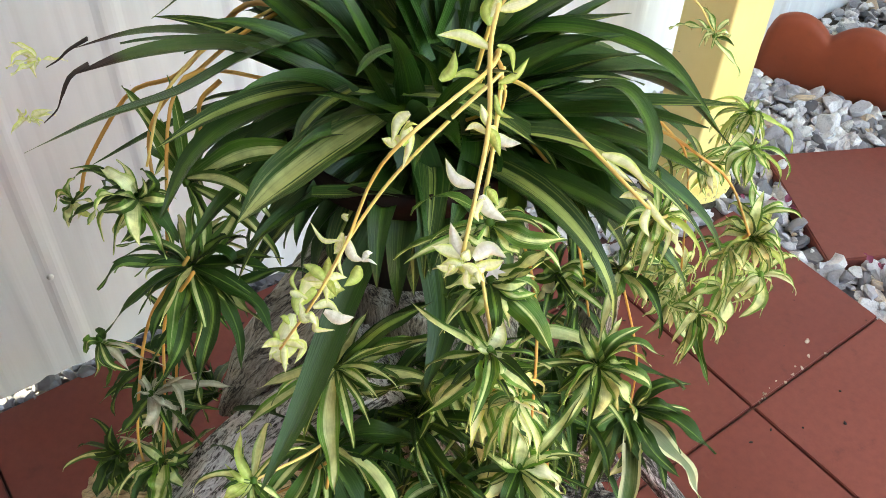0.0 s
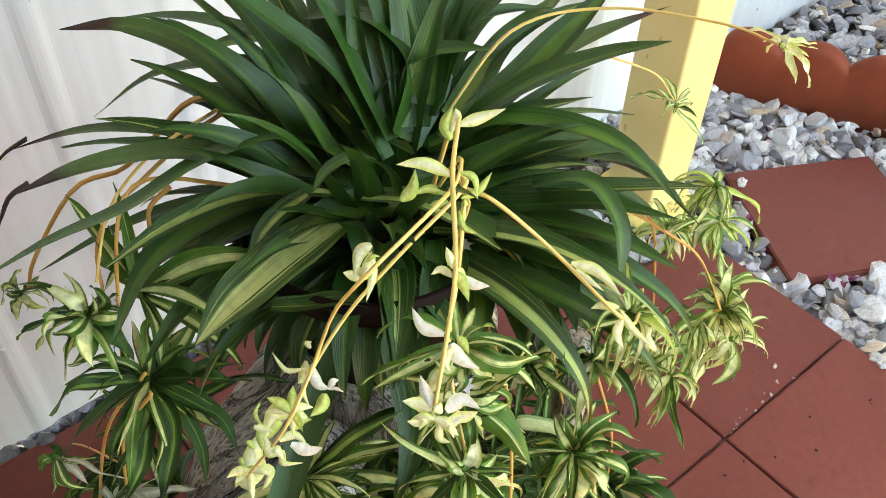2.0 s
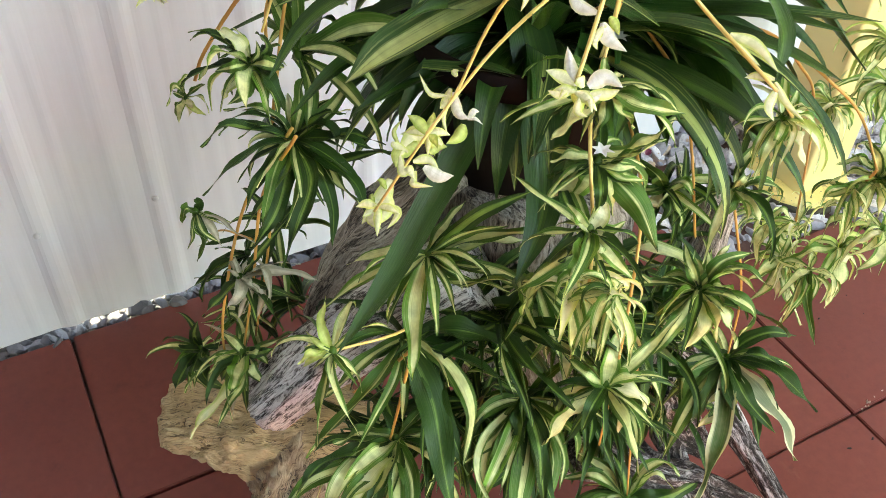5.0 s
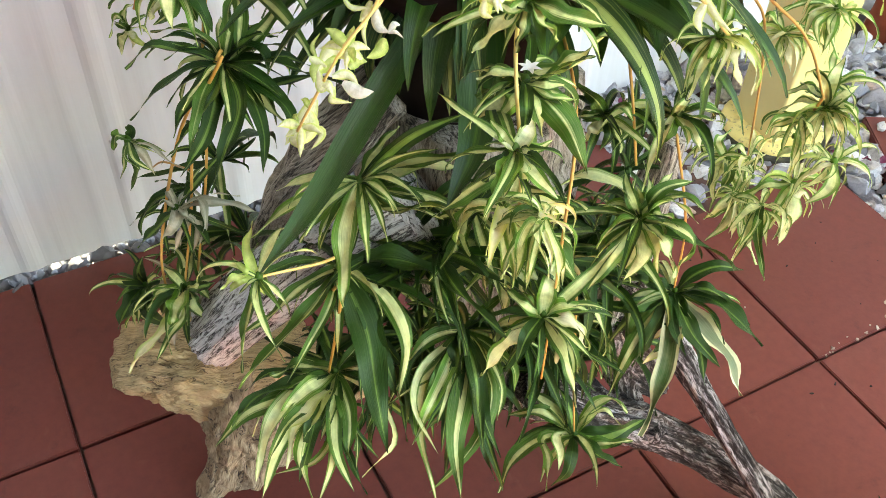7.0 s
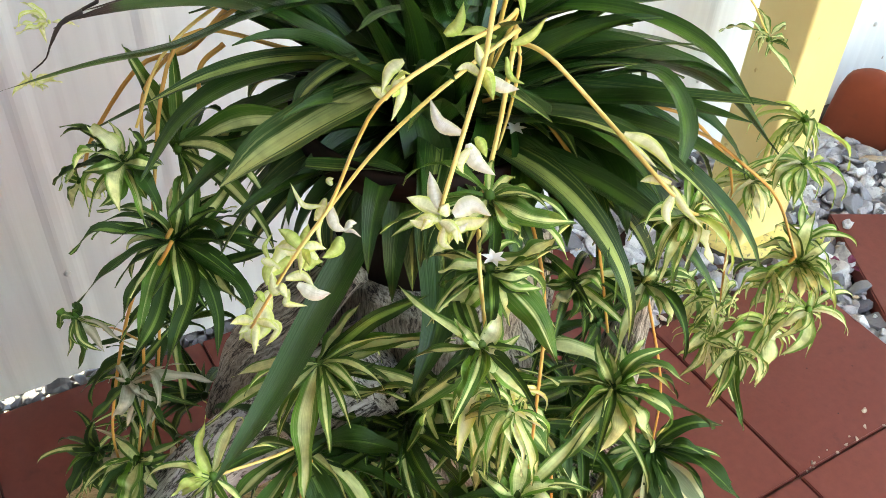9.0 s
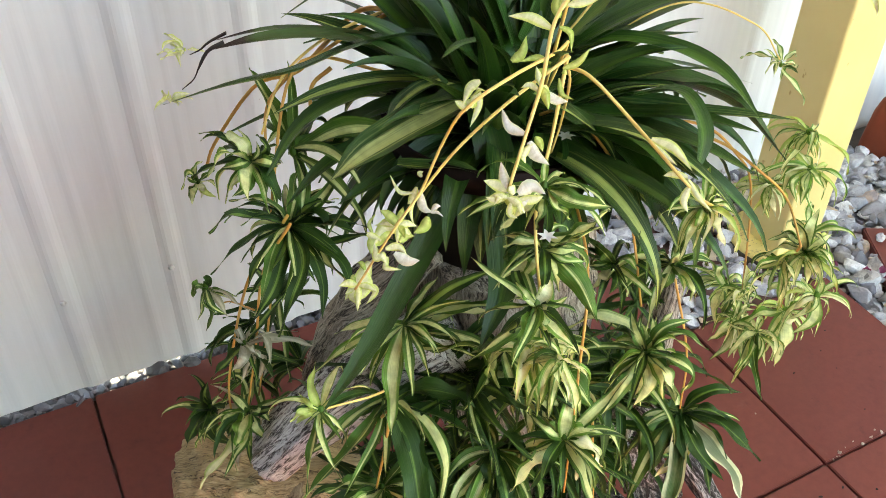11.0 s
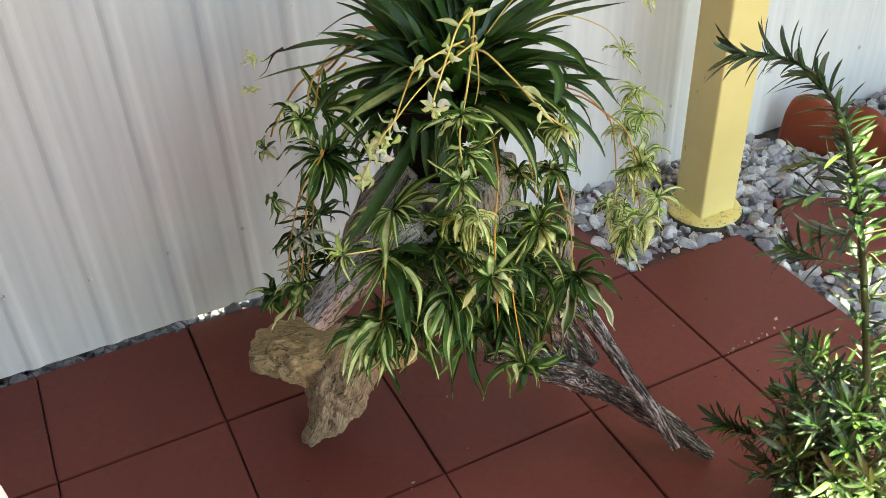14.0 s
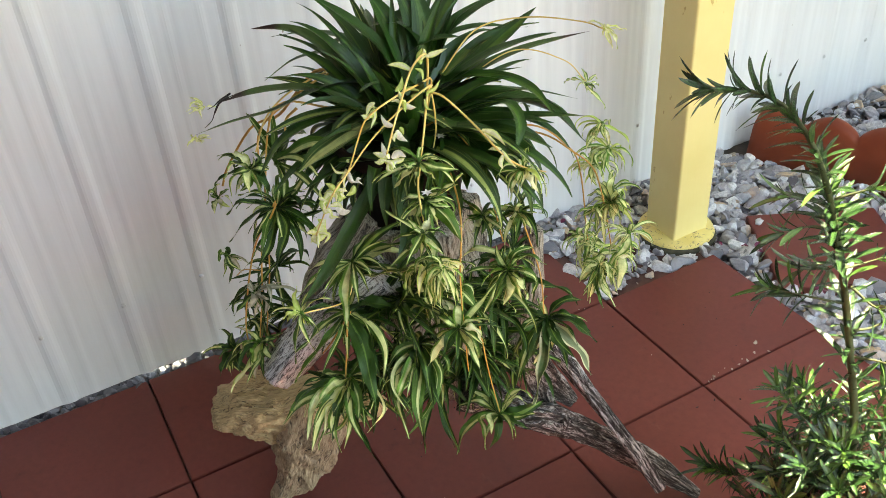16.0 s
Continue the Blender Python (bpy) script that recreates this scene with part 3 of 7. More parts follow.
def post():
    at = (0.390, 0.556, 0.0)
    p = tagged(empty("post", at), "yellow painted square steel post on a round concrete foot", "post")
    bm = bmesh.new()
    h, r = 0.065, 0.007
    ring = [(sx * (h - r) + r * math.cos(q + k * math.pi / 8), sy * (h - r) + r * math.sin(q + k * math.pi / 8)) for sx, sy, q in ((1, 1, 0), (-1, 1, math.pi / 2), (-1, -1, math.pi), (1, -1, 1.5 * math.pi)) for k in range(5)]
    levels = [0.012 + (2.42 - 0.012) * k / 40 for k in range(41)]
    rows = [[bm.verts.new((x + 0.0008 * noise.noise(Vector((x * 9, y * 9, z * 2))), y + 0.0008 * noise.noise(Vector((x * 9, y * 9, z * 2 + 5))), z)) for x, y in ring] for z in levels]
    for lo, up in zip(rows, rows[1:]):
        for k in range(20):
            bm.faces.new((lo[k], lo[(k + 1) % 20], up[(k + 1) % 20], up[k]))
    bm.faces.new(rows[-1])
    part("shaft", bm, YELLOW, p)
    bm = bmesh.new()
    n = 40
    rings = []
    for r, z in ((0.114, -0.03), (0.116, 0.008), (0.110, 0.016), (0.07, 0.022), (0.0, 0.024)):
        rings.append([bm.verts.new(((r + 0.004 * noise.noise(Vector((math.cos(6.283 * j / n) * 2, math.sin(6.283 * j / n) * 2, z * 9)))) * math.cos(6.283 * j / n), r * math.sin(6.283 * j / n), z)) for j in range(n)])
    for a, b in zip(rings, rings[1:]):
        for j in range(n):
            bm.faces.new((a[j], a[(j + 1) % n], b[(j + 1) % n], b[j]))
    bmesh.ops.remove_doubles(bm, verts=bm.verts, dist=1e-5)
    ring = bmesh.new()
    m, prev, first = 60, None, None
    for j in range(m + 1):
        a = 6.283185 * (j % m) / m
        q = Vector((math.cos(a), math.sin(a), 0))
        r = 0.116 + 0.004 * noise.noise(q * 5)
        row = [ring.verts.new(q * (r + dr) + Vector((0, 0, z))) for dr, z in ((-0.006, 0.004), (0.003, 0.007 + 0.002 * noise.noise(q * 9)), (0.008 + 0.003 * noise.noise(q * 14), -0.004), (0.002, -0.02))] if j < m else first
        if prev:
            for i in range(3):
                ring.faces.new((prev[i], row[i], row[i + 1], prev[i + 1]))
        first = first or row
        prev = row
    part("grime_ring", ring, MOSS, p, "dark mossy grime round the foot")
    part("foot", bm, FOOT_PAINT, p, "worn yellow painted concrete foot with a grimy rim")


post()


def edging(at, turn, length, lobes):
    """Terracotta border with a wavy top, thick, rounded at its ends."""
    bm = bmesh.new()
    n, half = 70, 0.024
    cols = []
    for k in range(n + 1):
        s = k / n * length
        u = s / length * lobes
        top = 0.150 + 0.052 * abs(math.sin(math.pi * u)) ** 0.75
        end = min(1.0, max(0.0, min(s, length - s) / 0.03))
        low = -0.03
        top = top * (0.25 + 0.75 * math.sqrt(max(0.0, 1 - (1 - end) ** 2)))
        ring = []
        for dy, dz in ((-half, low), (-half, top - 0.03), (-half * 0.85, top - 0.012), (-half * 0.5, top - 0.003), (0, top), (half * 0.5, top - 0.003), (half * 0.85, top - 0.012), (half, top - 0.03), (half, low)):
            e = 0.45 + 0.55 * math.sqrt(max(0.0, 1 - (1 - end) ** 2))
            ring.append(bm.verts.new((s, dy * e, dz)))
        cols.append(ring)
    m = len(cols[0])
    for a, b in zip(cols, cols[1:]):
        for j in range(m):
            bm.faces.new((a[j], b[j], b[(j + 1) % m], a[(j + 1) % m]))
    bm.faces.new(cols[0])
    bm.faces.new(list(reversed(cols[-1])))
    bmesh.ops.recalc_face_normals(bm, faces=bm.faces)
    ob = mesh_object("garden_edging", bm, TERRACOTTA)
    ob.matrix_world = Matrix.Translation((*at, 0)) @ Matrix.Rotation(turn, 4, "Z")
    return tagged(ob, "terracotta garden edging with a scalloped top, set in gravel", "edging", "terracotta edging")


edging(EDGE_A, math.atan2(EDGE_B.y - EDGE_A.y, EDGE_B.x - EDGE_A.x), (EDGE_B - EDGE_A).length, 4)
edging(EDGE_B + (EDGE_B - EDGE_A) * 0.012, math.atan2(EDGE_B.y - EDGE_A.y, EDGE_B.x - EDGE_A.x), (EDGE_B - EDGE_A).length, 4)

# ---- driftwood stump ----
def driftwood():
    st = tagged(empty("driftwood_stump", (-0.7, 0.1, 0.0)), "grey weathered driftwood stump on splayed roots, carrying a potted plant", "driftwood")
    inv = Matrix.Translation((0.7, -0.1, 0.0))
    def piece(name, material, label, *tubes):
        bm = bmesh.new()
        for a, k in tubes:
            tube(bm, *a, **k)
        bm.transform(inv)
        return part(name, bm, material, st, label)
    def lump(name, material, label, heart, along, roughness, seed, bones):
        """A lumpy block: one skin round a few thick bones, combed into fibres that run along one way."""
        bm = bmesh.new()
        bmesh.ops.create_icosphere(bm, subdivisions=6, radius=1.0)
        uvl = bm.loops.layers.uv.verify()
        heart, fibre = Vector(heart), Vector(along).normalized()
        a = fibre.orthogonal().normalized()
        b = fibre.cross(a)
        ends = [(Vector(p), Vector(q) - Vector(p), r) for p, q, r in bones]
        def inside(at):
            total = 0.0
            for p, way, r in ends:
                u = max(0.0, min(1.0, (at - p).dot(way) / way.length_squared))
                total += math.exp(-80.0 * ((at - p - way * u).length - r))
            return total > 1.0
        for v in bm.verts:
            d = v.co.normalized()
            lo, hi = 0.0, 0.30
            for _ in range(13):
                mid = (lo + hi) / 2
                lo, hi = (mid, hi) if inside(heart + d * mid) else (lo, mid)
            at = heart + d * lo
            q = Vector((at.dot(a) * 230, at.dot(b) * 230, at.dot(fibre) * 30 + seed))
            comb = noise.fractal(q, 0.8, 2.0, 4)
            knob = noise.fractal(at * 22 + Vector((seed, 0, 0)), 1.0, 2.0, 3)
            v.co = heart + d * (lo + roughness * (0.0042 * comb + 0.022 * knob))
            v.co.z = max(v.co.z, 0.002)
        for f in bm.faces:
            for lp in f.loops:
                c = lp.vert.co
                lp[uvl].uv = (c.dot(a) + 0.7 * c.dot(b), c.dot(fibre))
        bm.transform(inv)
        return part(name, bm, material, st, label)
    piece("trunk", WOOD, "cracked grey trunk",
          (([(-0.64, 0.10, 0.29), (-0.66, 0.13, 0.42), (-0.675, 0.15, 0.56), (-0.68, 0.155, 0.715)], [0.085, 0.125, 0.142, 0.122]), dict(around=96, along=80, flat=0.85, rough=0.24, grain=0.09, seed=3.0, side=(1, 0, 0))))
    piece("flank", WOOD, "slab of bark leaning off the trunk",
          (([(-0.78, 0.14, 0.74), (-0.83, 0.16, 0.67), (-0.87, 0.195, 0.58), (-0.90, 0.225, 0.49)], [0.040, 0.048, 0.045, 0.030]), dict(around=48, along=50, flat=0.7, rough=0.3, grain=0.14, seed=8.0)))
    piece("log", WOOD_SPECKLED, "broken branch stub speckled with white lichen",
          (([(-0.79, 0.06, 0.66), (-0.899, 0.121, 0.548), (-1.0, 0.156, 0.434)], [0.05, 0.042, 0.036]), dict(around=48, along=50, rough=0.15, grain=0.2, seed=12.0)))
    lump("root", ROOT, "tan fibrous root block with a ragged end", (-1.01, 0.32, 0.212), Vector((-0.09, 0.062, -0.012)), 0.9, 31.0,
         [((-1.066, 0.360, 0.205), (-1.01, 0.32, 0.222), 0.044), ((-1.060, 0.350, 0.172), (-1.02, 0.315, 0.185), 0.034), ((-1.01, 0.32, 0.210), (-0.90, 0.225, 0.25), 0.058), ((-0.90, 0.225, 0.245), (-0.83, 0.17, 0.25), 0.040), ((-1.035, 0.355, 0.250), (-1.00, 0.33, 0.256), 0.022), ((-1.02, 0.315, 0.195), (-0.96, 0.24, 0.18), 0.042)])
    lump("root_foot", ROOT_FOOT, "grey-brown knobbly foot of the root", (-0.965, 0.232, 0.13), Vector((-0.05, -0.005, -0.10)), 0.9, 37.0,
         [((-0.92, 0.225, 0.22), (-0.955, 0.235, 0.16), 0.062), ((-0.955, 0.232, 0.15), (-0.995, 0.226, 0.075), 0.042), ((-0.99, 0.226, 0.065), (-1.036, 0.226, 0.030), 0.024), ((-0.92, 0.19, 0.19), (-0.955, 0.2, 0.11), 0.036)])
    piece("branch", WOOD_DARK, "thick fallen branch resting on the tiles",
          (([(-0.66, 0.02, 0.33), (-0.568, -0.04, 0.265), (-0.47, -0.075, 0.205), (-0.387, -0.132, 0.14), (-0.31, -0.20, 0.07), (-0.25, -0.257, 0.016)], [0.048, 0.036, 0.03, 0.025, 0.02, 0.010]), dict(around=64, along=130, rough=0.42, grain=0.30, seed=33.0)))
    piece("branch", WOOD_MOTTLED, "thin crooked branch with pale lichen",
          (([(-0.52, 0.0, 0.46), (-0.476, -0.053, 0.38), (-0.449, -0.10, 0.32), (-0.422, -0.156, 0.255), (-0.397, -0.218, 0.19), (-0.377, -0.272, 0.128)], [0.02, 0.0165, 0.015, 0.014, 0.0135, 0.011]), dict(around=32, along=110, rough=0.34, grain=0.24, seed=39.0)))
    piece("stub", WOOD_DARK, "short split stub",
          (([(-0.54, 0.0, 0.41), (-0.49, -0.012, 0.31), (-0.421, -0.016, 0.195)], [0.04, 0.03, 0.016]), dict(around=28, along=30, rough=0.3, grain=0.26, seed=44.0)))
    piece("stub", WOOD_DARK, "short split stub",
          (([(-0.53, -0.01, 0.36), (-0.508, -0.02, 0.28), (-0.488, -0.038, 0.225)], [0.022, 0.02, 0.014]), dict(around=28, along=30, rough=0.3, grain=0.26, seed=47.0)))
    piece("knot", WOOD_DARK, "knot of a lost twig",
          (([(-0.487, -0.072, 0.212), (-0.493, -0.094, 0.232), (-0.496, -0.103, 0.240)], [0.020, 0.014, 0.007]), dict(around=24, along=12, rough=0.3, grain=0.3, seed=53.0)))
    piece("upright", WOOD, "upright splinter of the trunk",
          (([(-0.55, 0.02, 0.36), (-0.515, 0.02, 0.48), (-0.495, 0.025, 0.57), (-0.485, 0.028, 0.655)], [0.045, 0.036, 0.028, 0.02]), dict(around=32, along=40, flat=0.7, rough=0.25, grain=0.2, seed=50.0, side=(1, 0, 0))))


driftwood()

# ---- pot and spider plant ----
CROWN = Vector((-0.69, 0.17, 0.86))


def pot():
    p = tagged(empty("plant_pot", (CROWN.x + 0.01, CROWN.y - 0.01, 0.70)), "dark brown plastic pot hidden under the leaves", "pot")
    bm = bmesh.new()
    n = 48
    prof = ((0.0, 0.004), (0.085, 0.0), (0.092, 0.006), (0.118, 0.15), (0.128, 0.151), (0.130, 0.178), (0.124, 0.180), (0.121, 0.152), (0.118, 0.145))
    rings = [[bm.verts.new((r * math.cos(6.283185 * j / n), r * math.sin(6.283185 * j / n), z)) for j in range(n)] for r, z in prof]
    for a, b in zip(rings, rings[1:]):
        for j in range(n):
            bm.faces.new((a[j], a[(j + 1) % n], b[(j + 1) % n], b[j]))
    bmesh.ops.remove_doubles(bm, verts=bm.verts, dist=1e-5)
    part("body", bm, POT, p)
    bm = bmesh.new()
    bmesh.ops.create_circle(bm, cap_ends=True, segments=32, radius=0.119)
    s = part("potting_soil", bm, SOIL, p, smooth=False)
    s.location.z = 0.15


pot()

plant = tagged(empty("spider_plant", CROWN), "lush potted spider plant with arching leaves and hanging plantlets", "plant")
KINDS = {"g": LEAF_DARK, "s": LEAF_LINED, "w": LEAF_BROAD, "b": LEAF_BURNT, "o": LEAF_OLIVE}
rnd = random.Random(7)


def strap_blade(bm, points, width, fold=0.45, twist=0.0, wave=0.02, steps=18, phase=0.0, narrow=0.6, side=None, taper=1.8):
    """A strap leaf along a smooth curve: grooved along its midrib, widest before its middle, drawn out to a point."""
    uvl = bm.loops.layers.uv.verify()
    line = spline(points, steps + 1)
    way = line[-1] - line[0]
    s = Vector(side) if side else Vector((way.x, way.y, 0.0)).cross(Vector((0, 0, 1)))
    s = s.normalized() if s.length > 1e-3 else Vector((1, 0, 0))
    rows = []
    for k, c in enumerate(line):
        v = k / steps
        tan = (line[min(k + 1, steps)] - line[max(k - 1, 0)]).normalized()
        s = (s - tan * s.dot(tan))
        s = s.normalized() if s.length > 1e-4 else tan.orthogonal().normalized()
        across = Matrix.Rotation(twist * v, 3, tan) @ s
        n = across.cross(tan)
        w = width * 0.5 * (narrow + (1 - narrow) * math.sin(min(1.0, v / 0.4) * math.pi / 2)) * max(0.02, 1 - max(0.0, (v - 0.35) / 0.65) ** taper)
        row = []
        for j in range(5):
            u = (j - 2) / 2
            lift = fold * abs(u) ** 1.3 * w + wave * width * abs(u) * math.sin(v * 15 + phase + (1.7 if u > 0 else 0))
            row.append(bm.verts.new(c + across * (u * w) + n * lift))
        rows.append(row)
    for k in range(steps):
        for j in range(4):
            f = bm.faces.new((rows[k][j], rows[k][j + 1], rows[k + 1][j + 1], rows[k + 1][j]))
            for lp, (u, v) in zip(f.loops, ((j, k), (j + 1, k), (j + 1, k + 1), (j, k + 1))):
                lp[uvl].uv = (u / 4, v / steps)


def strap(points, width, kind="g"):
    """One strap leaf of the mother plant, from the crown to its tip."""
    bm = bmesh.new()
    pts = [Vector(q) - CROWN for q in points]
    strap_blade(bm, pts, width * 1.7, rnd.uniform(0.3, 0.55), rnd.uniform(-0.3, 0.3), 0.02, 20, rnd.uniform(0, 6), 0.75, None, 2.5)
    return part("leaf", bm, KINDS[kind], plant)


strap([(-0.709, 0.174, 0.913), (-0.727, 0.226, 0.944), (-0.743, 0.275, 0.978), (-0.766, 0.319, 1.012), (-0.806, 0.357, 1.031), (-0.857, 0.383, 1.034)], 0.018, 'b')
strap([(-0.666, 0.185, 0.952), (-0.666, 0.267, 0.972), (-0.690, 0.348, 0.984), (-0.734, 0.422, 0.982), (-0.791, 0.486, 0.967)], 0.014, 'g')
strap([(-0.677, 0.197, 0.957), (-0.690, 0.265, 0.979), (-0.733, 0.324, 0.976), (-0.787, 0.372, 0.960), (-0.846, 0.399, 0.922)], 0.017, 's')
strap([(-0.660, 0.192, 0.965), (-0.659, 0.245, 0.986), (-0.675, 0.296, 0.997), (-0.713, 0.339, 0.986), (-0.756, 0.373, 0.964)], 0.017, 'g')
strap([(-0.674, 0.166, 0.928), (-0.682, 0.213, 0.960), (-0.701, 0.258, 0.989), (-0.736, 0.299, 1.006)], 0.012, 'g')
strap([(-0.711, 0.188, 0.925), (-0.749, 0.266, 0.922), (-0.798, 0.338, 0.918), (-0.857, 0.402, 0.908), (-0.925, 0.450, 0.885)], 0.013, 'b')
strap([(-0.698, 0.170, 0.916), (-0.759, 0.220, 0.933), (-0.822, 0.262, 0.952), (-0.892, 0.286, 0.958), (-0.962, 0.295, 0.955)], 0.017, 'b')
strap([(-0.681, 0.158, 0.916), (-0.730, 0.212, 0.957), (-0.809, 0.232, 0.956), (-0.887, 0.232, 0.943), (-0.961, 0.233, 0.944), (-1.030, 0.225, 0.945)], 0.021, 'g')
strap([(-0.688, 0.150, 0.904), (-0.742, 0.186, 0.917), (-0.803, 0.210, 0.922), (-0.865, 0.218, 0.918), (-0.925, 0.215, 0.909)], 0.016, 's')
strap([(-0.713, 0.168, 0.905), (-0.763, 0.231, 0.889), (-0.821, 0.285, 0.870), (-0.887, 0.325, 0.841), (-0.955, 0.353, 0.808)], 0.010, 'g')
strap([(-0.701, 0.150, 0.896), (-0.759, 0.192, 0.911), (-0.827, 0.211, 0.907), (-0.893, 0.208, 0.889), (-0.947, 0.180, 0.859)], 0.022, 'g')
strap([(-0.718, 0.145, 0.881), (-0.773, 0.171, 0.876), (-0.830, 0.185, 0.866), (-0.885, 0.183, 0.847), (-0.935, 0.167, 0.822)], 0.014, 'g')
strap([(-0.751, 0.160, 0.935), (-0.777, 0.161, 0.928), (-0.801, 0.158, 0.918), (-0.822, 0.147, 0.904)], 0.012, 's')
strap([(-0.743, 0.125, 0.922), (-0.796, 0.127, 0.907), (-0.849, 0.124, 0.893), (-0.899, 0.116, 0.880)], 0.032, 'w')
strap([(-0.674, 0.107, 0.920), (-0.710, 0.118, 0.921), (-0.746, 0.131, 0.926), (-0.781, 0.137, 0.927)], 0.025, 'g')
strap([(-0.695, 0.123, 0.876), (-0.762, 0.127, 0.859), (-0.828, 0.133, 0.850), (-0.890, 0.126, 0.838)], 0.017, 'g')
strap([(-0.825, 0.115, 0.876), (-0.800, 0.097, 0.876), (-0.774, 0.080, 0.879), (-0.753, 0.056, 0.876)], 0.012, 's')
strap([(-0.693, 0.103, 0.933), (-0.698, 0.111, 0.967), (-0.720, 0.118, 0.990), (-0.752, 0.116, 0.997), (-0.781, 0.101, 0.996)], 0.012, 'g')
strap([(-0.635, 0.147, 0.937), (-0.651, 0.194, 0.948), (-0.653, 0.240, 0.972), (-0.648, 0.281, 1.001), (-0.636, 0.317, 1.034)], 0.020, 's')
strap([(-0.655, 0.173, 0.948), (-0.649, 0.190, 0.970), (-0.644, 0.206, 0.992), (-0.637, 0.220, 1.015)], 0.008, 'g')
strap([(-0.658, 0.179, 0.952), (-0.627, 0.201, 0.989), (-0.590, 0.212, 1.025), (-0.554, 0.221, 1.061)], 0.020, 's')
strap([(-0.660, 0.184, 0.956), (-0.641, 0.190, 0.989), (-0.616, 0.178, 1.011), (-0.589, 0.155, 1.023), (-0.566, 0.128, 1.030)], 0.018, 'g')
strap([(-0.654, 0.192, 0.969), (-0.601, 0.206, 0.986), (-0.545, 0.211, 1.000), (-0.486, 0.200, 1.004), (-0.431, 0.179, 0.998)], 0.012, 'g')
strap([(-0.599, 0.141, 0.961), (-0.550, 0.160, 0.971), (-0.500, 0.177, 0.984), (-0.446, 0.184, 0.994), (-0.392, 0.190, 1.008)], 0.018, 'o')
strap([(-0.605, 0.133, 0.948), (-0.539, 0.127, 0.975), (-0.477, 0.124, 1.010), (-0.418, 0.119, 1.049)], 0.021, 'g')
strap([(-0.612, 0.134, 0.944), (-0.531, 0.152, 0.945), (-0.448, 0.163, 0.951), (-0.363, 0.162, 0.954), (-0.276, 0.150, 0.957)], 0.016, 'b')
strap([(-0.628, 0.139, 0.935), (-0.575, 0.125, 0.967), (-0.524, 0.102, 0.996), (-0.477, 0.070, 1.018), (-0.436, 0.032, 1.037)], 0.019, 'g')
strap([(-0.624, 0.136, 0.935), (-0.573, 0.127, 0.952), (-0.524, 0.103, 0.959), (-0.477, 0.077, 0.967)], 0.017, 's')
strap([(-0.610, 0.128, 0.940), (-0.510, 0.147, 0.908), (-0.407, 0.150, 0.872), (-0.306, 0.136, 0.829)], 0.012, 'g')
strap([(-0.649, 0.129, 0.911), (-0.575, 0.109, 0.915), (-0.506, 0.074, 0.912), (-0.450, 0.023, 0.893), (-0.420, -0.038, 0.851)], 0.035, 'g')
strap([(-0.626, 0.142, 0.939), (-0.573, 0.110, 0.963), (-0.531, 0.061, 0.968), (-0.504, 0.004, 0.960), (-0.498, -0.054, 0.936)], 0.018, 'g')
strap([(-0.644, 0.118, 0.905), (-0.586, 0.082, 0.900), (-0.529, 0.043, 0.899), (-0.475, 0.001, 0.902), (-0.424, -0.043, 0.907)], 0.017, 's')
strap([(-0.649, 0.113, 0.897), (-0.593, 0.058, 0.906), (-0.541, 0.002, 0.920), (-0.504, -0.062, 0.926)], 0.014, 'g')
strap([(-0.648, 0.114, 0.899), (-0.598, 0.048, 0.900), (-0.555, -0.020, 0.904), (-0.529, -0.093, 0.902)], 0.022, 'g')
strap([(-0.580, 0.049, 0.929), (-0.551, 0.009, 0.946), (-0.557, -0.038, 0.930), (-0.586, -0.071, 0.906)], 0.016, 'g')
strap([(-0.667, 0.108, 0.925), (-0.650, 0.054, 0.918), (-0.635, 0.002, 0.916), (-0.619, -0.049, 0.919)], 0.018, 'g')
strap([(-0.630, 0.085, 0.889), (-0.604, 0.039, 0.884), (-0.577, -0.005, 0.886), (-0.562, -0.052, 0.879)], 0.015, 's')
strap([(-0.636, 0.095, 0.892), (-0.607, 0.043, 0.889), (-0.600, -0.011, 0.874), (-0.617, -0.060, 0.849)], 0.026, 'g')
strap([(-0.640, 0.089, 0.884), (-0.630, 0.029, 0.877), (-0.632, -0.029, 0.867), (-0.653, -0.080, 0.854)], 0.016, 's')
strap([(-0.716, 0.139, 0.921), (-0.721, 0.089, 0.870), (-0.736, 0.039, 0.821), (-0.762, -0.009, 0.774), (-0.808, -0.042, 0.735)], 0.026, 'g')
strap([(-0.723, 0.115, 0.860), (-0.789, 0.078, 0.818), (-0.855, 0.036, 0.783), (-0.920, -0.010, 0.757), (-0.986, -0.053, 0.743)], 0.0179, 'g')
strap([(-0.717, 0.125, 0.938), (-0.690, 0.086, 0.945), (-0.675, 0.041, 0.944), (-0.665, -0.004, 0.941)], 0.014, 's')
strap([(-0.667, 0.155, 0.937), (-0.674, 0.211, 1.001), (-0.712, 0.270, 1.052), (-0.760, 0.324, 1.095)], 0.015, 'g')
strap([(-0.649, 0.155, 0.953), (-0.604, 0.180, 0.998), (-0.620, 0.232, 1.039), (-0.671, 0.274, 1.029)], 0.035, 'g')
strap([(-0.642, 0.156, 0.962), (-0.620, 0.194, 1.010), (-0.612, 0.236, 1.058), (-0.619, 0.282, 1.103)], 0.021, 'g')
strap([(-0.622, 0.150, 0.969), (-0.575, 0.174, 1.016), (-0.511, 0.178, 1.046), (-0.442, 0.170, 1.065)], 0.021, 'g')
strap([(-0.611, 0.149, 0.977), (-0.583, 0.164, 1.012), (-0.550, 0.174, 1.044), (-0.507, 0.171, 1.063)], 0.010, 'g')
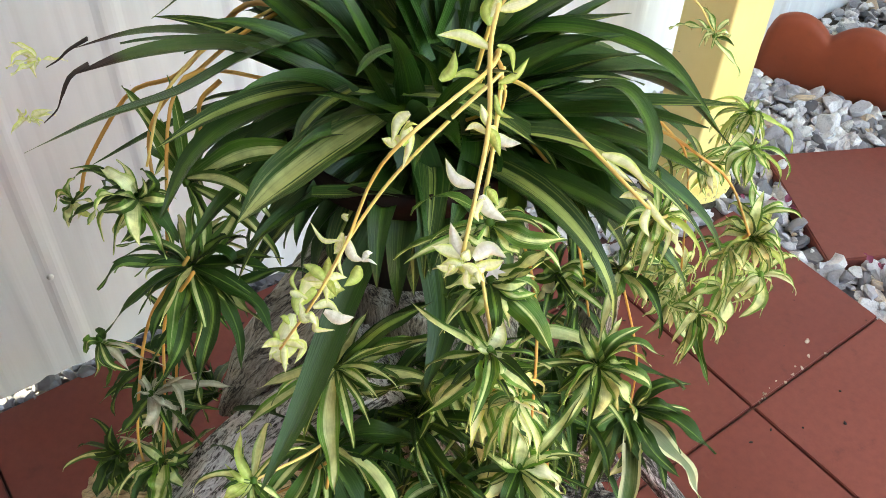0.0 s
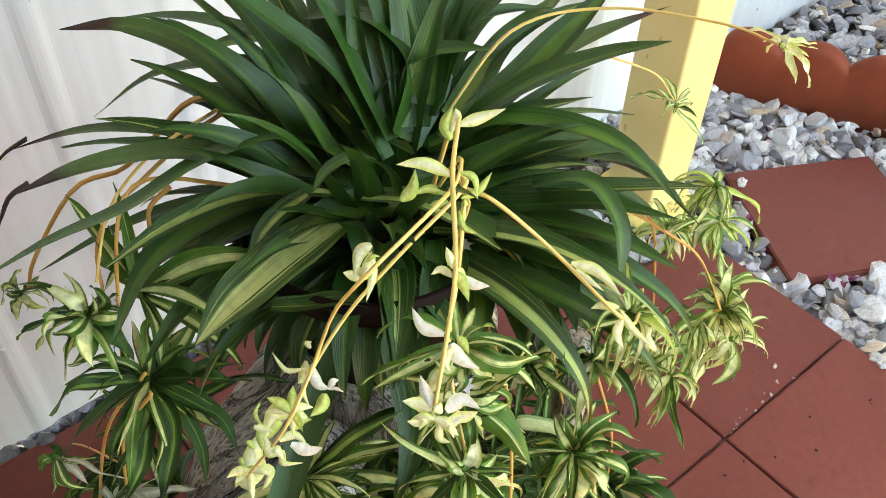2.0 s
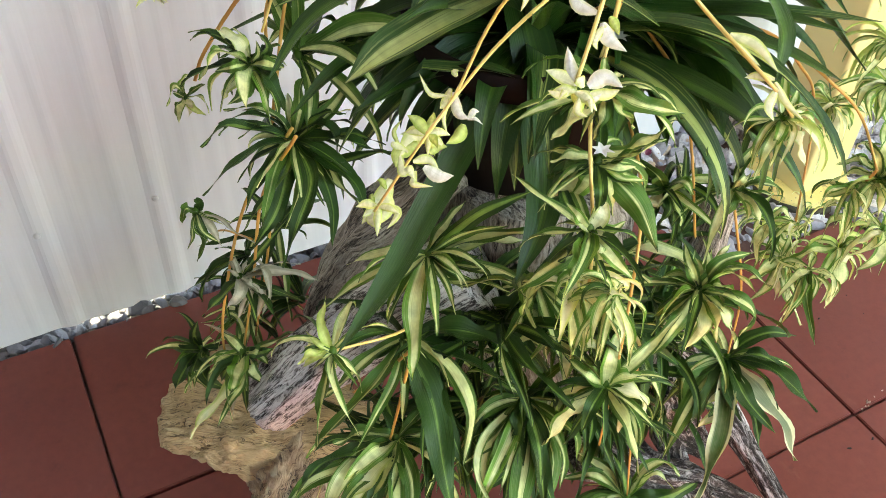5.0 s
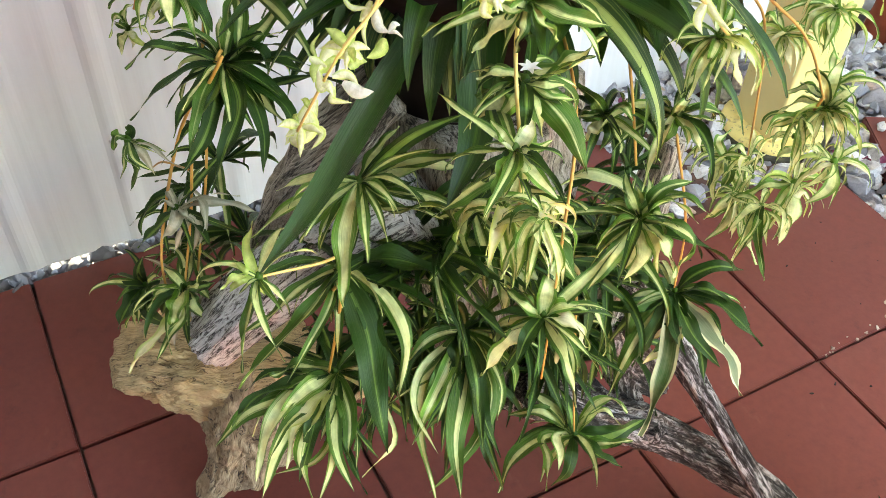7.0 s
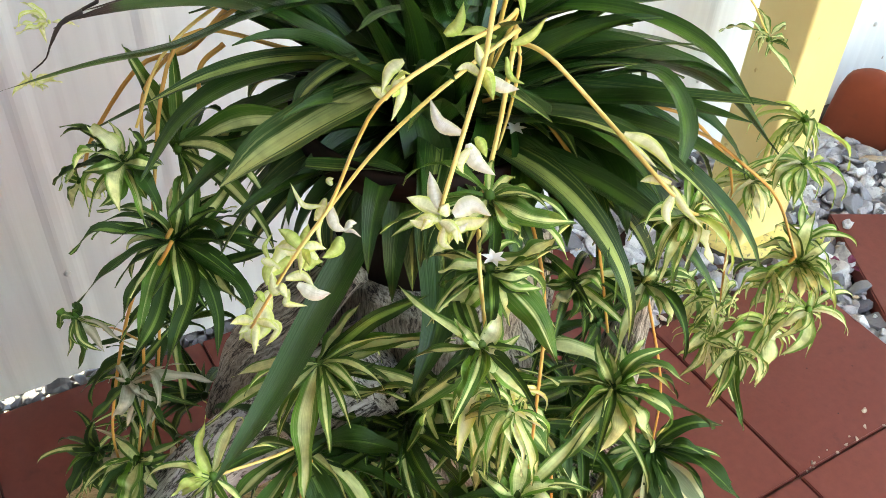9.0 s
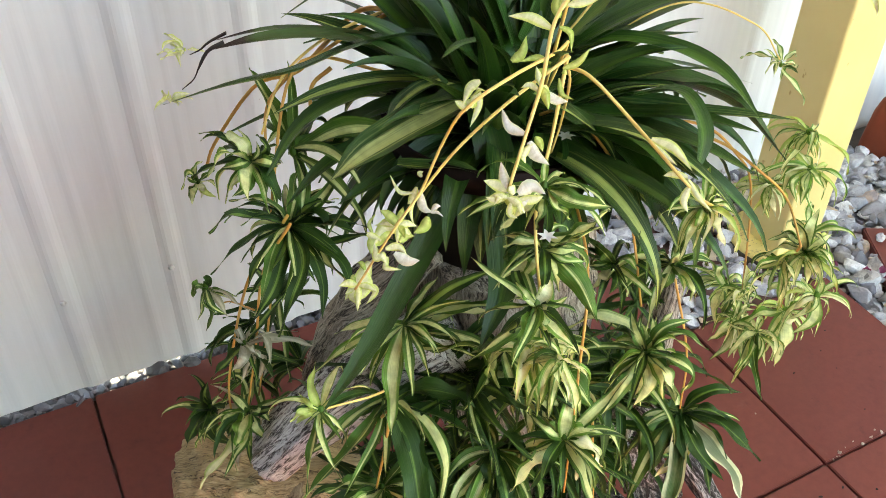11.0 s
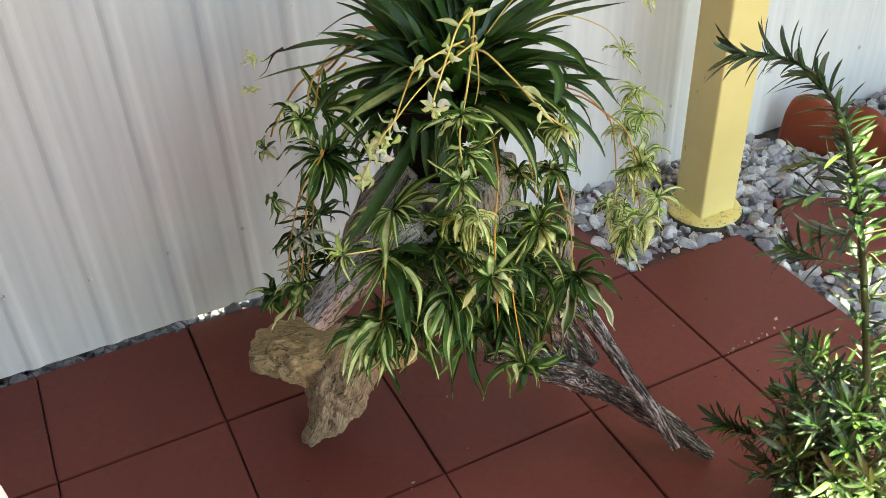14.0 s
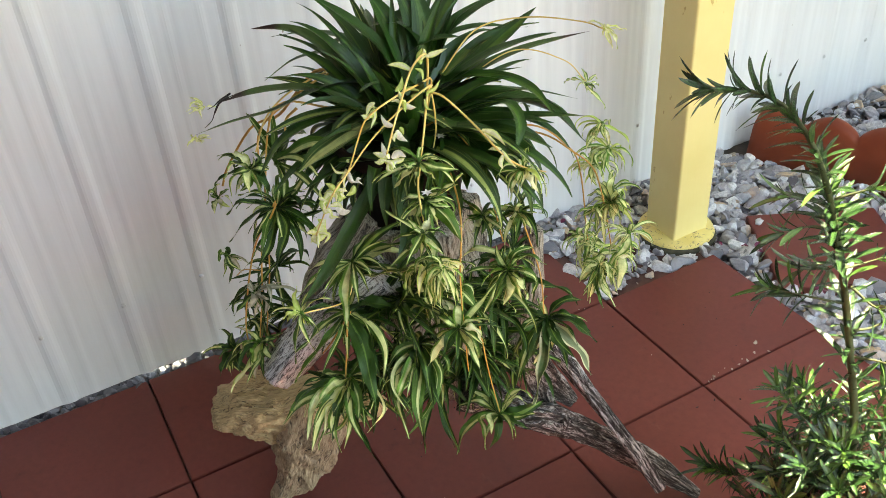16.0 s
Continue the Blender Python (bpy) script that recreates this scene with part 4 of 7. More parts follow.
strap([(-0.637, 0.154, 0.961), (-0.612, 0.184, 1.005), (-0.596, 0.217, 1.050), (-0.592, 0.254, 1.095)], 0.025, 'g')
strap([(-0.653, 0.157, 0.954), (-0.649, 0.203, 1.000), (-0.652, 0.250, 1.046), (-0.664, 0.296, 1.089)], 0.025, 'g')
strap([(-0.619, 0.153, 0.978), (-0.589, 0.182, 1.016), (-0.552, 0.203, 1.051), (-0.511, 0.220, 1.086)], 0.023, 'g')
strap([(-0.645, 0.117, 0.903), (-0.665, 0.075, 0.886), (-0.700, 0.045, 0.870), (-0.738, 0.018, 0.859)], 0.018, 'g')
strap([(-0.635, 0.104, 0.900), (-0.643, 0.053, 0.884), (-0.671, 0.012, 0.866), (-0.707, -0.023, 0.851)], 0.019, 'g')
strap([(-0.633, 0.098, 0.896), (-0.632, 0.045, 0.881), (-0.648, -0.003, 0.863), (-0.669, -0.048, 0.847)], 0.019, 'g')
strap([(-0.705, 0.144, 0.888), (-0.747, 0.153, 0.863), (-0.782, 0.141, 0.830), (-0.816, 0.126, 0.797)], 0.018, 'g')
strap([(-0.712, 0.154, 0.893), (-0.761, 0.173, 0.874), (-0.810, 0.177, 0.848), (-0.852, 0.164, 0.814)], 0.018, 'g')
strap([(-0.716, 0.165, 0.901), (-0.772, 0.199, 0.889), (-0.831, 0.217, 0.866), (-0.877, 0.201, 0.823)], 0.020, 'g')
strap([(-0.718, 0.163, 0.897), (-0.756, 0.178, 0.901), (-0.794, 0.176, 0.891), (-0.823, 0.157, 0.871)], 0.016, 'g')


for tip in ([(-0.905, 0.442, 0.896), (-0.925, 0.450, 0.885), (-0.938, 0.452, 0.876), (-0.952, 0.452, 0.872)], [(-0.944, 0.293, 0.962), (-0.962, 0.295, 0.955), (-0.975, 0.292, 0.940), (-0.982, 0.296, 0.925), (-0.996, 0.298, 0.915)]):
    bm = bmesh.new()
    tube(bm, [Vector(q) - CROWN for q in tip], [0.0042, 0.0030, 0.0018, 0.0008], 8, 12, 0.4)
    part("leaf_tip", bm, WITHERED, plant, "withered black leaf tip")


def filler_leaf(azimuth, rise, length, sag, width, kind):
    """An inner leaf: it leaves the crown at this azimuth and rise and arches over by its own weight."""
    h = Vector((math.cos(azimuth), math.sin(azimuth), 0))
    bm = bmesh.new()
    grown_leaf(bm, h * 0.028 + Vector((0.01, -0.02, 0.0)), azimuth, rise, length, width, sag, rnd.gauss(0, 0.35), rnd.uniform(0.35, 0.8), rnd.uniform(-0.6, 0.6), rnd.uniform(0.01, 0.05), 16, 0.7, rnd.uniform(0.5, 1.6), rnd.uniform(0, 6))
    part("leaf", bm, KINDS[kind], plant)


for k in range(44):
    ring = k % 4
    rise = (1.2, 0.9, 0.6, 0.3)[ring] + rnd.uniform(-0.2, 0.2)
    filler_leaf(k * 2.39996 + rnd.uniform(-0.35, 0.35), rise, (0.26, 0.22, 0.17, 0.14)[ring] * rnd.uniform(0.7, 1.1), (0.6, 0.9, 1.2, 1.5)[ring] * rnd.uniform(0.7, 1.3), rnd.uniform(0.026, 0.038), rnd.choice("gggggs"))

# lower leaves that arch out and hang round the pot: azimuth, spread, count, rise, length, sag
for az, spread, count, rise, length, sag in ((-0.67, 0.85, 30, (0.0, 0.6), (0.22, 0.33), (1.2, 2.4)), (2.47, 0.7, 22, (-0.5, 0.2), (0.16, 0.25), (0.8, 1.6)), (-2.25, 0.85, 16, (-0.2, 0.4), (0.13, 0.19), (1.5, 2.3)), (0.9, 0.8, 14, (0.6, 1.15), (0.24, 0.33), (0.6, 1.2)), (1.7, 0.6, 26, (0.45, 1.15), (0.20, 0.31), (0.5, 1.2)), (-0.2, 0.5, 10, (0.4, 0.9), (0.18, 0.26), (0.6, 1.2))):
    for k in range(count):
        filler_leaf(az + spread * (2 * (k + rnd.random()) / count - 1), rnd.uniform(*rise), rnd.uniform(*length), rnd.uniform(*sag), rnd.uniform(0.028, 0.042), rnd.choice("gggss"))


YOUNG = {"v": BABY_VARI, "p": BABY_PALE, "d": BABY_DARK, "c": BUD_CREAM, "y": BUD_GREEN, "q": BABY_EDGED, "x": DRY_PALE}


def young(at, label="", fill=13, curl=0.0):
    """The small crown of a plantlet that hangs on a runner, with its short inner leaves."""
    bm = bmesh.new()
    bmesh.ops.create_icosphere(bm, subdivisions=1, radius=0.005)
    for v in bm.verts:
        v.co.z *= 1.6
    p = part("plantlet", bm, BABY_PALE if curl else BABY_VARI, plant, label)
    p.location = Vector(at) - CROWN
    for k in range(fill):
        lb = bmesh.new()
        ln = rnd.uniform(0.045, 0.095) * (0.8 if curl else 1.0)
        grown_leaf(lb, (0, 0, 0), rnd.uniform(0, 6.28), rnd.uniform(-0.6, 0.7), ln, ln * (0.085 if curl else 0.105) + 0.002, rnd.uniform(0.6, 2.2) + curl, rnd.gauss(0, 0.6) + curl * rnd.gauss(0, 0.9), rnd.uniform(0.3, 0.9), rnd.gauss(0, 0.8), rnd.uniform(0.05, 0.2), 12, 0.35, rnd.uniform(0.4, 1.5), rnd.uniform(0, 6))
        part("leaf", lb, rnd.choice((BABY_PALE, BUD_GREEN, BUD_CREAM, BABY_PALE) if curl else (BABY_DARK, BABY_VARI, BABY_VARI, BABY_PALE)), p)
    return p


def blade(p, points, width, kind):
    """One arching leaf of a plantlet, from its crown to its tip; a slimmer one often grows beside it."""
    across = TO_RIGHT if abs(points[-1][2]) > 0.6 * Vector(points[-1]).length else None
    curly = p.data.materials[0] is BABY_PALE
    for size in (1.42, 0.85)[:1 if rnd.random() < 0.5 else 2]:
        turn = Matrix.Rotation(0.0 if size > 1.0 else rnd.choice((-1, 1)) * rnd.uniform(0.15, 0.5), 3, "Z")
        bm = bmesh.new()
        strap_blade(bm, [(0, 0, 0), *[turn @ (Vector(q) * (1.0 if size > 1.0 else 0.8)) for q in points]], width * size * (0.72 if curly else 1.0), rnd.uniform(0.25, 0.6), rnd.gauss(0, 0.6), rnd.uniform(0.08, 0.24), 16, rnd.uniform(0, 6), 0.4, across)
        leaf = part("leaf", bm, YOUNG[kind if size > 1.0 else rnd.choice((kind, "p", "y") if curly else (kind, "v", "d"))], p)
    return leaf


TO_RIGHT = (0.85, -0.5, 0.0)

p = young((-0.855, 0.039, 0.722), "variegated plantlet")
blade(p, [(0.019, 0.002, 0.026), (0.049, 0.018, 0.035)], 0.0095, 'v')
blade(p, [(0.031, -0.011, 0.007), (0.065, -0.019, 0.008), (0.100, -0.028, 0.001)], 0.0132, 'p')
blade(p, [(0.022, -0.020, -0.006), (0.053, -0.026, -0.019)], 0.0105, 'v')
blade(p, [(-0.029, -0.034, -0.012), (-0.044, -0.062, -0.034), (-0.056, -0.082, -0.066)], 0.0158, 'p')
blade(p, [(-0.038, -0.004, -0.014), (-0.064, 0.001, -0.054)], 0.0079, 'p')
blade(p, [(-0.059, -0.000, -0.001), (-0.104, 0.019, -0.046)], 0.0100, 'p')
blade(p, [(-0.041, 0.002, 0.019), (-0.074, 0.023, -0.002)], 0.0105, 'p')
blade(p, [(0.012, -0.037, -0.013), (0.046, -0.049, -0.010), (0.084, -0.062, -0.023)], 0.0116, 'v')
blade(p, [(-0.018, -0.047, -0.005), (-0.023, -0.066, -0.038)], 0.0084, 'v')
blade(p, [(0.017, -0.024, 0.005), (0.043, -0.029, 0.007)], 0.0095, 'd')
blade(p, [(0.050, -0.030, 0.030), (0.105, -0.055, 0.028)], 0.0120, 'v')
blade(p, [(0.040, -0.020, 0.050), (0.085, -0.040, 0.078)], 0.0115, 'd')
blade(p, [(0.055, -0.030, -0.020), (0.105, -0.055, -0.055)], 0.0120, 'v')
blade(p, [(0.065, -0.020, 0.055), (0.130, -0.040, 0.050)], 0.0110, 'd')

p = young((-0.887, 0.025, 0.632))
blade(p, [(-0.039, -0.007, 0.001), (-0.071, -0.012, -0.016), (-0.103, -0.003, -0.042)], 0.0111, 'v')
blade(p, [(-0.042, -0.026, -0.016), (-0.085, -0.035, -0.039), (-0.125, -0.037, -0.074)], 0.0122, 'v')
blade(p, [(0.029, -0.046, -0.007), (0.032, -0.087, -0.038), (0.012, -0.108, -0.084)], 0.0133, 'v')
blade(p, [(0.001, -0.057, -0.028), (-0.012, -0.108, -0.060), (-0.023, -0.156, -0.093)], 0.0222, 'd')
blade(p, [(0.031, -0.023, 0.020), (0.062, -0.045, 0.019), (0.091, -0.064, -0.001)], 0.0166, 'd')
blade(p, [(0.041, -0.023, -0.007), (0.085, -0.041, -0.027)], 0.0144, 'd')
blade(p, [(0.041, -0.044, -0.007), (0.081, -0.085, -0.025)], 0.0144, 'd')
blade(p, [(-0.031, -0.007, -0.001), (-0.057, 0.005, -0.014)], 0.0078, 'd')

p = young((-0.908, 0.000, 0.507))
blade(p, [(-0.032, 0.011, 0.016), (-0.065, 0.015, 0.012)], 0.0132, 'v')
blade(p, [(0.027, -0.005, 0.007), (0.057, -0.002, 0.005)], 0.0108, 'v')
blade(p, [(-0.050, -0.006, -0.003), (-0.096, 0.001, -0.012), (-0.137, -0.002, -0.043)], 0.0168, 'v')
blade(p, [(-0.044, -0.027, -0.001), (-0.083, -0.030, -0.030)], 0.0192, 'c')
blade(p, [(-0.042, -0.018, 0.012), (-0.073, -0.020, -0.011)], 0.0144, 'p')
blade(p, [(-0.019, -0.034, -0.008), (-0.045, -0.044, -0.029)], 0.0120, 'd')
blade(p, [(-0.006, -0.049, -0.009), (-0.023, -0.081, -0.034)], 0.0144, 'v')
blade(p, [(-0.051, -0.010, 0.003), (-0.088, -0.031, -0.014), (-0.112, -0.056, -0.048)], 0.0144, 'p')
blade(p, [(-0.046, -0.018, -0.012), (-0.084, -0.039, -0.037), (-0.111, -0.062, -0.074)], 0.0144, 'v')
blade(p, [(-0.035, -0.020, -0.003), (-0.063, -0.038, -0.018), (-0.080, -0.058, -0.045)], 0.0096, 'c')
blade(p, [(-0.031, -0.028, -0.007), (-0.052, -0.051, -0.029), (-0.071, -0.065, -0.066)], 0.0132, 'd')
blade(p, [(-0.037, -0.030, -0.013), (-0.065, -0.054, -0.041), (-0.063, -0.081, -0.086)], 0.0132, 'p')
blade(p, [(-0.016, -0.040, -0.025), (-0.049, -0.060, -0.049), (-0.095, -0.048, -0.061)], 0.0078, 'p')
blade(p, [(-0.019, -0.038, -0.012), (-0.032, -0.074, -0.030), (-0.029, -0.109, -0.051)], 0.0120, 'v')
blade(p, [(-0.018, -0.040, -0.015), (-0.036, -0.073, -0.037), (-0.062, -0.095, -0.065)], 0.0096, 'p')
blade(p, [(0.024, -0.051, 0.003), (0.022, -0.094, -0.016), (-0.017, -0.101, -0.044)], 0.0072, 'p')
blade(p, [(-0.043, -0.000, 0.003), (-0.083, 0.004, 0.004), (-0.118, -0.010, -0.012)], 0.0144, 'd')

p = young((-0.785, -0.050, 0.565))
blade(p, [(-0.024, -0.046, -0.024), (-0.053, -0.084, -0.052), (-0.068, -0.126, -0.083)], 0.0184, 'v')
blade(p, [(0.003, -0.030, -0.018), (-0.009, -0.051, -0.044), (-0.022, -0.070, -0.073)], 0.0104, 'd')
blade(p, [(-0.033, -0.029, -0.012), (-0.063, -0.048, -0.032), (-0.089, -0.062, -0.064)], 0.0115, 'p')
blade(p, [(-0.055, -0.022, -0.026), (-0.078, -0.061, -0.058), (-0.086, -0.109, -0.096)], 0.0098, 'p')
blade(p, [(-0.054, -0.015, -0.014), (-0.077, -0.042, -0.033), (-0.072, -0.085, -0.060)], 0.0063, 'p')
blade(p, [(0.002, -0.057, -0.032), (-0.033, -0.087, -0.067), (-0.087, -0.097, -0.103)], 0.0115, 'v')
blade(p, [(0.007, -0.036, -0.005), (0.006, -0.068, -0.018), (-0.010, -0.090, -0.037)], 0.0092, 'v')
blade(p, [(0.010, -0.036, 0.007), (0.020, -0.065, -0.000), (0.013, -0.081, -0.025)], 0.0092, 'v')
blade(p, [(-0.035, 0.007, -0.003), (-0.063, 0.005, -0.027)], 0.0115, 'v')
blade(p, [(-0.041, -0.020, -0.017), (-0.083, -0.021, -0.037)], 0.0127, 'v')
blade(p, [(-0.048, -0.035, -0.022), (-0.083, -0.057, -0.069)], 0.0115, 'v')
blade(p, [(-0.022, -0.030, -0.000), (-0.033, -0.039, -0.030)], 0.0150, 'd')
blade(p, [(-0.015, -0.051, -0.004), (-0.025, -0.079, -0.039)], 0.0127, 'd')
blade(p, [(-0.022, 0.022, 0.009), (-0.042, 0.019, -0.013)], 0.0127, 'd')
blade(p, [(0.015, -0.021, 0.029), (0.017, -0.038, -0.000)], 0.0127, 'd')
blade(p, [(-0.035, -0.038, -0.035), (-0.059, -0.069, -0.088)], 0.0104, 'd')
blade(p, [(-0.017, -0.059, -0.020), (-0.029, -0.099, -0.067)], 0.0104, 'd')

p = young((-0.655, -0.107, 0.362))
blade(p, [(-0.040, 0.014, -0.004), (-0.076, 0.012, -0.021), (-0.102, -0.004, -0.049)], 0.0166, 'v')
blade(p, [(-0.037, 0.009, 0.004), (-0.043, -0.014, -0.009), (-0.056, -0.032, -0.038)], 0.0103, 'p')
blade(p, [(-0.023, 0.003, 0.006), (-0.029, -0.015, 0.001), (-0.039, -0.028, -0.010)], 0.0097, 'p')
blade(p, [(0.002, -0.039, 0.011), (0.023, -0.064, 0.005)], 0.0138, 'd')
blade(p, [(-0.017, -0.021, -0.002), (-0.029, -0.032, -0.018), (-0.043, -0.026, -0.047)], 0.0110, 'd')
blade(p, [(0.021, -0.020, 0.005), (0.049, -0.027, 0.012), (0.079, -0.028, 0.018)], 0.0193, 'd')
blade(p, [(0.021, 0.007, 0.022), (0.048, 0.006, 0.034), (0.064, -0.014, 0.021)], 0.0117, 'p')
blade(p, [(-0.030, 0.028, 0.028), (-0.063, 0.049, 0.016)], 0.0138, 'v')
blade(p, [(-0.015, 0.030, 0.027), (-0.034, 0.062, 0.033)], 0.0124, 'v')
blade(p, [(-0.001, 0.018, 0.032), (0.002, 0.050, 0.037)], 0.0110, 'd')

p = young((-0.732, -0.105, 0.617))
blade(p, [(-0.037, -0.002, -0.022), (-0.067, -0.001, -0.059)], 0.0153, 'p')
blade(p, [(0.003, -0.031, -0.009), (0.003, -0.054, -0.031), (0.003, -0.070, -0.064)], 0.0142, 'v')
blade(p, [(0.016, -0.010, 0.016), (0.038, -0.020, 0.010)], 0.0131, 'p')
blade(p, [(-0.020, 0.008, 0.018), (-0.022, 0.035, 0.014)], 0.0131, 'v')
blade(p, [(0.005, 0.005, 0.035), (0.029, 0.028, 0.042)], 0.0131, 'p')
blade(p, [(0.026, -0.003, 0.023), (0.053, -0.002, 0.043), (0.081, 0.004, 0.062)], 0.0098, 'v')
blade(p, [(0.005, -0.024, -0.009), (0.002, -0.030, -0.042)], 0.0109, 'c')
blade(p, [(0.014, -0.028, 0.011), (0.023, -0.043, -0.014)], 0.0120, 'c')
blade(p, [(-0.030, -0.019, 0.005), (-0.043, -0.026, -0.017)], 0.0109, 'd')

p = young((-0.739, -0.030, 0.636))
blade(p, [(-0.019, 0.015, 0.005), (-0.034, 0.036, -0.004)], 0.0135, 'p')
blade(p, [(-0.029, -0.001, 0.000), (-0.050, 0.006, -0.013)], 0.0123, 'c')
blade(p, [(-0.006, -0.027, -0.017), (-0.013, -0.037, -0.050)], 0.0146, 'p')
blade(p, [(0.011, -0.023, -0.002), (0.029, -0.035, -0.019)], 0.0135, 'c')
blade(p, [(0.001, -0.031, -0.005), (0.006, -0.050, -0.027)], 0.0123, 'p')
blade(p, [(0.029, -0.019, 0.024), (0.044, -0.052, 0.012), (0.053, -0.080, -0.015)], 0.0202, 'v')
blade(p, [(0.029, -0.013, 0.016), (0.056, -0.029, 0.015), (0.064, -0.051, -0.015)], 0.0135, 'p')
blade(p, [(-0.004, 0.007, 0.019), (-0.004, 0.022, 0.028)], 0.0101, 'c')
blade(p, [(0.025, -0.005, 0.024), (0.055, -0.020, 0.009)], 0.0112, 'p')

p = young((-0.780, -0.095, 0.832))
blade(p, [(-0.021, -0.024, -0.001), (-0.035, -0.025, -0.017)], 0.0143, 'p')
blade(p, [(-0.012, 0.001, 0.019), (-0.015, 0.016, 0.023)], 0.0067, 'p')
blade(p, [(-0.009, 0.002, 0.011), (-0.011, 0.015, 0.010)], 0.0076, 'c')
blade(p, [(0.010, -0.012, 0.005), (0.029, -0.008, 0.005)], 0.0071, 'p')
blade(p, [(0.002, -0.018, 0.007), (0.013, -0.022, -0.003)], 0.0058, 'c')
blade(p, [(0.009, -0.001, 0.012), (0.022, 0.013, 0.014)], 0.0098, 'c')
blade(p, [(0.003, -0.027, -0.006), (0.015, -0.044, -0.021)], 0.0098, 'p')
blade(p, [(-0.024, -0.005, -0.013), (-0.047, 0.000, -0.030), (-0.066, 0.009, -0.054)], 0.0116, 'v')
blade(p, [(-0.006, -0.008, -0.017), (-0.010, -0.006, -0.042)], 0.0080, 'v')
blade(p, [(-0.003, -0.022, -0.003), (-0.004, -0.024, -0.026)], 0.0089, 'p')

p = young((-0.747, -0.052, 0.859))
blade(p, [(-0.022, 0.003, 0.012), (-0.039, 0.012, 0.006)], 0.0092, 'p')
blade(p, [(-0.021, 0.006, -0.000), (-0.029, 0.025, -0.024)], 0.0120, 'v')
blade(p, [(-0.022, -0.003, -0.010), (-0.036, 0.009, -0.031)], 0.0120, 'p')
blade(p, [(-0.020, -0.013, -0.006), (-0.025, 0.001, -0.034)], 0.0120, 'p')
blade(p, [(0.001, -0.022, -0.012), (0.006, -0.025, -0.041)], 0.0102, 'v')
blade(p, [(0.008, -0.025, -0.001), (0.034, -0.026, -0.011)], 0.0074, 'p')
blade(p, [(0.028, -0.017, 0.018), (0.063, -0.014, 0.034)], 0.0148, 'v')
blade(p, [(0.015, -0.040, -0.018), (0.025, -0.066, -0.056)], 0.0166, 'v')
blade(p, [(-0.018, -0.031, -0.000), (-0.021, -0.035, -0.023)], 0.0083, 'd')
blade(p, [(0.006, -0.018, 0.006), (0.024, -0.020, 0.002)], 0.0083, 'v')

p = young((-0.756, -0.055, 0.936))
blade(p, [(-0.029, -0.010, -0.009), (-0.048, -0.006, -0.029)], 0.0113, 'p')
blade(p, [(0.012, -0.034, 0.002), (0.048, -0.039, -0.012)], 0.0121, 'v')
blade(p, [(-0.004, -0.026, -0.002), (0.013, -0.028, -0.022)], 0.0095, 'p')
blade(p, [(-0.025, -0.018, 0.007), (-0.027, -0.001, 0.007)], 0.0069, 'p')
blade(p, [(-0.019, -0.023, -0.005), (-0.019, -0.019, -0.029)], 0.0078, 'v')

p = young((-0.618, -0.009, 0.754))
blade(p, [(-0.018, -0.005, 0.025), (-0.018, 0.017, 0.023)], 0.0111, 'v')
blade(p, [(-0.021, -0.002, 0.007), (-0.027, 0.016, -0.005)], 0.0078, 'v')
blade(p, [(-0.018, -0.008, -0.006), (-0.023, 0.000, -0.027)], 0.0100, 'c')
blade(p, [(-0.002, -0.024, -0.004), (-0.003, -0.036, -0.020)], 0.0111, 'v')
blade(p, [(0.001, -0.021, 0.023), (0.008, -0.031, 0.011)], 0.0078, 'p')
blade(p, [(-0.012, -0.025, -0.002), (-0.018, -0.022, -0.023)], 0.0078, 'd')

p = young((-0.574, -0.054, 0.771))
blade(p, [(-0.015, 0.004, 0.017), (-0.024, 0.011, 0.013)], 0.0088, 'v')
blade(p, [(-0.008, -0.013, 0.021), (0.011, -0.004, 0.016)], 0.0077, 'v')
blade(p, [(-0.020, -0.015, -0.003), (-0.019, -0.003, -0.030)], 0.0110, 'v')
blade(p, [(0.001, -0.022, 0.004), (0.004, -0.036, -0.006), (0.005, -0.034, -0.029)], 0.0110, 'p')

p = young((-0.616, -0.084, 0.680))
blade(p, [(-0.014, 0.009, 0.004), (-0.023, 0.021, -0.006)], 0.0090, 'v')
blade(p, [(0.004, -0.003, 0.015), (0.026, 0.008, 0.009)], 0.0101, 'v')
blade(p, [(-0.012, 0.016, 0.011), (-0.020, 0.034, -0.007)], 0.0090, 'p')
blade(p, [(0.015, -0.019, 0.032), (0.038, -0.039, 0.011)], 0.0090, 'p')
blade(p, [(-0.036, -0.015, -0.022), (-0.062, -0.015, -0.061)], 0.0134, 'v')
blade(p, [(-0.009, -0.015, -0.022), (-0.020, -0.015, -0.053)], 0.0112, 'p')
blade(p, [(-0.014, -0.032, -0.014), (-0.029, -0.028, -0.048)], 0.0123, 'p')
blade(p, [(-0.002, -0.032, -0.004), (0.005, -0.036, -0.045)], 0.0112, 'p')
blade(p, [(-0.002, -0.040, -0.000), (-0.000, -0.064, -0.023)], 0.0134, 'p')
blade(p, [(0.011, -0.029, 0.011), (0.024, -0.051, 0.004), (0.018, -0.050, -0.029)], 0.0112, 'v')
blade(p, [(0.031, -0.012, 0.025), (0.056, -0.038, 0.012)], 0.0134, 'v')
blade(p, [(-0.015, 0.021, 0.028), (-0.040, 0.045, 0.031), (-0.065, 0.063, 0.010)], 0.0157, 'p')
blade(p, [(-0.012, 0.007, 0.030), (-0.004, 0.031, 0.039)], 0.0090, 'v')
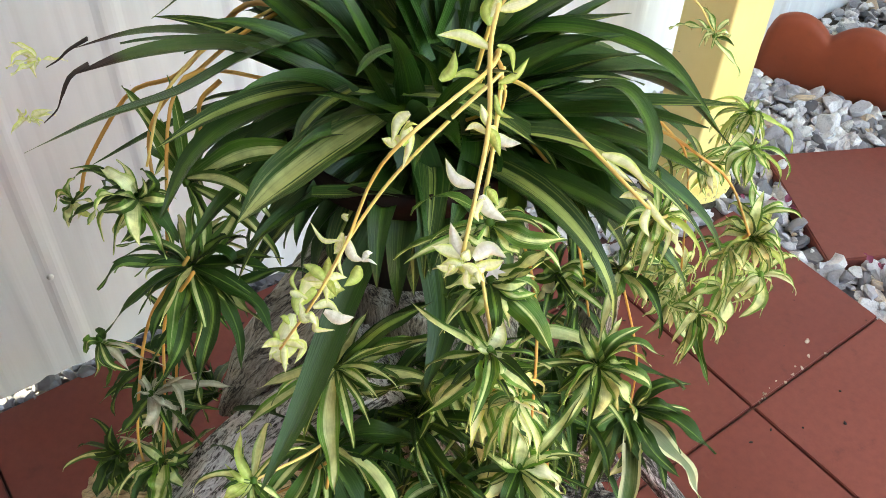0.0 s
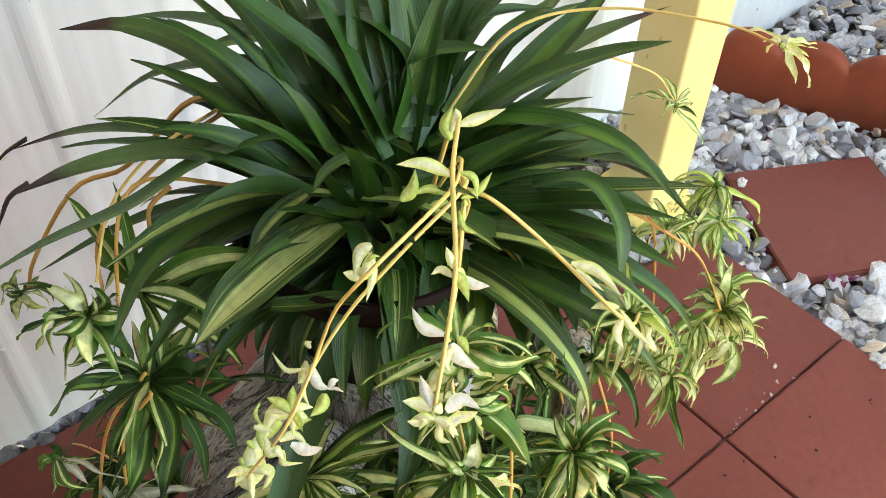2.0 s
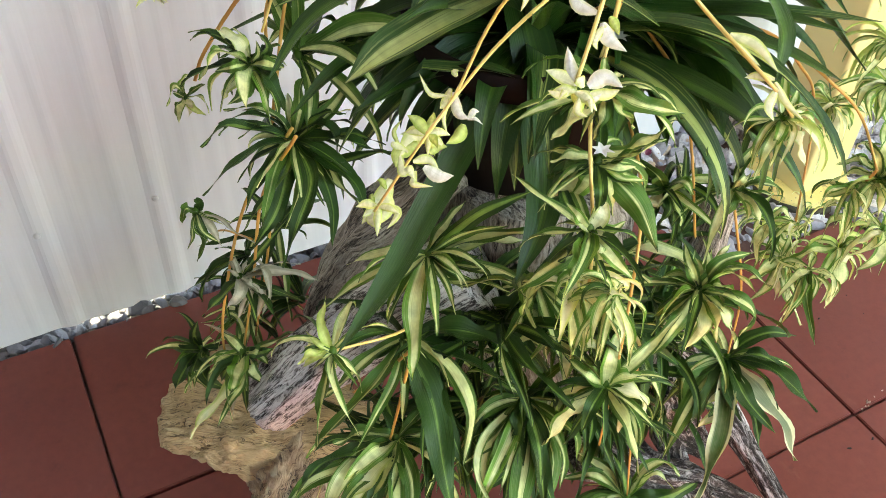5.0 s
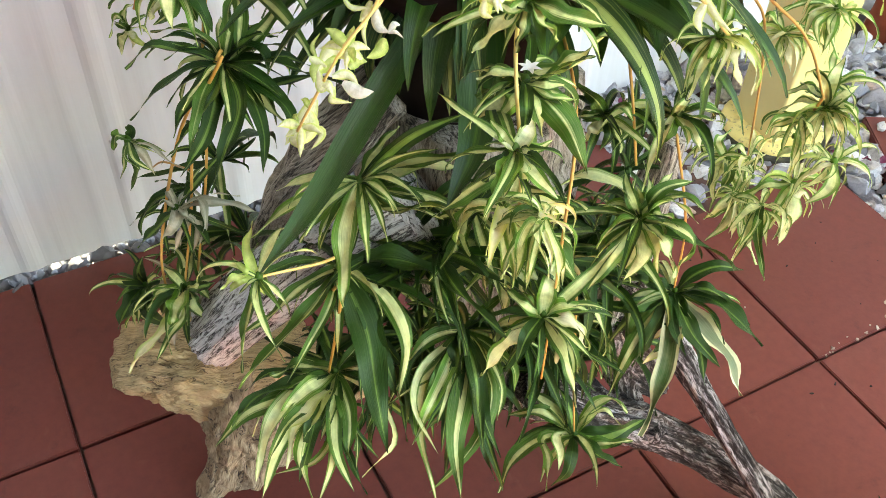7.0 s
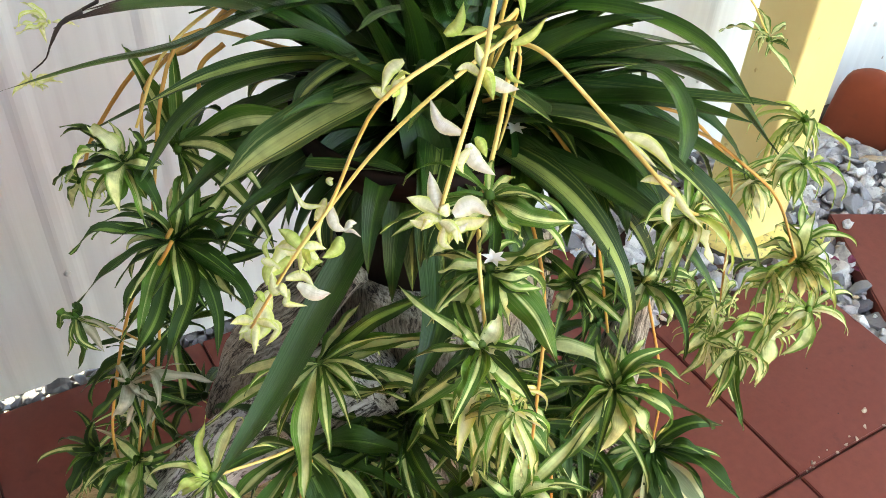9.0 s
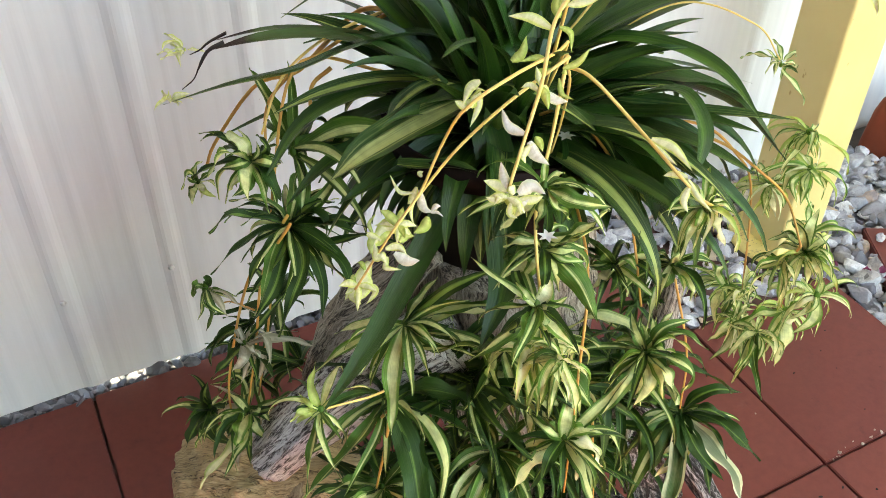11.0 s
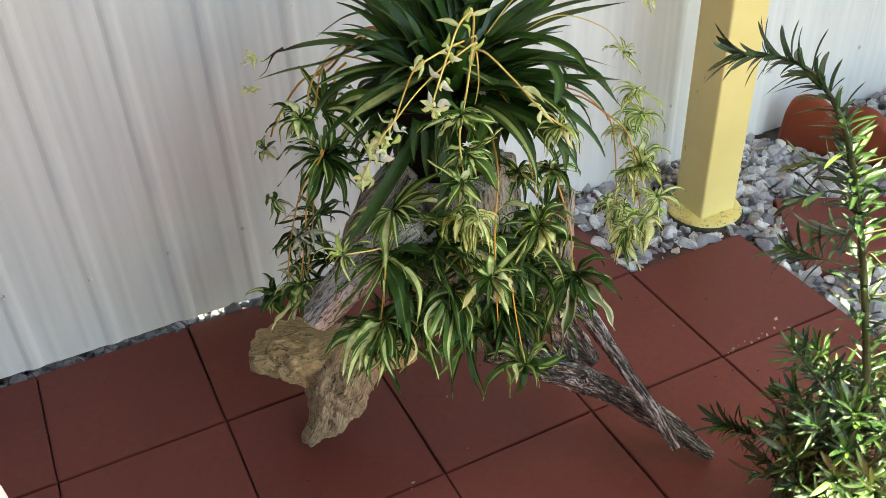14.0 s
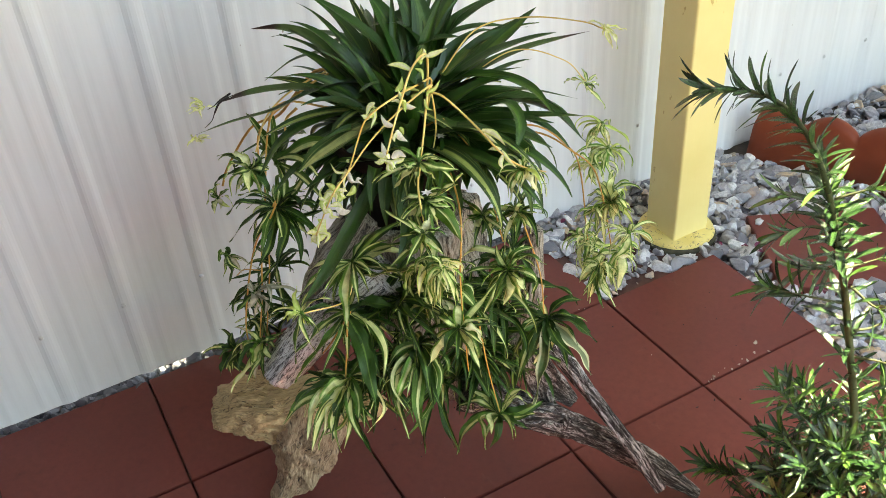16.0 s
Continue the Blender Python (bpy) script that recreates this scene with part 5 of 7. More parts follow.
blade(p, [(0.011, 0.008, 0.026), (0.029, 0.042, 0.030)], 0.0090, 'p')
blade(p, [(0.019, 0.006, 0.018), (0.047, 0.018, 0.027)], 0.0090, 'p')
blade(p, [(0.015, -0.004, 0.034), (0.052, -0.007, 0.034)], 0.0101, 'v')
blade(p, [(-0.025, 0.005, -0.009), (-0.035, 0.017, -0.042)], 0.0112, 'v')
blade(p, [(0.005, -0.018, 0.018), (0.025, -0.024, 0.008)], 0.0101, 'p')
blade(p, [(0.005, 0.008, 0.017), (0.016, 0.037, 0.013)], 0.0090, 'p')

p = young((-0.529, -0.081, 0.526))
blade(p, [(0.014, -0.007, 0.029), (0.035, -0.018, 0.043), (0.059, -0.033, 0.040)], 0.0131, 'd')
blade(p, [(0.018, -0.034, 0.015), (0.029, -0.070, 0.011), (0.039, -0.102, -0.005)], 0.0183, 'd')
blade(p, [(0.018, -0.028, 0.023), (0.042, -0.052, 0.006)], 0.0118, 'd')
blade(p, [(0.006, -0.043, -0.015), (0.016, -0.083, -0.033), (0.018, -0.117, -0.063)], 0.0183, 'q')
blade(p, [(-0.014, -0.051, -0.009), (-0.003, -0.093, -0.027)], 0.0144, 'd')
blade(p, [(-0.019, -0.031, -0.016), (-0.046, -0.037, -0.041)], 0.0170, 'd')
blade(p, [(-0.024, -0.037, -0.022), (-0.051, -0.030, -0.067)], 0.0157, 'c')
blade(p, [(-0.033, -0.044, -0.022), (-0.064, -0.075, -0.054), (-0.094, -0.093, -0.098)], 0.0170, 'q')
blade(p, [(-0.040, -0.009, -0.022), (-0.070, -0.020, -0.056), (-0.091, -0.030, -0.102)], 0.0157, 'v')
blade(p, [(-0.035, 0.027, 0.009), (-0.064, 0.056, -0.015)], 0.0144, 'd')
blade(p, [(-0.048, 0.011, -0.014), (-0.077, 0.053, -0.028)], 0.0131, 'd')
blade(p, [(-0.051, 0.008, -0.011), (-0.057, -0.008, -0.058)], 0.0157, 'v')
blade(p, [(-0.019, 0.014, 0.011), (-0.018, 0.044, 0.001)], 0.0118, 'd')
blade(p, [(-0.041, -0.022, -0.020), (-0.066, -0.030, -0.064)], 0.0131, 'd')

p = young((-0.928, 0.185, 0.783), "dark wavy-leaved plantlet", fill=18)
blade(p, [(-0.013, 0.010, 0.025), (-0.032, 0.023, 0.032), (-0.054, 0.040, 0.024)], 0.0079, 'v')
blade(p, [(-0.017, 0.011, 0.021), (-0.040, 0.018, 0.029), (-0.065, 0.021, 0.024)], 0.0057, 'd')
blade(p, [(-0.033, 0.001, 0.019), (-0.063, 0.009, 0.028), (-0.088, 0.006, 0.014)], 0.0115, 'd')
blade(p, [(-0.036, -0.005, 0.005), (-0.068, -0.006, -0.009), (-0.096, 0.001, -0.038)], 0.0100, 'd')
blade(p, [(-0.025, -0.017, -0.006), (-0.049, -0.026, -0.019), (-0.067, -0.035, -0.043)], 0.0100, 'd')
blade(p, [(-0.027, -0.027, -0.002), (-0.046, -0.051, -0.016), (-0.061, -0.067, -0.040)], 0.0093, 'v')
blade(p, [(-0.021, -0.032, -0.017), (-0.043, -0.053, -0.040), (-0.072, -0.060, -0.069)], 0.0136, 'd')
blade(p, [(-0.003, -0.033, -0.008), (-0.017, -0.051, -0.029), (-0.035, -0.055, -0.060)], 0.0093, 'v')
blade(p, [(-0.003, -0.050, -0.012), (-0.028, -0.079, -0.034), (-0.055, -0.096, -0.067)], 0.0136, 'd')
blade(p, [(0.010, -0.035, -0.016), (0.010, -0.067, -0.040), (-0.002, -0.092, -0.067)], 0.0115, 'd')
blade(p, [(0.012, -0.028, -0.009), (0.023, -0.052, -0.026), (0.039, -0.071, -0.047)], 0.0115, 'v')
blade(p, [(0.019, -0.026, -0.001), (0.034, -0.050, -0.013), (0.047, -0.070, -0.033)], 0.0086, 'd')
blade(p, [(0.023, -0.027, 0.012), (0.048, -0.047, 0.011), (0.075, -0.061, -0.003)], 0.0129, 'd')
blade(p, [(0.026, -0.036, -0.012), (0.072, -0.047, -0.008), (0.112, -0.070, -0.024)], 0.0100, 'd')
blade(p, [(0.019, -0.013, 0.020), (0.032, -0.028, 0.013), (0.029, -0.035, -0.016)], 0.0136, 'd')
blade(p, [(0.008, 0.000, 0.029), (0.015, 0.012, 0.046), (0.030, 0.033, 0.050)], 0.0093, 'v')
blade(p, [(0.026, -0.005, 0.018), (0.050, -0.000, 0.034), (0.072, 0.016, 0.049)], 0.0107, 'v')
blade(p, [(0.019, -0.035, -0.008), (0.036, -0.068, -0.022), (0.034, -0.099, -0.047)], 0.0122, 'd')
blade(p, [(0.024, -0.021, 0.008), (0.054, -0.027, 0.006), (0.085, -0.029, -0.016)], 0.0115, 'd')
blade(p, [(0.015, -0.006, 0.018), (0.033, -0.007, 0.025), (0.054, -0.006, 0.018)], 0.0129, 'd')

p = young((-0.999, 0.198, 0.611), "plantlet with dry pale leaves", fill=0)
blade(p, [(0.002, -0.025, 0.014), (0.010, -0.032, 0.003)], 0.0058, 'x')
blade(p, [(0.005, -0.021, 0.002), (-0.006, -0.028, -0.010), (-0.017, -0.024, -0.037)], 0.0066, 'x')
blade(p, [(0.012, -0.033, 0.002), (0.000, -0.039, -0.030)], 0.0074, 'x')
blade(p, [(-0.002, 0.013, 0.016), (-0.004, 0.008, 0.001)], 0.0058, 'x')
blade(p, [(-0.010, -0.032, 0.011), (-0.026, -0.029, -0.008)], 0.0099, 'x')
blade(p, [(0.021, -0.013, 0.015), (0.020, -0.037, 0.006), (0.006, -0.051, -0.012)], 0.0066, 'x')
blade(p, [(-0.012, -0.011, 0.028), (-0.019, -0.006, 0.017)], 0.0049, 'x')
blade(p, [(0.015, 0.004, 0.014), (0.033, -0.001, 0.004)], 0.0049, 'x')
blade(p, [(0.032, 0.005, 0.029), (0.068, 0.029, 0.035)], 0.0066, 'd')
blade(p, [(0.024, -0.034, 0.003), (0.058, -0.043, -0.025)], 0.0058, 'd')
blade(p, [(0.039, -0.022, 0.012), (0.080, -0.032, -0.011)], 0.0090, 'x')
blade(p, [(-0.025, -0.013, -0.006), (-0.051, -0.016, -0.021)], 0.0099, 'd')
blade(p, [(0.011, -0.044, -0.000), (0.019, -0.074, -0.022)], 0.0074, 'd')

p = young((-1.026, 0.230, 0.690), fill=0)
blade(p, [(-0.011, -0.008, 0.015), (-0.016, -0.001, -0.008)], 0.0078, 'v')
blade(p, [(0.005, -0.002, 0.013), (0.001, 0.004, 0.015)], 0.0071, 'd')
blade(p, [(-0.001, -0.020, -0.002), (-0.002, -0.030, -0.017), (-0.013, -0.023, -0.044)], 0.0071, 'd')
blade(p, [(0.009, -0.017, -0.009), (0.014, -0.028, -0.030)], 0.0071, 'x')
blade(p, [(0.016, -0.022, 0.003), (0.027, -0.041, -0.005), (0.045, -0.052, -0.019)], 0.0055, 'x')
blade(p, [(-0.003, -0.037, 0.004), (0.013, -0.047, -0.011)], 0.0047, 'v')
blade(p, [(0.014, -0.015, 0.001), (0.032, -0.014, -0.016)], 0.0047, 'v')

p = young((-0.963, 0.506, 0.644), fill=0)
blade(p, [(-0.010, 0.000, 0.021), (-0.023, 0.008, -0.011)], 0.0067, 'p')
blade(p, [(0.000, 0.004, 0.021), (0.014, 0.013, 0.026)], 0.0067, 'p')
blade(p, [(-0.013, -0.017, -0.001), (-0.017, -0.016, -0.024)], 0.0077, 'p')
blade(p, [(0.004, -0.018, -0.006), (0.017, -0.024, -0.016)], 0.0067, 'y')
blade(p, [(0.016, -0.022, 0.010), (0.023, -0.019, -0.020)], 0.0048, 'p')
blade(p, [(-0.001, -0.015, -0.000), (-0.001, -0.006, -0.024)], 0.0096, 'c')
blade(p, [(-0.010, -0.011, 0.016), (-0.012, 0.007, 0.009)], 0.0067, 'v')
blade(p, [(0.012, -0.011, 0.017), (0.029, 0.003, 0.012)], 0.0058, 'v')

p = young((-0.975, -0.010, 0.695))
blade(p, [(-0.002, 0.015, 0.021), (0.013, 0.041, 0.027)], 0.0070, 'y')
blade(p, [(-0.020, -0.007, 0.017), (-0.035, -0.009, 0.011)], 0.0060, 'y')
blade(p, [(-0.001, -0.003, -0.008), (0.003, 0.001, -0.025)], 0.0080, 'y')
blade(p, [(-0.019, -0.009, 0.012), (-0.027, 0.005, -0.012)], 0.0050, 'y')
blade(p, [(-0.011, 0.001, 0.015), (-0.013, 0.028, 0.005)], 0.0045, 'y')

p = young((-1.045, 0.280, 0.430))
blade(p, [(-0.003, 0.011, 0.016), (0.008, 0.029, 0.021)], 0.0103, 'd')
blade(p, [(-0.018, -0.006, 0.015), (-0.033, 0.017, 0.003)], 0.0088, 'd')
blade(p, [(-0.027, -0.019, -0.004), (-0.048, -0.033, -0.022)], 0.0147, 'd')
blade(p, [(-0.008, -0.037, -0.009), (0.013, -0.053, -0.028)], 0.0132, 'd')
blade(p, [(0.004, -0.023, 0.007), (0.017, -0.007, -0.000)], 0.0103, 'd')
blade(p, [(-0.017, -0.025, 0.001), (-0.028, -0.023, -0.030)], 0.0132, 'd')

p = young((-1.012, 0.190, 0.500))
blade(p, [(-0.027, -0.012, 0.019), (-0.045, -0.015, 0.003)], 0.0087, 'p')
blade(p, [(-0.017, -0.032, 0.009), (-0.028, -0.037, -0.013)], 0.0160, 'p')
blade(p, [(0.002, -0.021, -0.007), (0.010, -0.028, -0.028)], 0.0134, 'v')
blade(p, [(-0.008, 0.004, 0.020), (-0.015, 0.035, 0.011)], 0.0094, 'v')
blade(p, [(0.012, -0.016, 0.012), (0.022, -0.019, -0.011)], 0.0107, 'v')
blade(p, [(-0.021, -0.013, 0.003), (-0.034, -0.012, -0.020)], 0.0107, 'd')
blade(p, [(-0.011, -0.018, -0.008), (-0.010, -0.018, -0.041)], 0.0134, 'v')
blade(p, [(0.014, -0.018, 0.012), (0.031, -0.018, 0.012)], 0.0094, 'd')
blade(p, [(-0.025, -0.033, -0.012), (-0.059, -0.047, -0.021), (-0.087, -0.058, -0.038)], 0.0134, 'c')

p = young((-0.390, -0.079, 0.736), fill=18, curl=0.9)
blade(p, [(-0.026, 0.008, -0.011), (-0.043, 0.025, -0.028)], 0.0132, 'p')
blade(p, [(-0.021, 0.015, 0.004), (-0.032, 0.031, -0.018)], 0.0106, 'p')
blade(p, [(0.001, 0.006, 0.031), (0.021, 0.016, 0.046)], 0.0145, 'p')
blade(p, [(-0.014, 0.017, 0.018), (-0.028, 0.033, 0.005)], 0.0119, 'p')
blade(p, [(-0.005, -0.029, 0.009), (0.017, -0.044, -0.005)], 0.0132, 'p')
blade(p, [(-0.001, -0.013, 0.025), (0.019, -0.012, 0.030)], 0.0106, 'p')
blade(p, [(0.003, -0.021, 0.014), (0.020, -0.031, -0.010)], 0.0119, 'p')
blade(p, [(-0.009, -0.018, -0.007), (-0.009, -0.023, -0.033)], 0.0119, 'p')
blade(p, [(-0.016, 0.009, 0.019), (-0.019, 0.027, 0.021)], 0.0119, 'v')
blade(p, [(-0.013, 0.004, 0.032), (-0.008, 0.027, 0.033)], 0.0106, 'v')
blade(p, [(-0.010, -0.024, 0.003), (0.001, -0.034, -0.021)], 0.0106, 'p')
blade(p, [(-0.019, -0.006, -0.012), (-0.021, 0.001, -0.043)], 0.0092, 'p')

p = young((-0.347, -0.084, 0.652), fill=18, curl=0.9)
blade(p, [(-0.018, 0.021, 0.009), (-0.038, 0.036, 0.001), (-0.053, 0.034, -0.022)], 0.0107, 'p')
blade(p, [(-0.026, -0.024, -0.007), (-0.049, -0.019, -0.026)], 0.0156, 'p')
blade(p, [(-0.033, -0.008, 0.007), (-0.040, 0.002, -0.011)], 0.0099, 'c')
blade(p, [(0.007, 0.003, 0.011), (0.025, 0.019, 0.006)], 0.0099, 'p')

p = young((-0.314, -0.026, 0.562), fill=18, curl=0.9)
blade(p, [(-0.043, 0.008, 0.003), (-0.062, 0.022, -0.027)], 0.0186, 'p')
blade(p, [(-0.015, -0.026, -0.023), (-0.029, -0.031, -0.065)], 0.0232, 'p')
blade(p, [(0.006, -0.013, 0.018), (0.032, -0.019, 0.002)], 0.0124, 'p')
blade(p, [(-0.011, -0.017, 0.002), (0.009, -0.015, -0.006)], 0.0139, 'c')
blade(p, [(-0.031, -0.013, -0.003), (-0.042, -0.017, -0.029)], 0.0124, 'p')
blade(p, [(-0.020, 0.011, 0.008), (-0.022, 0.032, -0.010)], 0.0124, 'p')

p = young((-0.306, 0.050, 0.478), fill=18, curl=0.9)
blade(p, [(-0.035, -0.006, -0.001), (-0.047, 0.004, -0.030)], 0.0166, 'p')
blade(p, [(-0.014, -0.039, -0.024), (-0.010, -0.073, -0.061)], 0.0199, 'p')
blade(p, [(-0.018, -0.021, -0.013), (-0.022, -0.029, -0.048)], 0.0133, 'c')
blade(p, [(-0.027, -0.017, -0.022), (-0.046, -0.008, -0.059)], 0.0149, 'p')
blade(p, [(-0.000, -0.042, -0.006), (0.037, -0.055, -0.001)], 0.0149, 'v')
blade(p, [(0.002, -0.034, -0.001), (0.025, -0.057, -0.020)], 0.0133, 'v')
blade(p, [(-0.024, -0.041, 0.001), (-0.019, -0.068, -0.026)], 0.0100, 'p')
blade(p, [(-0.007, -0.049, 0.008), (-0.008, -0.075, -0.026)], 0.0100, 'p')

p = young((-0.320, 0.077, 0.526), fill=18, curl=0.9)
blade(p, [(0.000, -0.028, -0.007), (0.008, -0.043, -0.039)], 0.0178, 'p')
blade(p, [(-0.031, -0.013, -0.010), (-0.027, -0.023, -0.049)], 0.0146, 'p')
blade(p, [(0.010, -0.025, 0.007), (0.027, -0.046, 0.000)], 0.0146, 'p')
blade(p, [(0.008, -0.007, 0.021), (0.023, -0.020, 0.001)], 0.0113, 'p')
blade(p, [(-0.013, 0.010, 0.026), (0.015, 0.019, 0.026)], 0.0130, 'p')
blade(p, [(-0.021, -0.030, 0.003), (-0.031, -0.031, -0.023)], 0.0146, 'v')
blade(p, [(-0.011, -0.036, -0.004), (0.015, -0.053, -0.009)], 0.0130, 'p')

p = young((-0.583, -0.088, 0.876), fill=18, curl=0.9)
blade(p, [(-0.003, -0.024, 0.000), (0.009, -0.029, -0.032)], 0.0147, 'c')
blade(p, [(-0.030, -0.019, -0.006), (-0.041, -0.023, -0.035)], 0.0095, 'p')
blade(p, [(-0.021, -0.018, 0.005), (-0.024, -0.017, -0.012)], 0.0095, 'p')
blade(p, [(-0.001, -0.011, 0.022), (0.012, -0.018, 0.016)], 0.0084, 'p')
blade(p, [(-0.001, -0.005, 0.021), (0.004, -0.001, 0.033)], 0.0084, 'p')
blade(p, [(-0.014, -0.002, 0.000), (-0.018, -0.002, -0.010)], 0.0084, 'p')
blade(p, [(0.009, -0.015, 0.010), (0.023, -0.024, -0.004)], 0.0074, 'p')
blade(p, [(-0.005, 0.014, 0.016), (-0.009, 0.035, 0.017)], 0.0105, 'c')

p = young((-0.362, -0.029, 0.814), fill=18, curl=0.9)
blade(p, [(-0.028, 0.003, 0.001), (-0.038, -0.002, -0.020)], 0.0111, 'p')
blade(p, [(-0.020, -0.016, -0.008), (-0.026, -0.021, -0.029)], 0.0111, 'p')
blade(p, [(-0.023, 0.011, 0.006), (-0.021, 0.021, -0.025)], 0.0092, 'p')
blade(p, [(-0.017, -0.023, 0.011), (-0.006, -0.029, -0.005)], 0.0092, 'p')
blade(p, [(-0.034, -0.008, -0.001), (-0.029, -0.018, -0.026)], 0.0092, 'p')
blade(p, [(-0.016, -0.018, -0.016), (-0.016, -0.037, -0.035)], 0.0105, 'p')

p = young((-0.370, -0.019, 0.861), fill=18, curl=0.9)
blade(p, [(-0.024, -0.009, -0.002), (-0.022, -0.008, -0.024)], 0.0076, 'p')
blade(p, [(-0.014, -0.019, 0.000), (-0.005, -0.022, -0.021)], 0.0076, 'p')
blade(p, [(-0.011, 0.002, -0.002), (-0.007, 0.011, -0.017)], 0.0064, 'p')
blade(p, [(-0.014, -0.020, 0.012), (-0.006, -0.024, -0.001)], 0.0064, 'p')

p = young((-0.341, 0.039, 0.741), fill=18, curl=0.9)
blade(p, [(-0.012, 0.007, -0.002), (-0.015, 0.011, -0.019)], 0.0099, 'c')
blade(p, [(-0.011, -0.021, -0.006), (-0.003, -0.028, -0.032)], 0.0099, 'c')
blade(p, [(-0.018, -0.016, -0.009), (-0.001, -0.019, -0.044)], 0.0085, 'p')
blade(p, [(-0.005, -0.026, 0.006), (-0.008, -0.040, -0.007)], 0.0099, 'p')
blade(p, [(-0.021, 0.010, 0.023), (-0.020, 0.017, -0.003)], 0.0085, 'p')
blade(p, [(0.007, -0.005, 0.013), (0.019, -0.016, 0.007)], 0.0085, 'p')

p = young((-0.949, 0.235, 0.845))
blade(p, [(-0.009, 0.004, 0.025), (-0.018, 0.030, 0.025)], 0.0110, 'c')
blade(p, [(-0.029, -0.011, 0.026), (-0.051, -0.014, 0.003)], 0.0099, 'p')
blade(p, [(-0.018, -0.010, -0.004), (-0.031, -0.003, -0.029)], 0.0121, 'c')
blade(p, [(0.003, -0.022, -0.003), (0.011, -0.016, -0.036)], 0.0143, 'v')
blade(p, [(-0.016, -0.031, 0.005), (-0.018, -0.038, -0.023)], 0.0110, 'p')
blade(p, [(0.011, -0.025, 0.011), (0.030, -0.016, -0.004)], 0.0099, 'v')
blade(p, [(-0.018, -0.002, 0.023), (-0.034, 0.008, 0.017)], 0.0066, 'd')
blade(p, [(-0.019, -0.020, 0.013), (-0.033, -0.003, 0.003)], 0.0088, 'v')
blade(p, [(0.014, -0.010, 0.015), (0.029, -0.012, 0.020)], 0.0099, 'd')
blade(p, [(0.009, -0.034, -0.002), (0.015, -0.052, -0.026)], 0.0110, 'd')
blade(p, [(-0.013, -0.029, -0.008), (-0.031, -0.025, -0.022)], 0.0110, 'v')
blade(p, [(0.015, -0.016, 0.023), (0.012, 0.004, 0.029)], 0.0077, 'd')


def plantlet(at, size, count, kind, seed, rise=0.5, sag=1.5, width=0.13, curl=0.0, label=""):
    """A young plant on a runner: a small crown with a rosette of arching leaves."""
    r = random.Random(seed)
    mates = {BABY_PALE: (BABY_VARI, BABY_PALE, BUD), BUD: (BUD,), DRY_LEAF: (BABY_VARI, DRY_LEAF)}.get(kind, (BABY_DARK, BABY_VARI))
    bm = bmesh.new()
    bmesh.ops.create_icosphere(bm, subdivisions=1, radius=min(0.005, 0.05 * size))
    for v in bm.verts:
        v.co.z *= 1.6
    p = part("plantlet", bm, kind, plant, label)
    out = Vector((-0.45, -0.75, 0)) + Vector((r.uniform(-0.9, 0.9), r.uniform(-0.9, 0.9), 0))
    axis = Vector((0, 0, 1)).cross(out).normalized()
    p.matrix_basis = Matrix.Translation(Vector(at) - CROWN) @ Matrix.Rotation(r.uniform(0.0, 0.35), 4, axis)
    lean = r.uniform(0, 6.28)
    for k in range(int(count * 1.1) + 2):
        az = lean + k * math.pi + r.gauss(0, 0.75) if k % 2 else r.uniform(0, 6.28)
        up = r.triangular(-1.1, 1.25, rise - 0.3)
        ln = size * (0.78 if size < 0.1 else 0.72) * r.choice((r.uniform(0.4, 0.8), r.uniform(0.8, 1.2), r.uniform(0.9, 1.45)))
        slim = 0.68 if size < 0.1 and kind is not BUD else 1.0
        droop = (1.0 if slim == 1.0 else 1.35) * sag * r.choice((r.uniform(0.1, 0.5), r.uniform(0.4, 1.0), r.uniform(0.8, 1.5))) + 0.35 * max(0.0, up) + curl * r.uniform(0, 2.0)
        lb = bmesh.new()
        grown_leaf(lb, Vector((math.cos(az), math.sin(az), 0)) * 0.003 + Vector((0, 0, r.uniform(-0.006, 0.006))), az, up, ln, ln * width * slim * r.uniform(0.75, 1.3) + 0.0025, droop, r.gauss(0, 0.6) + curl * r.gauss(0, 1.0), r.uniform(0.3, 1.0), r.gauss(0, 0.9), r.uniform(0.05, 0.26), 14, 0.35, r.uniform(0.3, 1.6), r.uniform(0, 6))
        part("leaf", lb, (kind if r.random() < 0.75 else r.choice(mates)), p)
    return p


plantlet((-0.377, -0.038, 0.56), 0.085, 16, BABY_PALE, 10, 0.5, 1.9, 0.15, 0.6)
plantlet((-0.90, 0.23, 0.845), 0.15, 16, BABY_VARI, 21, 0.4, 1.6, 0.13)
plantlet((-0.985, 0.25, 0.50), 0.09, 14, BABY_VARI, 23, 0.3, 1.7, 0.13)
plantlet((-0.97, 0.27, 0.575), 0.09, 12, BABY_DARK, 24, 0.3, 1.7, 0.13)
plantlet((-0.755, -0.005, 0.68), 0.115, 14, BABY_VARI, 25, 0.4, 1.7, 0.13)
plantlet((-0.81, 0.03, 0.63), 0.115, 12, BABY_DARK, 26, 0.4, 1.7, 0.13)
# Two dark plantlets stand in for the shaded hollow beside the trunk
plantlet((-0.93, 0.27, 0.60), 0.13, 12, BABY_DARK, 19, 0.3, 1.7, 0.09)
plantlet((-0.92, 0.24, 0.50), 0.13, 12, BABY_DARK, 20, 0.3, 1.7, 0.09)
plantlet((-0.757, -0.115, 0.765), 0.085, 22, BABY_PALE, 22, 0.6, 2.0, 0.13, 0.9)
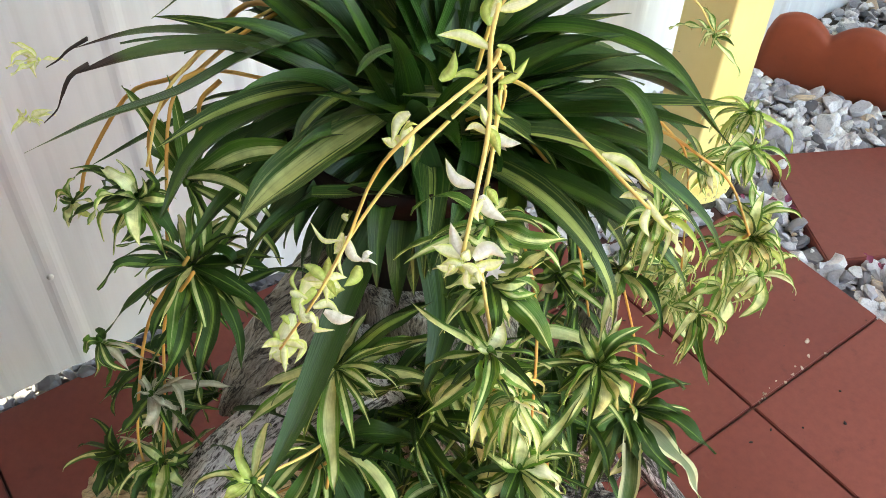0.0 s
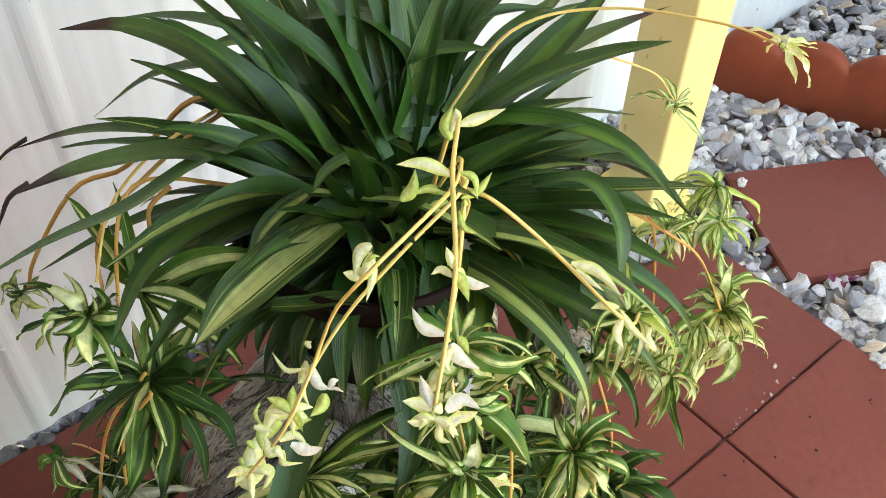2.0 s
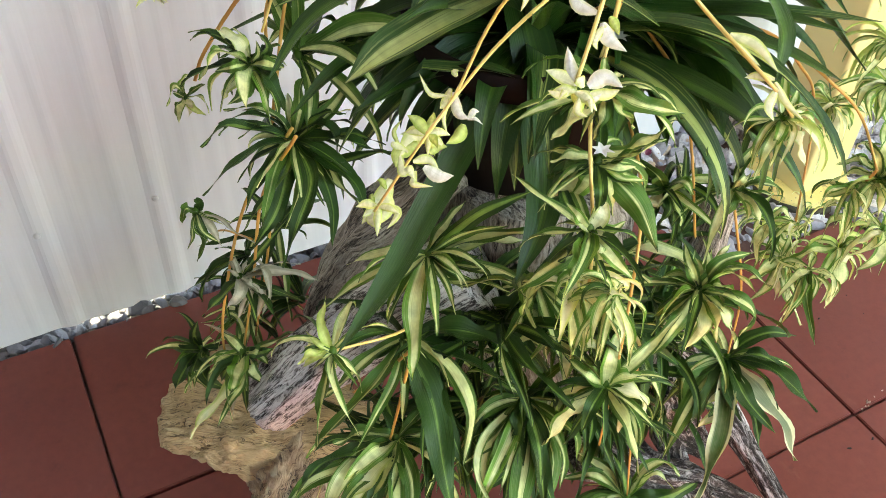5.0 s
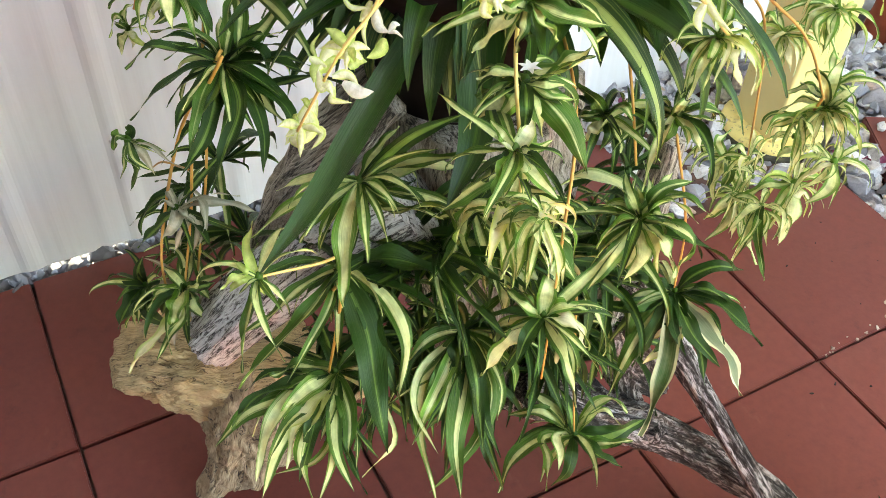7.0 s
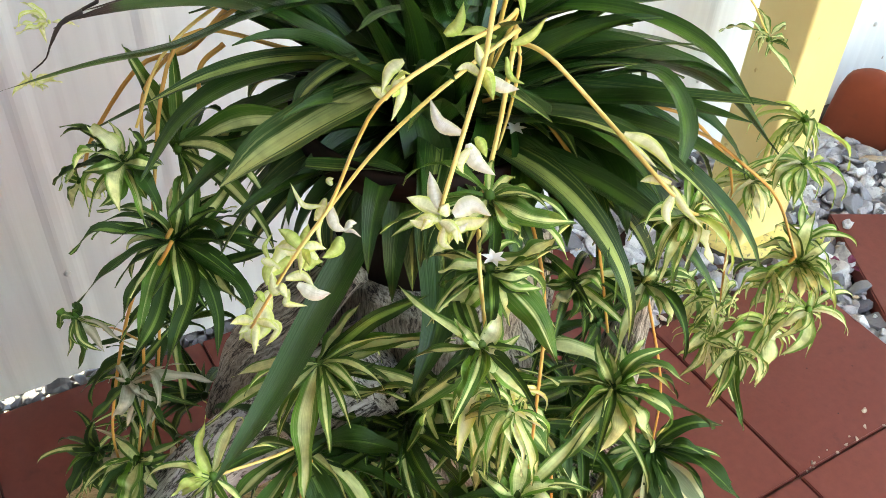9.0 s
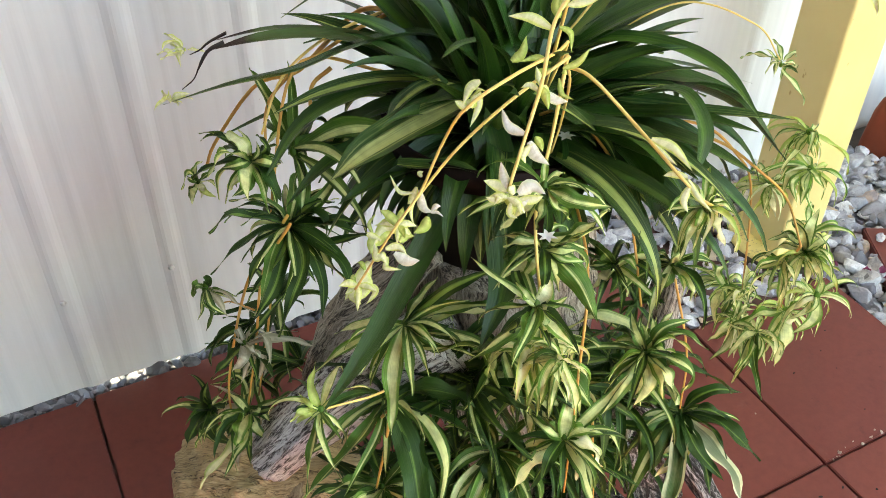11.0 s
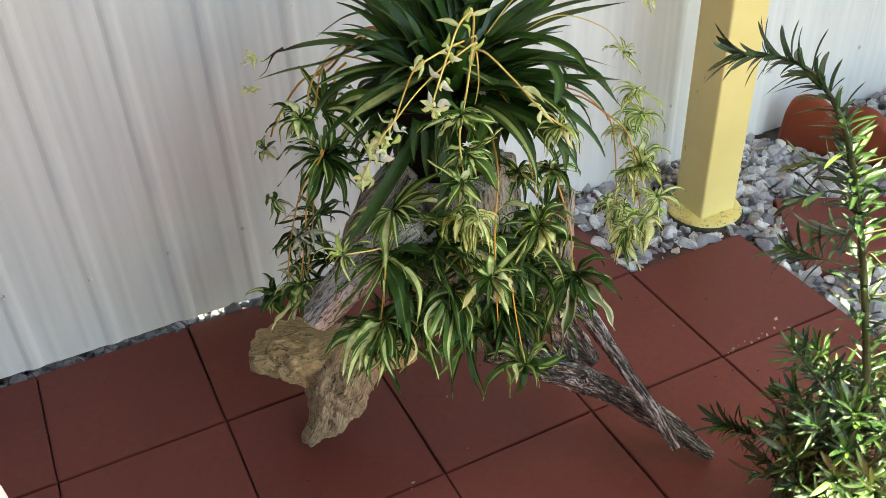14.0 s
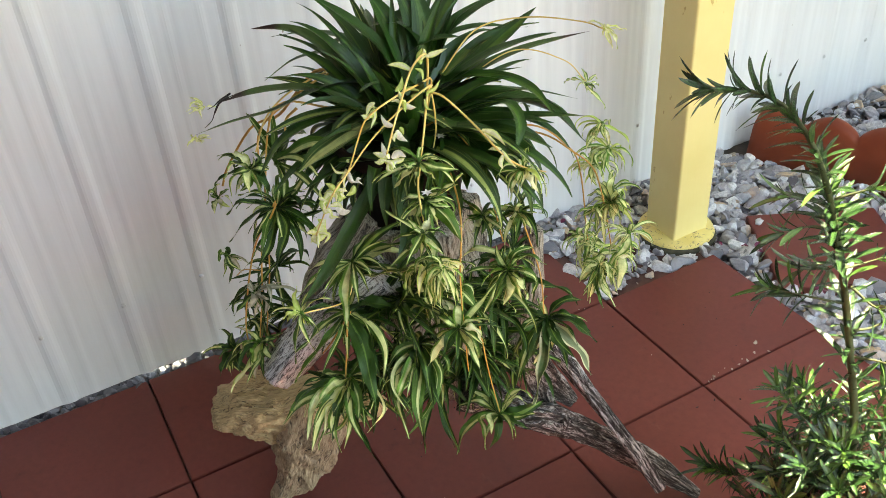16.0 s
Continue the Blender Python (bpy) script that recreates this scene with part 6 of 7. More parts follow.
plantlet((-0.335, 0.075, 0.893), 0.050, 10, BABY_PALE, 31, 0.5, 1.7, 0.18)
plantlet((-0.985, 0.461, 0.813), 0.032, 6, BUD, 40, 0.3, 1.6, 0.25)
plantlet((-0.951, 0.482, 0.865), 0.037, 8, BUD, 41, 0.5, 1.6, 0.2)
plantlet((-0.402, -0.054, 1.063), 0.043, 8, BUD, 42, 0.2, 0.9, 0.16)


plantlet((-0.76, -0.065, 0.735), 0.10, 18, BABY_PALE, 217, 0.5, 1.6, 0.13, 1.2)

plantlet((-1.0, 0.19, 0.47), 0.11, 6, DRY_LEAF, 230, 0.2, 1.9, 0.11, 0.9, "plantlet with dry beige leaves")
plantlet((-0.98, 0.22, 0.42), 0.10, 6, DRY_LEAF, 231, 0.1, 2.0, 0.11, 0.9, "plantlet with dry beige leaves")



def flower(at, turn):
    """A small white star flower with six petals."""
    for k in range(6):
        bm = bmesh.new()
        grown_leaf(bm, Vector(at) - CROWN, turn + k * math.pi / 3, 0.35, 0.011, 0.0055, 0.5, 0.0, 0.3, 0.0, 0.0, 5, 0.5)
        part("petal", bm, PETAL, plant, "small white flower petal")


flower((-0.746, -0.054, 0.872), 0.2)
flower((-0.66, 0.05, 0.90), 0.6)
rk = random.Random(77)
strand = spline([(-0.42, -0.05, 0.79), (-0.40, -0.07, 0.73), (-0.375, -0.06, 0.67), (-0.375, -0.03, 0.60), (-0.37, -0.02, 0.55)], 12)
for k in range(1, 12, 2):
    plantlet(strand[k] + Vector((rk.uniform(-0.02, 0.045), rk.uniform(-0.035, 0.035), rk.uniform(-0.02, 0.02))), rk.uniform(0.045, 0.065), 8, BABY_PALE, 300 + k, 0.4, 1.7, 0.14, 1.2)
# Inner plantlets, all dark: shade between the front leaves put into their colour
rp = random.Random(31)
for k in range(30):
    x = -0.87 + 0.35 * (k % 7) / 6 + rp.uniform(-0.03, 0.03)
    z = (0.40, 0.49, 0.60)[k % 3] + rp.uniform(-0.04, 0.04)
    y = -0.075 + 1.3 * (x + 0.66) ** 2 + rp.uniform(0.0, 0.05) + 0.045
    plantlet((x, y, z), rp.uniform(0.13, 0.18), 15, BABY_DARK, 100 + k, 0.4, 1.8, 0.075)


def bract(points, width, material):
    """A pale pointed flower bract or young leaf on a runner."""
    bm = bmesh.new()
    pts = [Vector(q) - CROWN for q in points]
    way = pts[-1] - pts[0]
    strap_blade(bm, pts, width * 0.98, rnd.uniform(0.3, 0.7), rnd.uniform(-0.4, 0.4), 0.03, 10, rnd.uniform(0, 6), 0.35, way.cross(Vector((0.55, 0.6, -0.58))))
    part("bract", bm, material, plant)


bract([(-0.734, -0.014, 1.069), (-0.747, 0.002, 1.076), (-0.762, 0.014, 1.075)], 0.0101, BUD)
bract([(-0.729, -0.016, 1.071), (-0.723, -0.025, 1.068), (-0.726, -0.033, 1.055)], 0.0059, BUD_GREEN)
bract([(-0.694, 0.035, 1.049), (-0.693, 0.042, 1.060), (-0.685, 0.044, 1.071)], 0.0111, BUD_GREEN)
bract([(-0.685, 0.035, 1.060), (-0.672, 0.027, 1.065), (-0.655, 0.017, 1.072)], 0.0102, BUD)
bract([(-0.692, 0.037, 1.055), (-0.685, 0.039, 1.065), (-0.684, 0.042, 1.071)], 0.0083, BUD)
bract([(-0.746, 0.030, 1.020), (-0.737, 0.029, 1.027), (-0.729, 0.034, 1.040)], 0.0109, BUD_GREEN)
bract([(-0.709, 0.019, 1.014), (-0.719, 0.030, 1.017), (-0.732, 0.036, 1.013)], 0.0074, BUD_GREEN)
bract([(-0.711, 0.016, 1.010), (-0.721, 0.021, 1.006), (-0.718, 0.016, 1.003)], 0.0074, BUD_GREEN)
bract([(-0.702, 0.010, 1.011), (-0.689, 0.004, 1.018), (-0.677, 0.004, 1.030)], 0.0074, BUD_GREEN)
bract([(-0.704, 0.008, 1.008), (-0.702, 0.006, 1.011), (-0.700, 0.004, 1.007)], 0.0055, BUD_GREEN)
bract([(-0.707, 0.007, 1.004), (-0.709, -0.002, 0.993), (-0.702, -0.012, 0.990)], 0.0055, BUD_GREEN)
bract([(-0.788, -0.080, 1.057), (-0.792, -0.072, 1.060), (-0.799, -0.070, 1.058)], 0.0058, BUD)
bract([(-0.786, -0.081, 1.057), (-0.780, -0.091, 1.053), (-0.772, -0.098, 1.053)], 0.0085, BUD_WHITE)
bract([(-0.786, -0.077, 1.061), (-0.785, -0.072, 1.067), (-0.784, -0.067, 1.072)], 0.0062, BUD)
bract([(-0.795, 0.001, 1.027), (-0.805, 0.003, 1.022), (-0.814, -0.003, 1.009)], 0.0102, BUD)
bract([(-0.798, -0.001, 1.022), (-0.803, -0.010, 1.009), (-0.814, -0.017, 0.995)], 0.0076, BUD)
bract([(-0.811, -0.007, 1.006), (-0.815, -0.001, 1.010), (-0.819, 0.003, 1.012)], 0.0076, BUD)
bract([(-0.803, -0.003, 1.017), (-0.798, -0.005, 1.022), (-0.793, -0.007, 1.020)], 0.0034, BUD_GREEN)
bract([(-0.812, -0.100, 1.036), (-0.821, -0.089, 1.039), (-0.821, -0.078, 1.050)], 0.0091, BUD_WHITE)
bract([(-0.811, -0.106, 1.032), (-0.811, -0.114, 1.025), (-0.804, -0.126, 1.020)], 0.0106, BUD_WHITE)
bract([(-0.806, -0.106, 1.035), (-0.805, -0.111, 1.032), (-0.805, -0.117, 1.027)], 0.0068, BUD_GREEN)
bract([(-0.810, -0.108, 1.031), (-0.818, -0.110, 1.024), (-0.819, -0.115, 1.019)], 0.0060, BUD)
bract([(-0.840, -0.126, 1.005), (-0.840, -0.116, 1.013), (-0.837, -0.107, 1.022)], 0.0097, BUD_WHITE)
bract([(-0.839, -0.126, 1.005), (-0.846, -0.116, 1.008), (-0.853, -0.109, 1.010)], 0.0097, BUD)
bract([(-0.842, -0.127, 1.003), (-0.851, -0.123, 1.000), (-0.856, -0.118, 1.001)], 0.0067, BUD)
bract([(-0.834, -0.130, 1.005), (-0.824, -0.133, 1.010), (-0.817, -0.143, 1.007)], 0.0120, BUD_WHITE)
bract([(-0.835, -0.134, 1.002), (-0.826, -0.140, 1.003), (-0.819, -0.143, 1.006)], 0.0082, BUD)
bract([(-0.840, -0.131, 1.001), (-0.845, -0.137, 0.994), (-0.841, -0.143, 0.992)], 0.0060, BUD)
bract([(-0.838, -0.135, 1.000), (-0.838, -0.139, 1.001), (-0.838, -0.143, 0.994)], 0.0060, BUD)
bract([(-0.846, -0.125, 1.002), (-0.849, -0.126, 1.003), (-0.853, -0.126, 0.997)], 0.0052, BUD)
bract([(-0.837, -0.129, 1.004), (-0.839, -0.126, 1.010), (-0.840, -0.122, 1.007)], 0.0082, BUD)
bract([(-0.838, -0.131, 1.002), (-0.834, -0.137, 1.000), (-0.829, -0.138, 1.003)], 0.0060, BUD_WHITE)
bract([(-0.854, 0.014, 0.916), (-0.866, 0.021, 0.917), (-0.869, 0.035, 0.929)], 0.0046, BUD)
bract([(-0.853, 0.012, 0.915), (-0.862, 0.005, 0.904), (-0.864, -0.006, 0.894)], 0.0041, BUD)
bract([(-0.849, 0.014, 0.918), (-0.851, 0.002, 0.907), (-0.845, -0.006, 0.904)], 0.0092, BUD_WHITE)
bract([(-0.846, -0.005, 0.904), (-0.841, -0.006, 0.910), (-0.836, -0.006, 0.908)], 0.0060, BUD_WHITE)
bract([(-0.846, -0.005, 0.903), (-0.842, -0.010, 0.906), (-0.837, -0.014, 0.901)], 0.0032, BUD_WHITE)
bract([(-0.843, 0.020, 0.927), (-0.844, 0.024, 0.930), (-0.840, 0.022, 0.931)], 0.0055, BUD)
bract([(-0.850, 0.017, 0.920), (-0.858, 0.011, 0.912), (-0.863, 0.010, 0.909)], 0.0083, BUD)
bract([(-0.849, -0.004, 0.899), (-0.855, -0.008, 0.892), (-0.866, -0.008, 0.888)], 0.0111, BUD_GREEN)
bract([(-0.869, -0.008, 0.886), (-0.876, 0.001, 0.891), (-0.884, 0.005, 0.891)], 0.0102, BUD)
bract([(-0.880, -0.007, 0.882), (-0.873, -0.006, 0.886), (-0.866, -0.010, 0.886)], 0.0092, BUD_GREEN)
bract([(-0.888, -0.012, 0.875), (-0.880, -0.023, 0.870), (-0.869, -0.028, 0.871)], 0.0120, BUD_WHITE)
bract([(-0.895, -0.011, 0.873), (-0.901, -0.018, 0.866), (-0.887, -0.026, 0.865)], 0.0078, BUD)
bract([(-0.872, -0.001, 0.891), (-0.886, 0.008, 0.892), (-0.903, 0.001, 0.880)], 0.0166, BUD)
bract([(-0.886, 0.002, 0.888), (-0.901, 0.004, 0.883), (-0.908, -0.003, 0.875)], 0.0139, BUD_GREEN)
bract([(-0.901, -0.011, 0.871), (-0.904, -0.006, 0.874), (-0.901, 0.004, 0.883)], 0.0102, BUD)
bract([(-0.900, 0.008, 0.887), (-0.900, 0.017, 0.894), (-0.891, 0.020, 0.901)], 0.0042, BUD_GREEN)
bract([(-0.894, -0.006, 0.878), (-0.883, -0.010, 0.879), (-0.878, -0.019, 0.874)], 0.0083, BUD)
bract([(-0.895, 0.001, 0.883), (-0.903, 0.009, 0.887), (-0.904, 0.012, 0.889)], 0.0074, BUD)
bract([(-0.903, -0.007, 0.874), (-0.900, -0.011, 0.875), (-0.898, -0.016, 0.869)], 0.0092, BUD)
bract([(-0.893, 0.038, 0.828), (-0.909, 0.028, 0.816), (-0.926, 0.025, 0.808)], 0.0170, BUD)
bract([(-0.901, 0.034, 0.823), (-0.906, 0.021, 0.812), (-0.919, 0.015, 0.803)], 0.0140, BUD)
bract([(-0.908, 0.027, 0.815), (-0.921, 0.021, 0.807), (-0.915, 0.011, 0.801)], 0.0120, BUD)
bract([(-0.903, 0.022, 0.813), (-0.899, 0.015, 0.809), (-0.911, 0.009, 0.801)], 0.0090, BUD)
bract([(-0.914, 0.028, 0.814), (-0.914, 0.034, 0.819), (-0.911, 0.035, 0.821)], 0.0060, BUD_GREEN)
bract([(-0.900, 0.033, 0.823), (-0.902, 0.038, 0.829), (-0.904, 0.042, 0.828)], 0.0060, BUD_GREEN)
bract([(-0.642, -0.059, 0.957), (-0.630, -0.077, 0.954), (-0.624, -0.101, 0.941)], 0.0107, BUD)
bract([(-0.641, -0.064, 0.953), (-0.637, -0.076, 0.947), (-0.632, -0.089, 0.942)], 0.0060, BUD)
bract([(-0.637, -0.111, 0.942), (-0.636, -0.125, 0.933), (-0.632, -0.145, 0.925)], 0.0070, BUD)
bract([(-0.637, -0.115, 0.939), (-0.646, -0.120, 0.928), (-0.647, -0.129, 0.920)], 0.0085, BUD)
bract([(-0.636, -0.109, 0.943), (-0.645, -0.099, 0.943), (-0.652, -0.094, 0.940)], 0.0076, BUD)

# small sheathing bracts crowded along the hanging flower spikes
for spot, n_small in (((-0.842, -0.128, 1.002), 5), ((-0.878, 0.0, 0.895), 8), ((-0.912, 0.024, 0.815), 6), ((-0.786, -0.078, 1.06), 2), ((-0.81, -0.01, 1.01), 3)):
    for k in range(n_small):
        a, up = rnd.uniform(0, 6.28), rnd.uniform(-1.2, 0.7)
        way = Vector((math.cos(a) * math.cos(up), math.sin(a) * math.cos(up), math.sin(up))) * rnd.uniform(0.014, 0.026)
        at = Vector(spot)
        bract([at, at + way * 0.5 + Vector((0, 0, 0.003)), at + way], rnd.uniform(0.006, 0.010), rnd.choice((BUD, BUD_GREEN)))

def runner(points, radius=0.0022, material=RUNNER):
    bm = bmesh.new()
    tube(bm, [Vector(q) - CROWN for q in points], [radius * 1.5, radius * 1.3, radius * 1.0], 8, 26)
    return part("runner", bm, material, plant)


runner([(-0.66, 0.10, 0.92), (-0.665, 0.07, 1.02), (-0.684, 0.038, 1.063), (-0.734, -0.014, 1.072), (-0.784, -0.077, 1.063), (-0.813, -0.104, 1.04), (-0.84, -0.125, 1.006)], 0.0014, RUNNER_PALE)
runner([(-0.66, 0.09, 0.94), (-0.67, 0.05, 1.01), (-0.71, 0.01, 1.03), (-0.765, -0.008, 1.03), (-0.816, -0.012, 1.012), (-0.828, 0.008, 0.967), (-0.851, 0.008, 0.919), (-0.89, -0.012, 0.90), (-0.917, 0.02, 0.815)], 0.0012, RUNNER_PALE)
runner([(-0.675, 0.04, 1.0), (-0.70, 0.012, 1.018), (-0.76, 0.01, 0.99), (-0.808, 0.014, 0.953), (-0.848, 0.01, 0.918), (-0.885, -0.01, 0.905)], 0.0012, RUNNER_PALE)
runner([(-0.67, 0.05, 1.0), (-0.695, 0.015, 1.012), (-0.72, -0.01, 0.96), (-0.741, -0.026, 0.905), (-0.763, -0.059, 0.883), (-0.768, -0.09, 0.80), (-0.752, -0.078, 0.68)], 0.0014, RUNNER_PALE)
runner([(-0.68, 0.04, 1.0), (-0.685, 0.02, 0.99), (-0.668, 0.05, 0.92), (-0.675, 0.055, 0.873)], 0.0012, RUNNER_PALE)
runner([(-0.685, 0.03, 1.0), (-0.675, 0.0, 1.0), (-0.65, -0.045, 0.965), (-0.638, -0.115, 0.937), (-0.59, -0.10, 0.89), (-0.514, -0.052, 0.83)], 0.0013, RUNNER_PALE)
runner([(-0.66, 0.10, 0.90), (-0.644, 0.069, 0.921), (-0.628, 0.04, 0.897), (-0.616, 0.0, 0.861), (-0.609, -0.025, 0.799), (-0.603, -0.05, 0.716)], 0.0013)
runner([(-0.742, 0.280, 0.960), (-0.766, 0.341, 0.940), (-0.801, 0.376, 0.887), (-0.831, 0.410, 0.838), (-0.879, 0.437, 0.817), (-0.940, 0.447, 0.742), (-0.959, 0.447, 0.704)], 0.0022)
runner([(-0.752, 0.284, 0.959), (-0.800, 0.289, 0.942), (-0.852, 0.287, 0.919), (-0.886, 0.283, 0.905), (-0.914, 0.269, 0.883), (-0.930, 0.236, 0.849)], 0.0016)
runner([(-0.755, 0.288, 0.961), (-0.808, 0.293, 0.947), (-0.853, 0.290, 0.931), (-0.894, 0.276, 0.908), (-0.930, 0.243, 0.870)], 0.0013, RUNNER_PALE)
runner([(-0.835, 0.265, 0.918), (-0.858, 0.268, 0.900), (-0.868, 0.255, 0.872)], 0.0018)
runner([(-0.57, 0.10, 0.85), (-0.48, 0.03, 0.86), (-0.43, -0.02, 0.825), (-0.405, -0.045, 0.794), (-0.418, -0.09, 0.765)], 0.0013)
runner([(-0.56, 0.12, 0.85), (-0.46, 0.07, 0.85), (-0.40, 0.05, 0.80), (-0.38, 0.03, 0.75), (-0.378, 0.0, 0.60)], 0.0013)
runner([(-0.418, -0.09, 0.765), (-0.385, -0.06, 0.70), (-0.36, -0.05, 0.61)], 0.0011)
runner([(-0.65, 0.06, 0.86), (-0.68, -0.04, 0.80), (-0.72, -0.10, 0.70), (-0.715, -0.10, 0.5)], 0.0012)
runner([(-0.78, 0.22, 0.92), (-0.87, 0.27, 0.93), (-0.93, 0.22, 0.82), (-0.957, 0.21, 0.65), (-0.99, 0.21, 0.5)], 0.0014)
runner([(-0.94, 0.14, 0.82), (-0.965, 0.19, 0.72), (-0.985, 0.20, 0.6), (-1.01, 0.195, 0.5)], 0.0013)
runner([(-0.93, 0.18, 0.80), (-0.975, 0.23, 0.68), (-1.023, 0.205, 0.56), (-1.03, 0.21, 0.47)], 0.0013)
runner([(-0.975, 0.22, 0.64), (-0.99, 0.28, 0.61), (-0.998, 0.325, 0.57)], 0.0009)
runner([(-0.60, 0.15, 0.96), (-0.53, 0.14, 1.03), (-0.457, 0.09, 1.05), (-0.41, 0.0, 1.06), (-0.402, -0.05, 1.062)], 0.0011, RUNNER_PALE)
runner([(-0.58, 0.18, 0.90), (-0.46, 0.14, 0.97), (-0.38, 0.09, 0.95), (-0.337, 0.077, 0.90)], 0.0009, RUNNER_PALE)
runner([(-0.86, 0.03, 0.72), (-0.89, 0.0, 0.68), (-0.975, -0.01, 0.695)], 0.0012, RUNNER_PALE)
runner([(-0.895, -0.01, 0.66), (-0.905, -0.005, 0.58), (-0.915, 0.0, 0.51)], 0.0013)
runner([(-0.89, -0.01, 0.66), (-0.915, 0.03, 0.58), (-0.93, 0.06, 0.53)], 0.0013)
runner([(-0.56, -0.05, 0.74), (-0.545, -0.08, 0.64), (-0.543, -0.09, 0.55)], 0.0010)
runner([(-0.69, -0.10, 0.62), (-0.68, -0.11, 0.5), (-0.657, -0.108, 0.37)], 0.0010)

# ---- shrub ----
def needle_mesh(name, material, length, width):
    bm = bmesh.new()
    strap_blade(bm, [(0, 0, 0), (0.0, length * 0.5, length * 0.03), (0, length, -length * 0.05)], width, 0.3, 0.2, 0.0, 7, 0, 0.45, (1, 0, 0), 5.0)
    me = bpy.data.meshes.new(name)
    for f in bm.faces:
        f.smooth = True
    bm.to_mesh(me)
    bm.free()
    me.materials.append(material)
    return me


shrub = tagged(empty("shrub", (-0.17, -0.50, -0.01)), "young plum pine shrub with narrow glossy green leaves", "shrub")
SHRUB_AT = Vector((-0.17, -0.50, -0.01))
NEEDLES = [needle_mesh("needle", m, ln, w) for m, ln, w in ((SHRUB_LEAF, 0.054, 0.0092), (SHRUB_LEAF, 0.070, 0.0098), (SHRUB_YOUNG, 0.050, 0.0090), (SHRUB_YOUNG, 0.066, 0.0096))]
rs = random.Random(11)


def twig(points, radius, spacing, start, young, spread=1.05, size=1.0):
    """A stem with leaves set spirally along it, opening into a tuft at its end."""
    bm = bmesh.new()
    pts = [Vector(q) - SHRUB_AT for q in points]
    tube(bm, pts, [radius, radius * 0.62, radius * 0.2], 8, 24, rough=0.1)
    st = part("stem", bm, BARK, shrub)
    fine = spline(pts, 240)
    way_along = [0.0, *itertools.accumulate((b - a).length for a, b in zip(fine, fine[1:]))]
    total = way_along[-1]
    line = [fine[min(239, next(i for i, w in enumerate(way_along) if w >= total * k / 59 - 1e-9))] for k in range(60)]
    count = int(total * (1 - start) / spacing)
    for k in range(count + 7):
        s = min(1.0, start + (1 - start) * k / max(1, count))
        i = min(int(s * 58), 58)
        c = line[i].lerp(line[i + 1], s * 58 - i if s < 1 else 1.0)
        tan = (line[min(i + 2, 59)] - line[max(i - 1, 0)]).normalized()
        a = tan.orthogonal().normalized()
        a = Matrix.Rotation(k * 2.39996 + rs.uniform(-0.3, 0.3), 3, tan) @ a
        open_ = spread * rs.uniform(0.75, 1.15) * (0.55 if k > count else 1.0)
        way = (tan * math.cos(open_) + a * math.sin(open_)).normalized()
        x = way.cross(tan)
        x = x.normalized() if x.length > 1e-3 else way.orthogonal().normalized()
        z = x.cross(way)
        sc = size * rs.uniform(0.55, 1.2)
        m = Matrix((x * sc, way * sc, z * sc)).transposed().to_4x4()
        m.translation = c
        ob = new("leaf", NEEDLES[(2 if rs.random() < (young * 0.65 if s > 0.75 else young * 0.2) else 0) + rs.randrange(2)])
        ob.parent = st
        ob.matrix_basis = m
    return st


twig([(-0.15, -0.53, -0.01), (-0.175, -0.53, 0.25), (-0.187, -0.526, 0.417), (-0.195, -0.488, 0.567), (-0.211, -0.461, 0.690), (-0.231, -0.443, 0.789), (-0.275, -0.430, 0.913), (-0.292, -0.401, 0.979), (-0.311, -0.364, 1.022), (-0.331, -0.337, 1.038), (-0.356, -0.310, 1.043), (-0.380, -0.286, 1.041)], 0.0085, 0.0072, 0.34, 0.15, 1.2, 1.1)
twig([(-0.222, -0.450, 0.745), (-0.275, -0.430, 0.913), (-0.292, -0.401, 0.979), (-0.331, -0.337, 1.038), (-0.376, -0.290, 1.041)], 0.002, 0.0042, 0.0, 0.1, 1.05, 0.95)
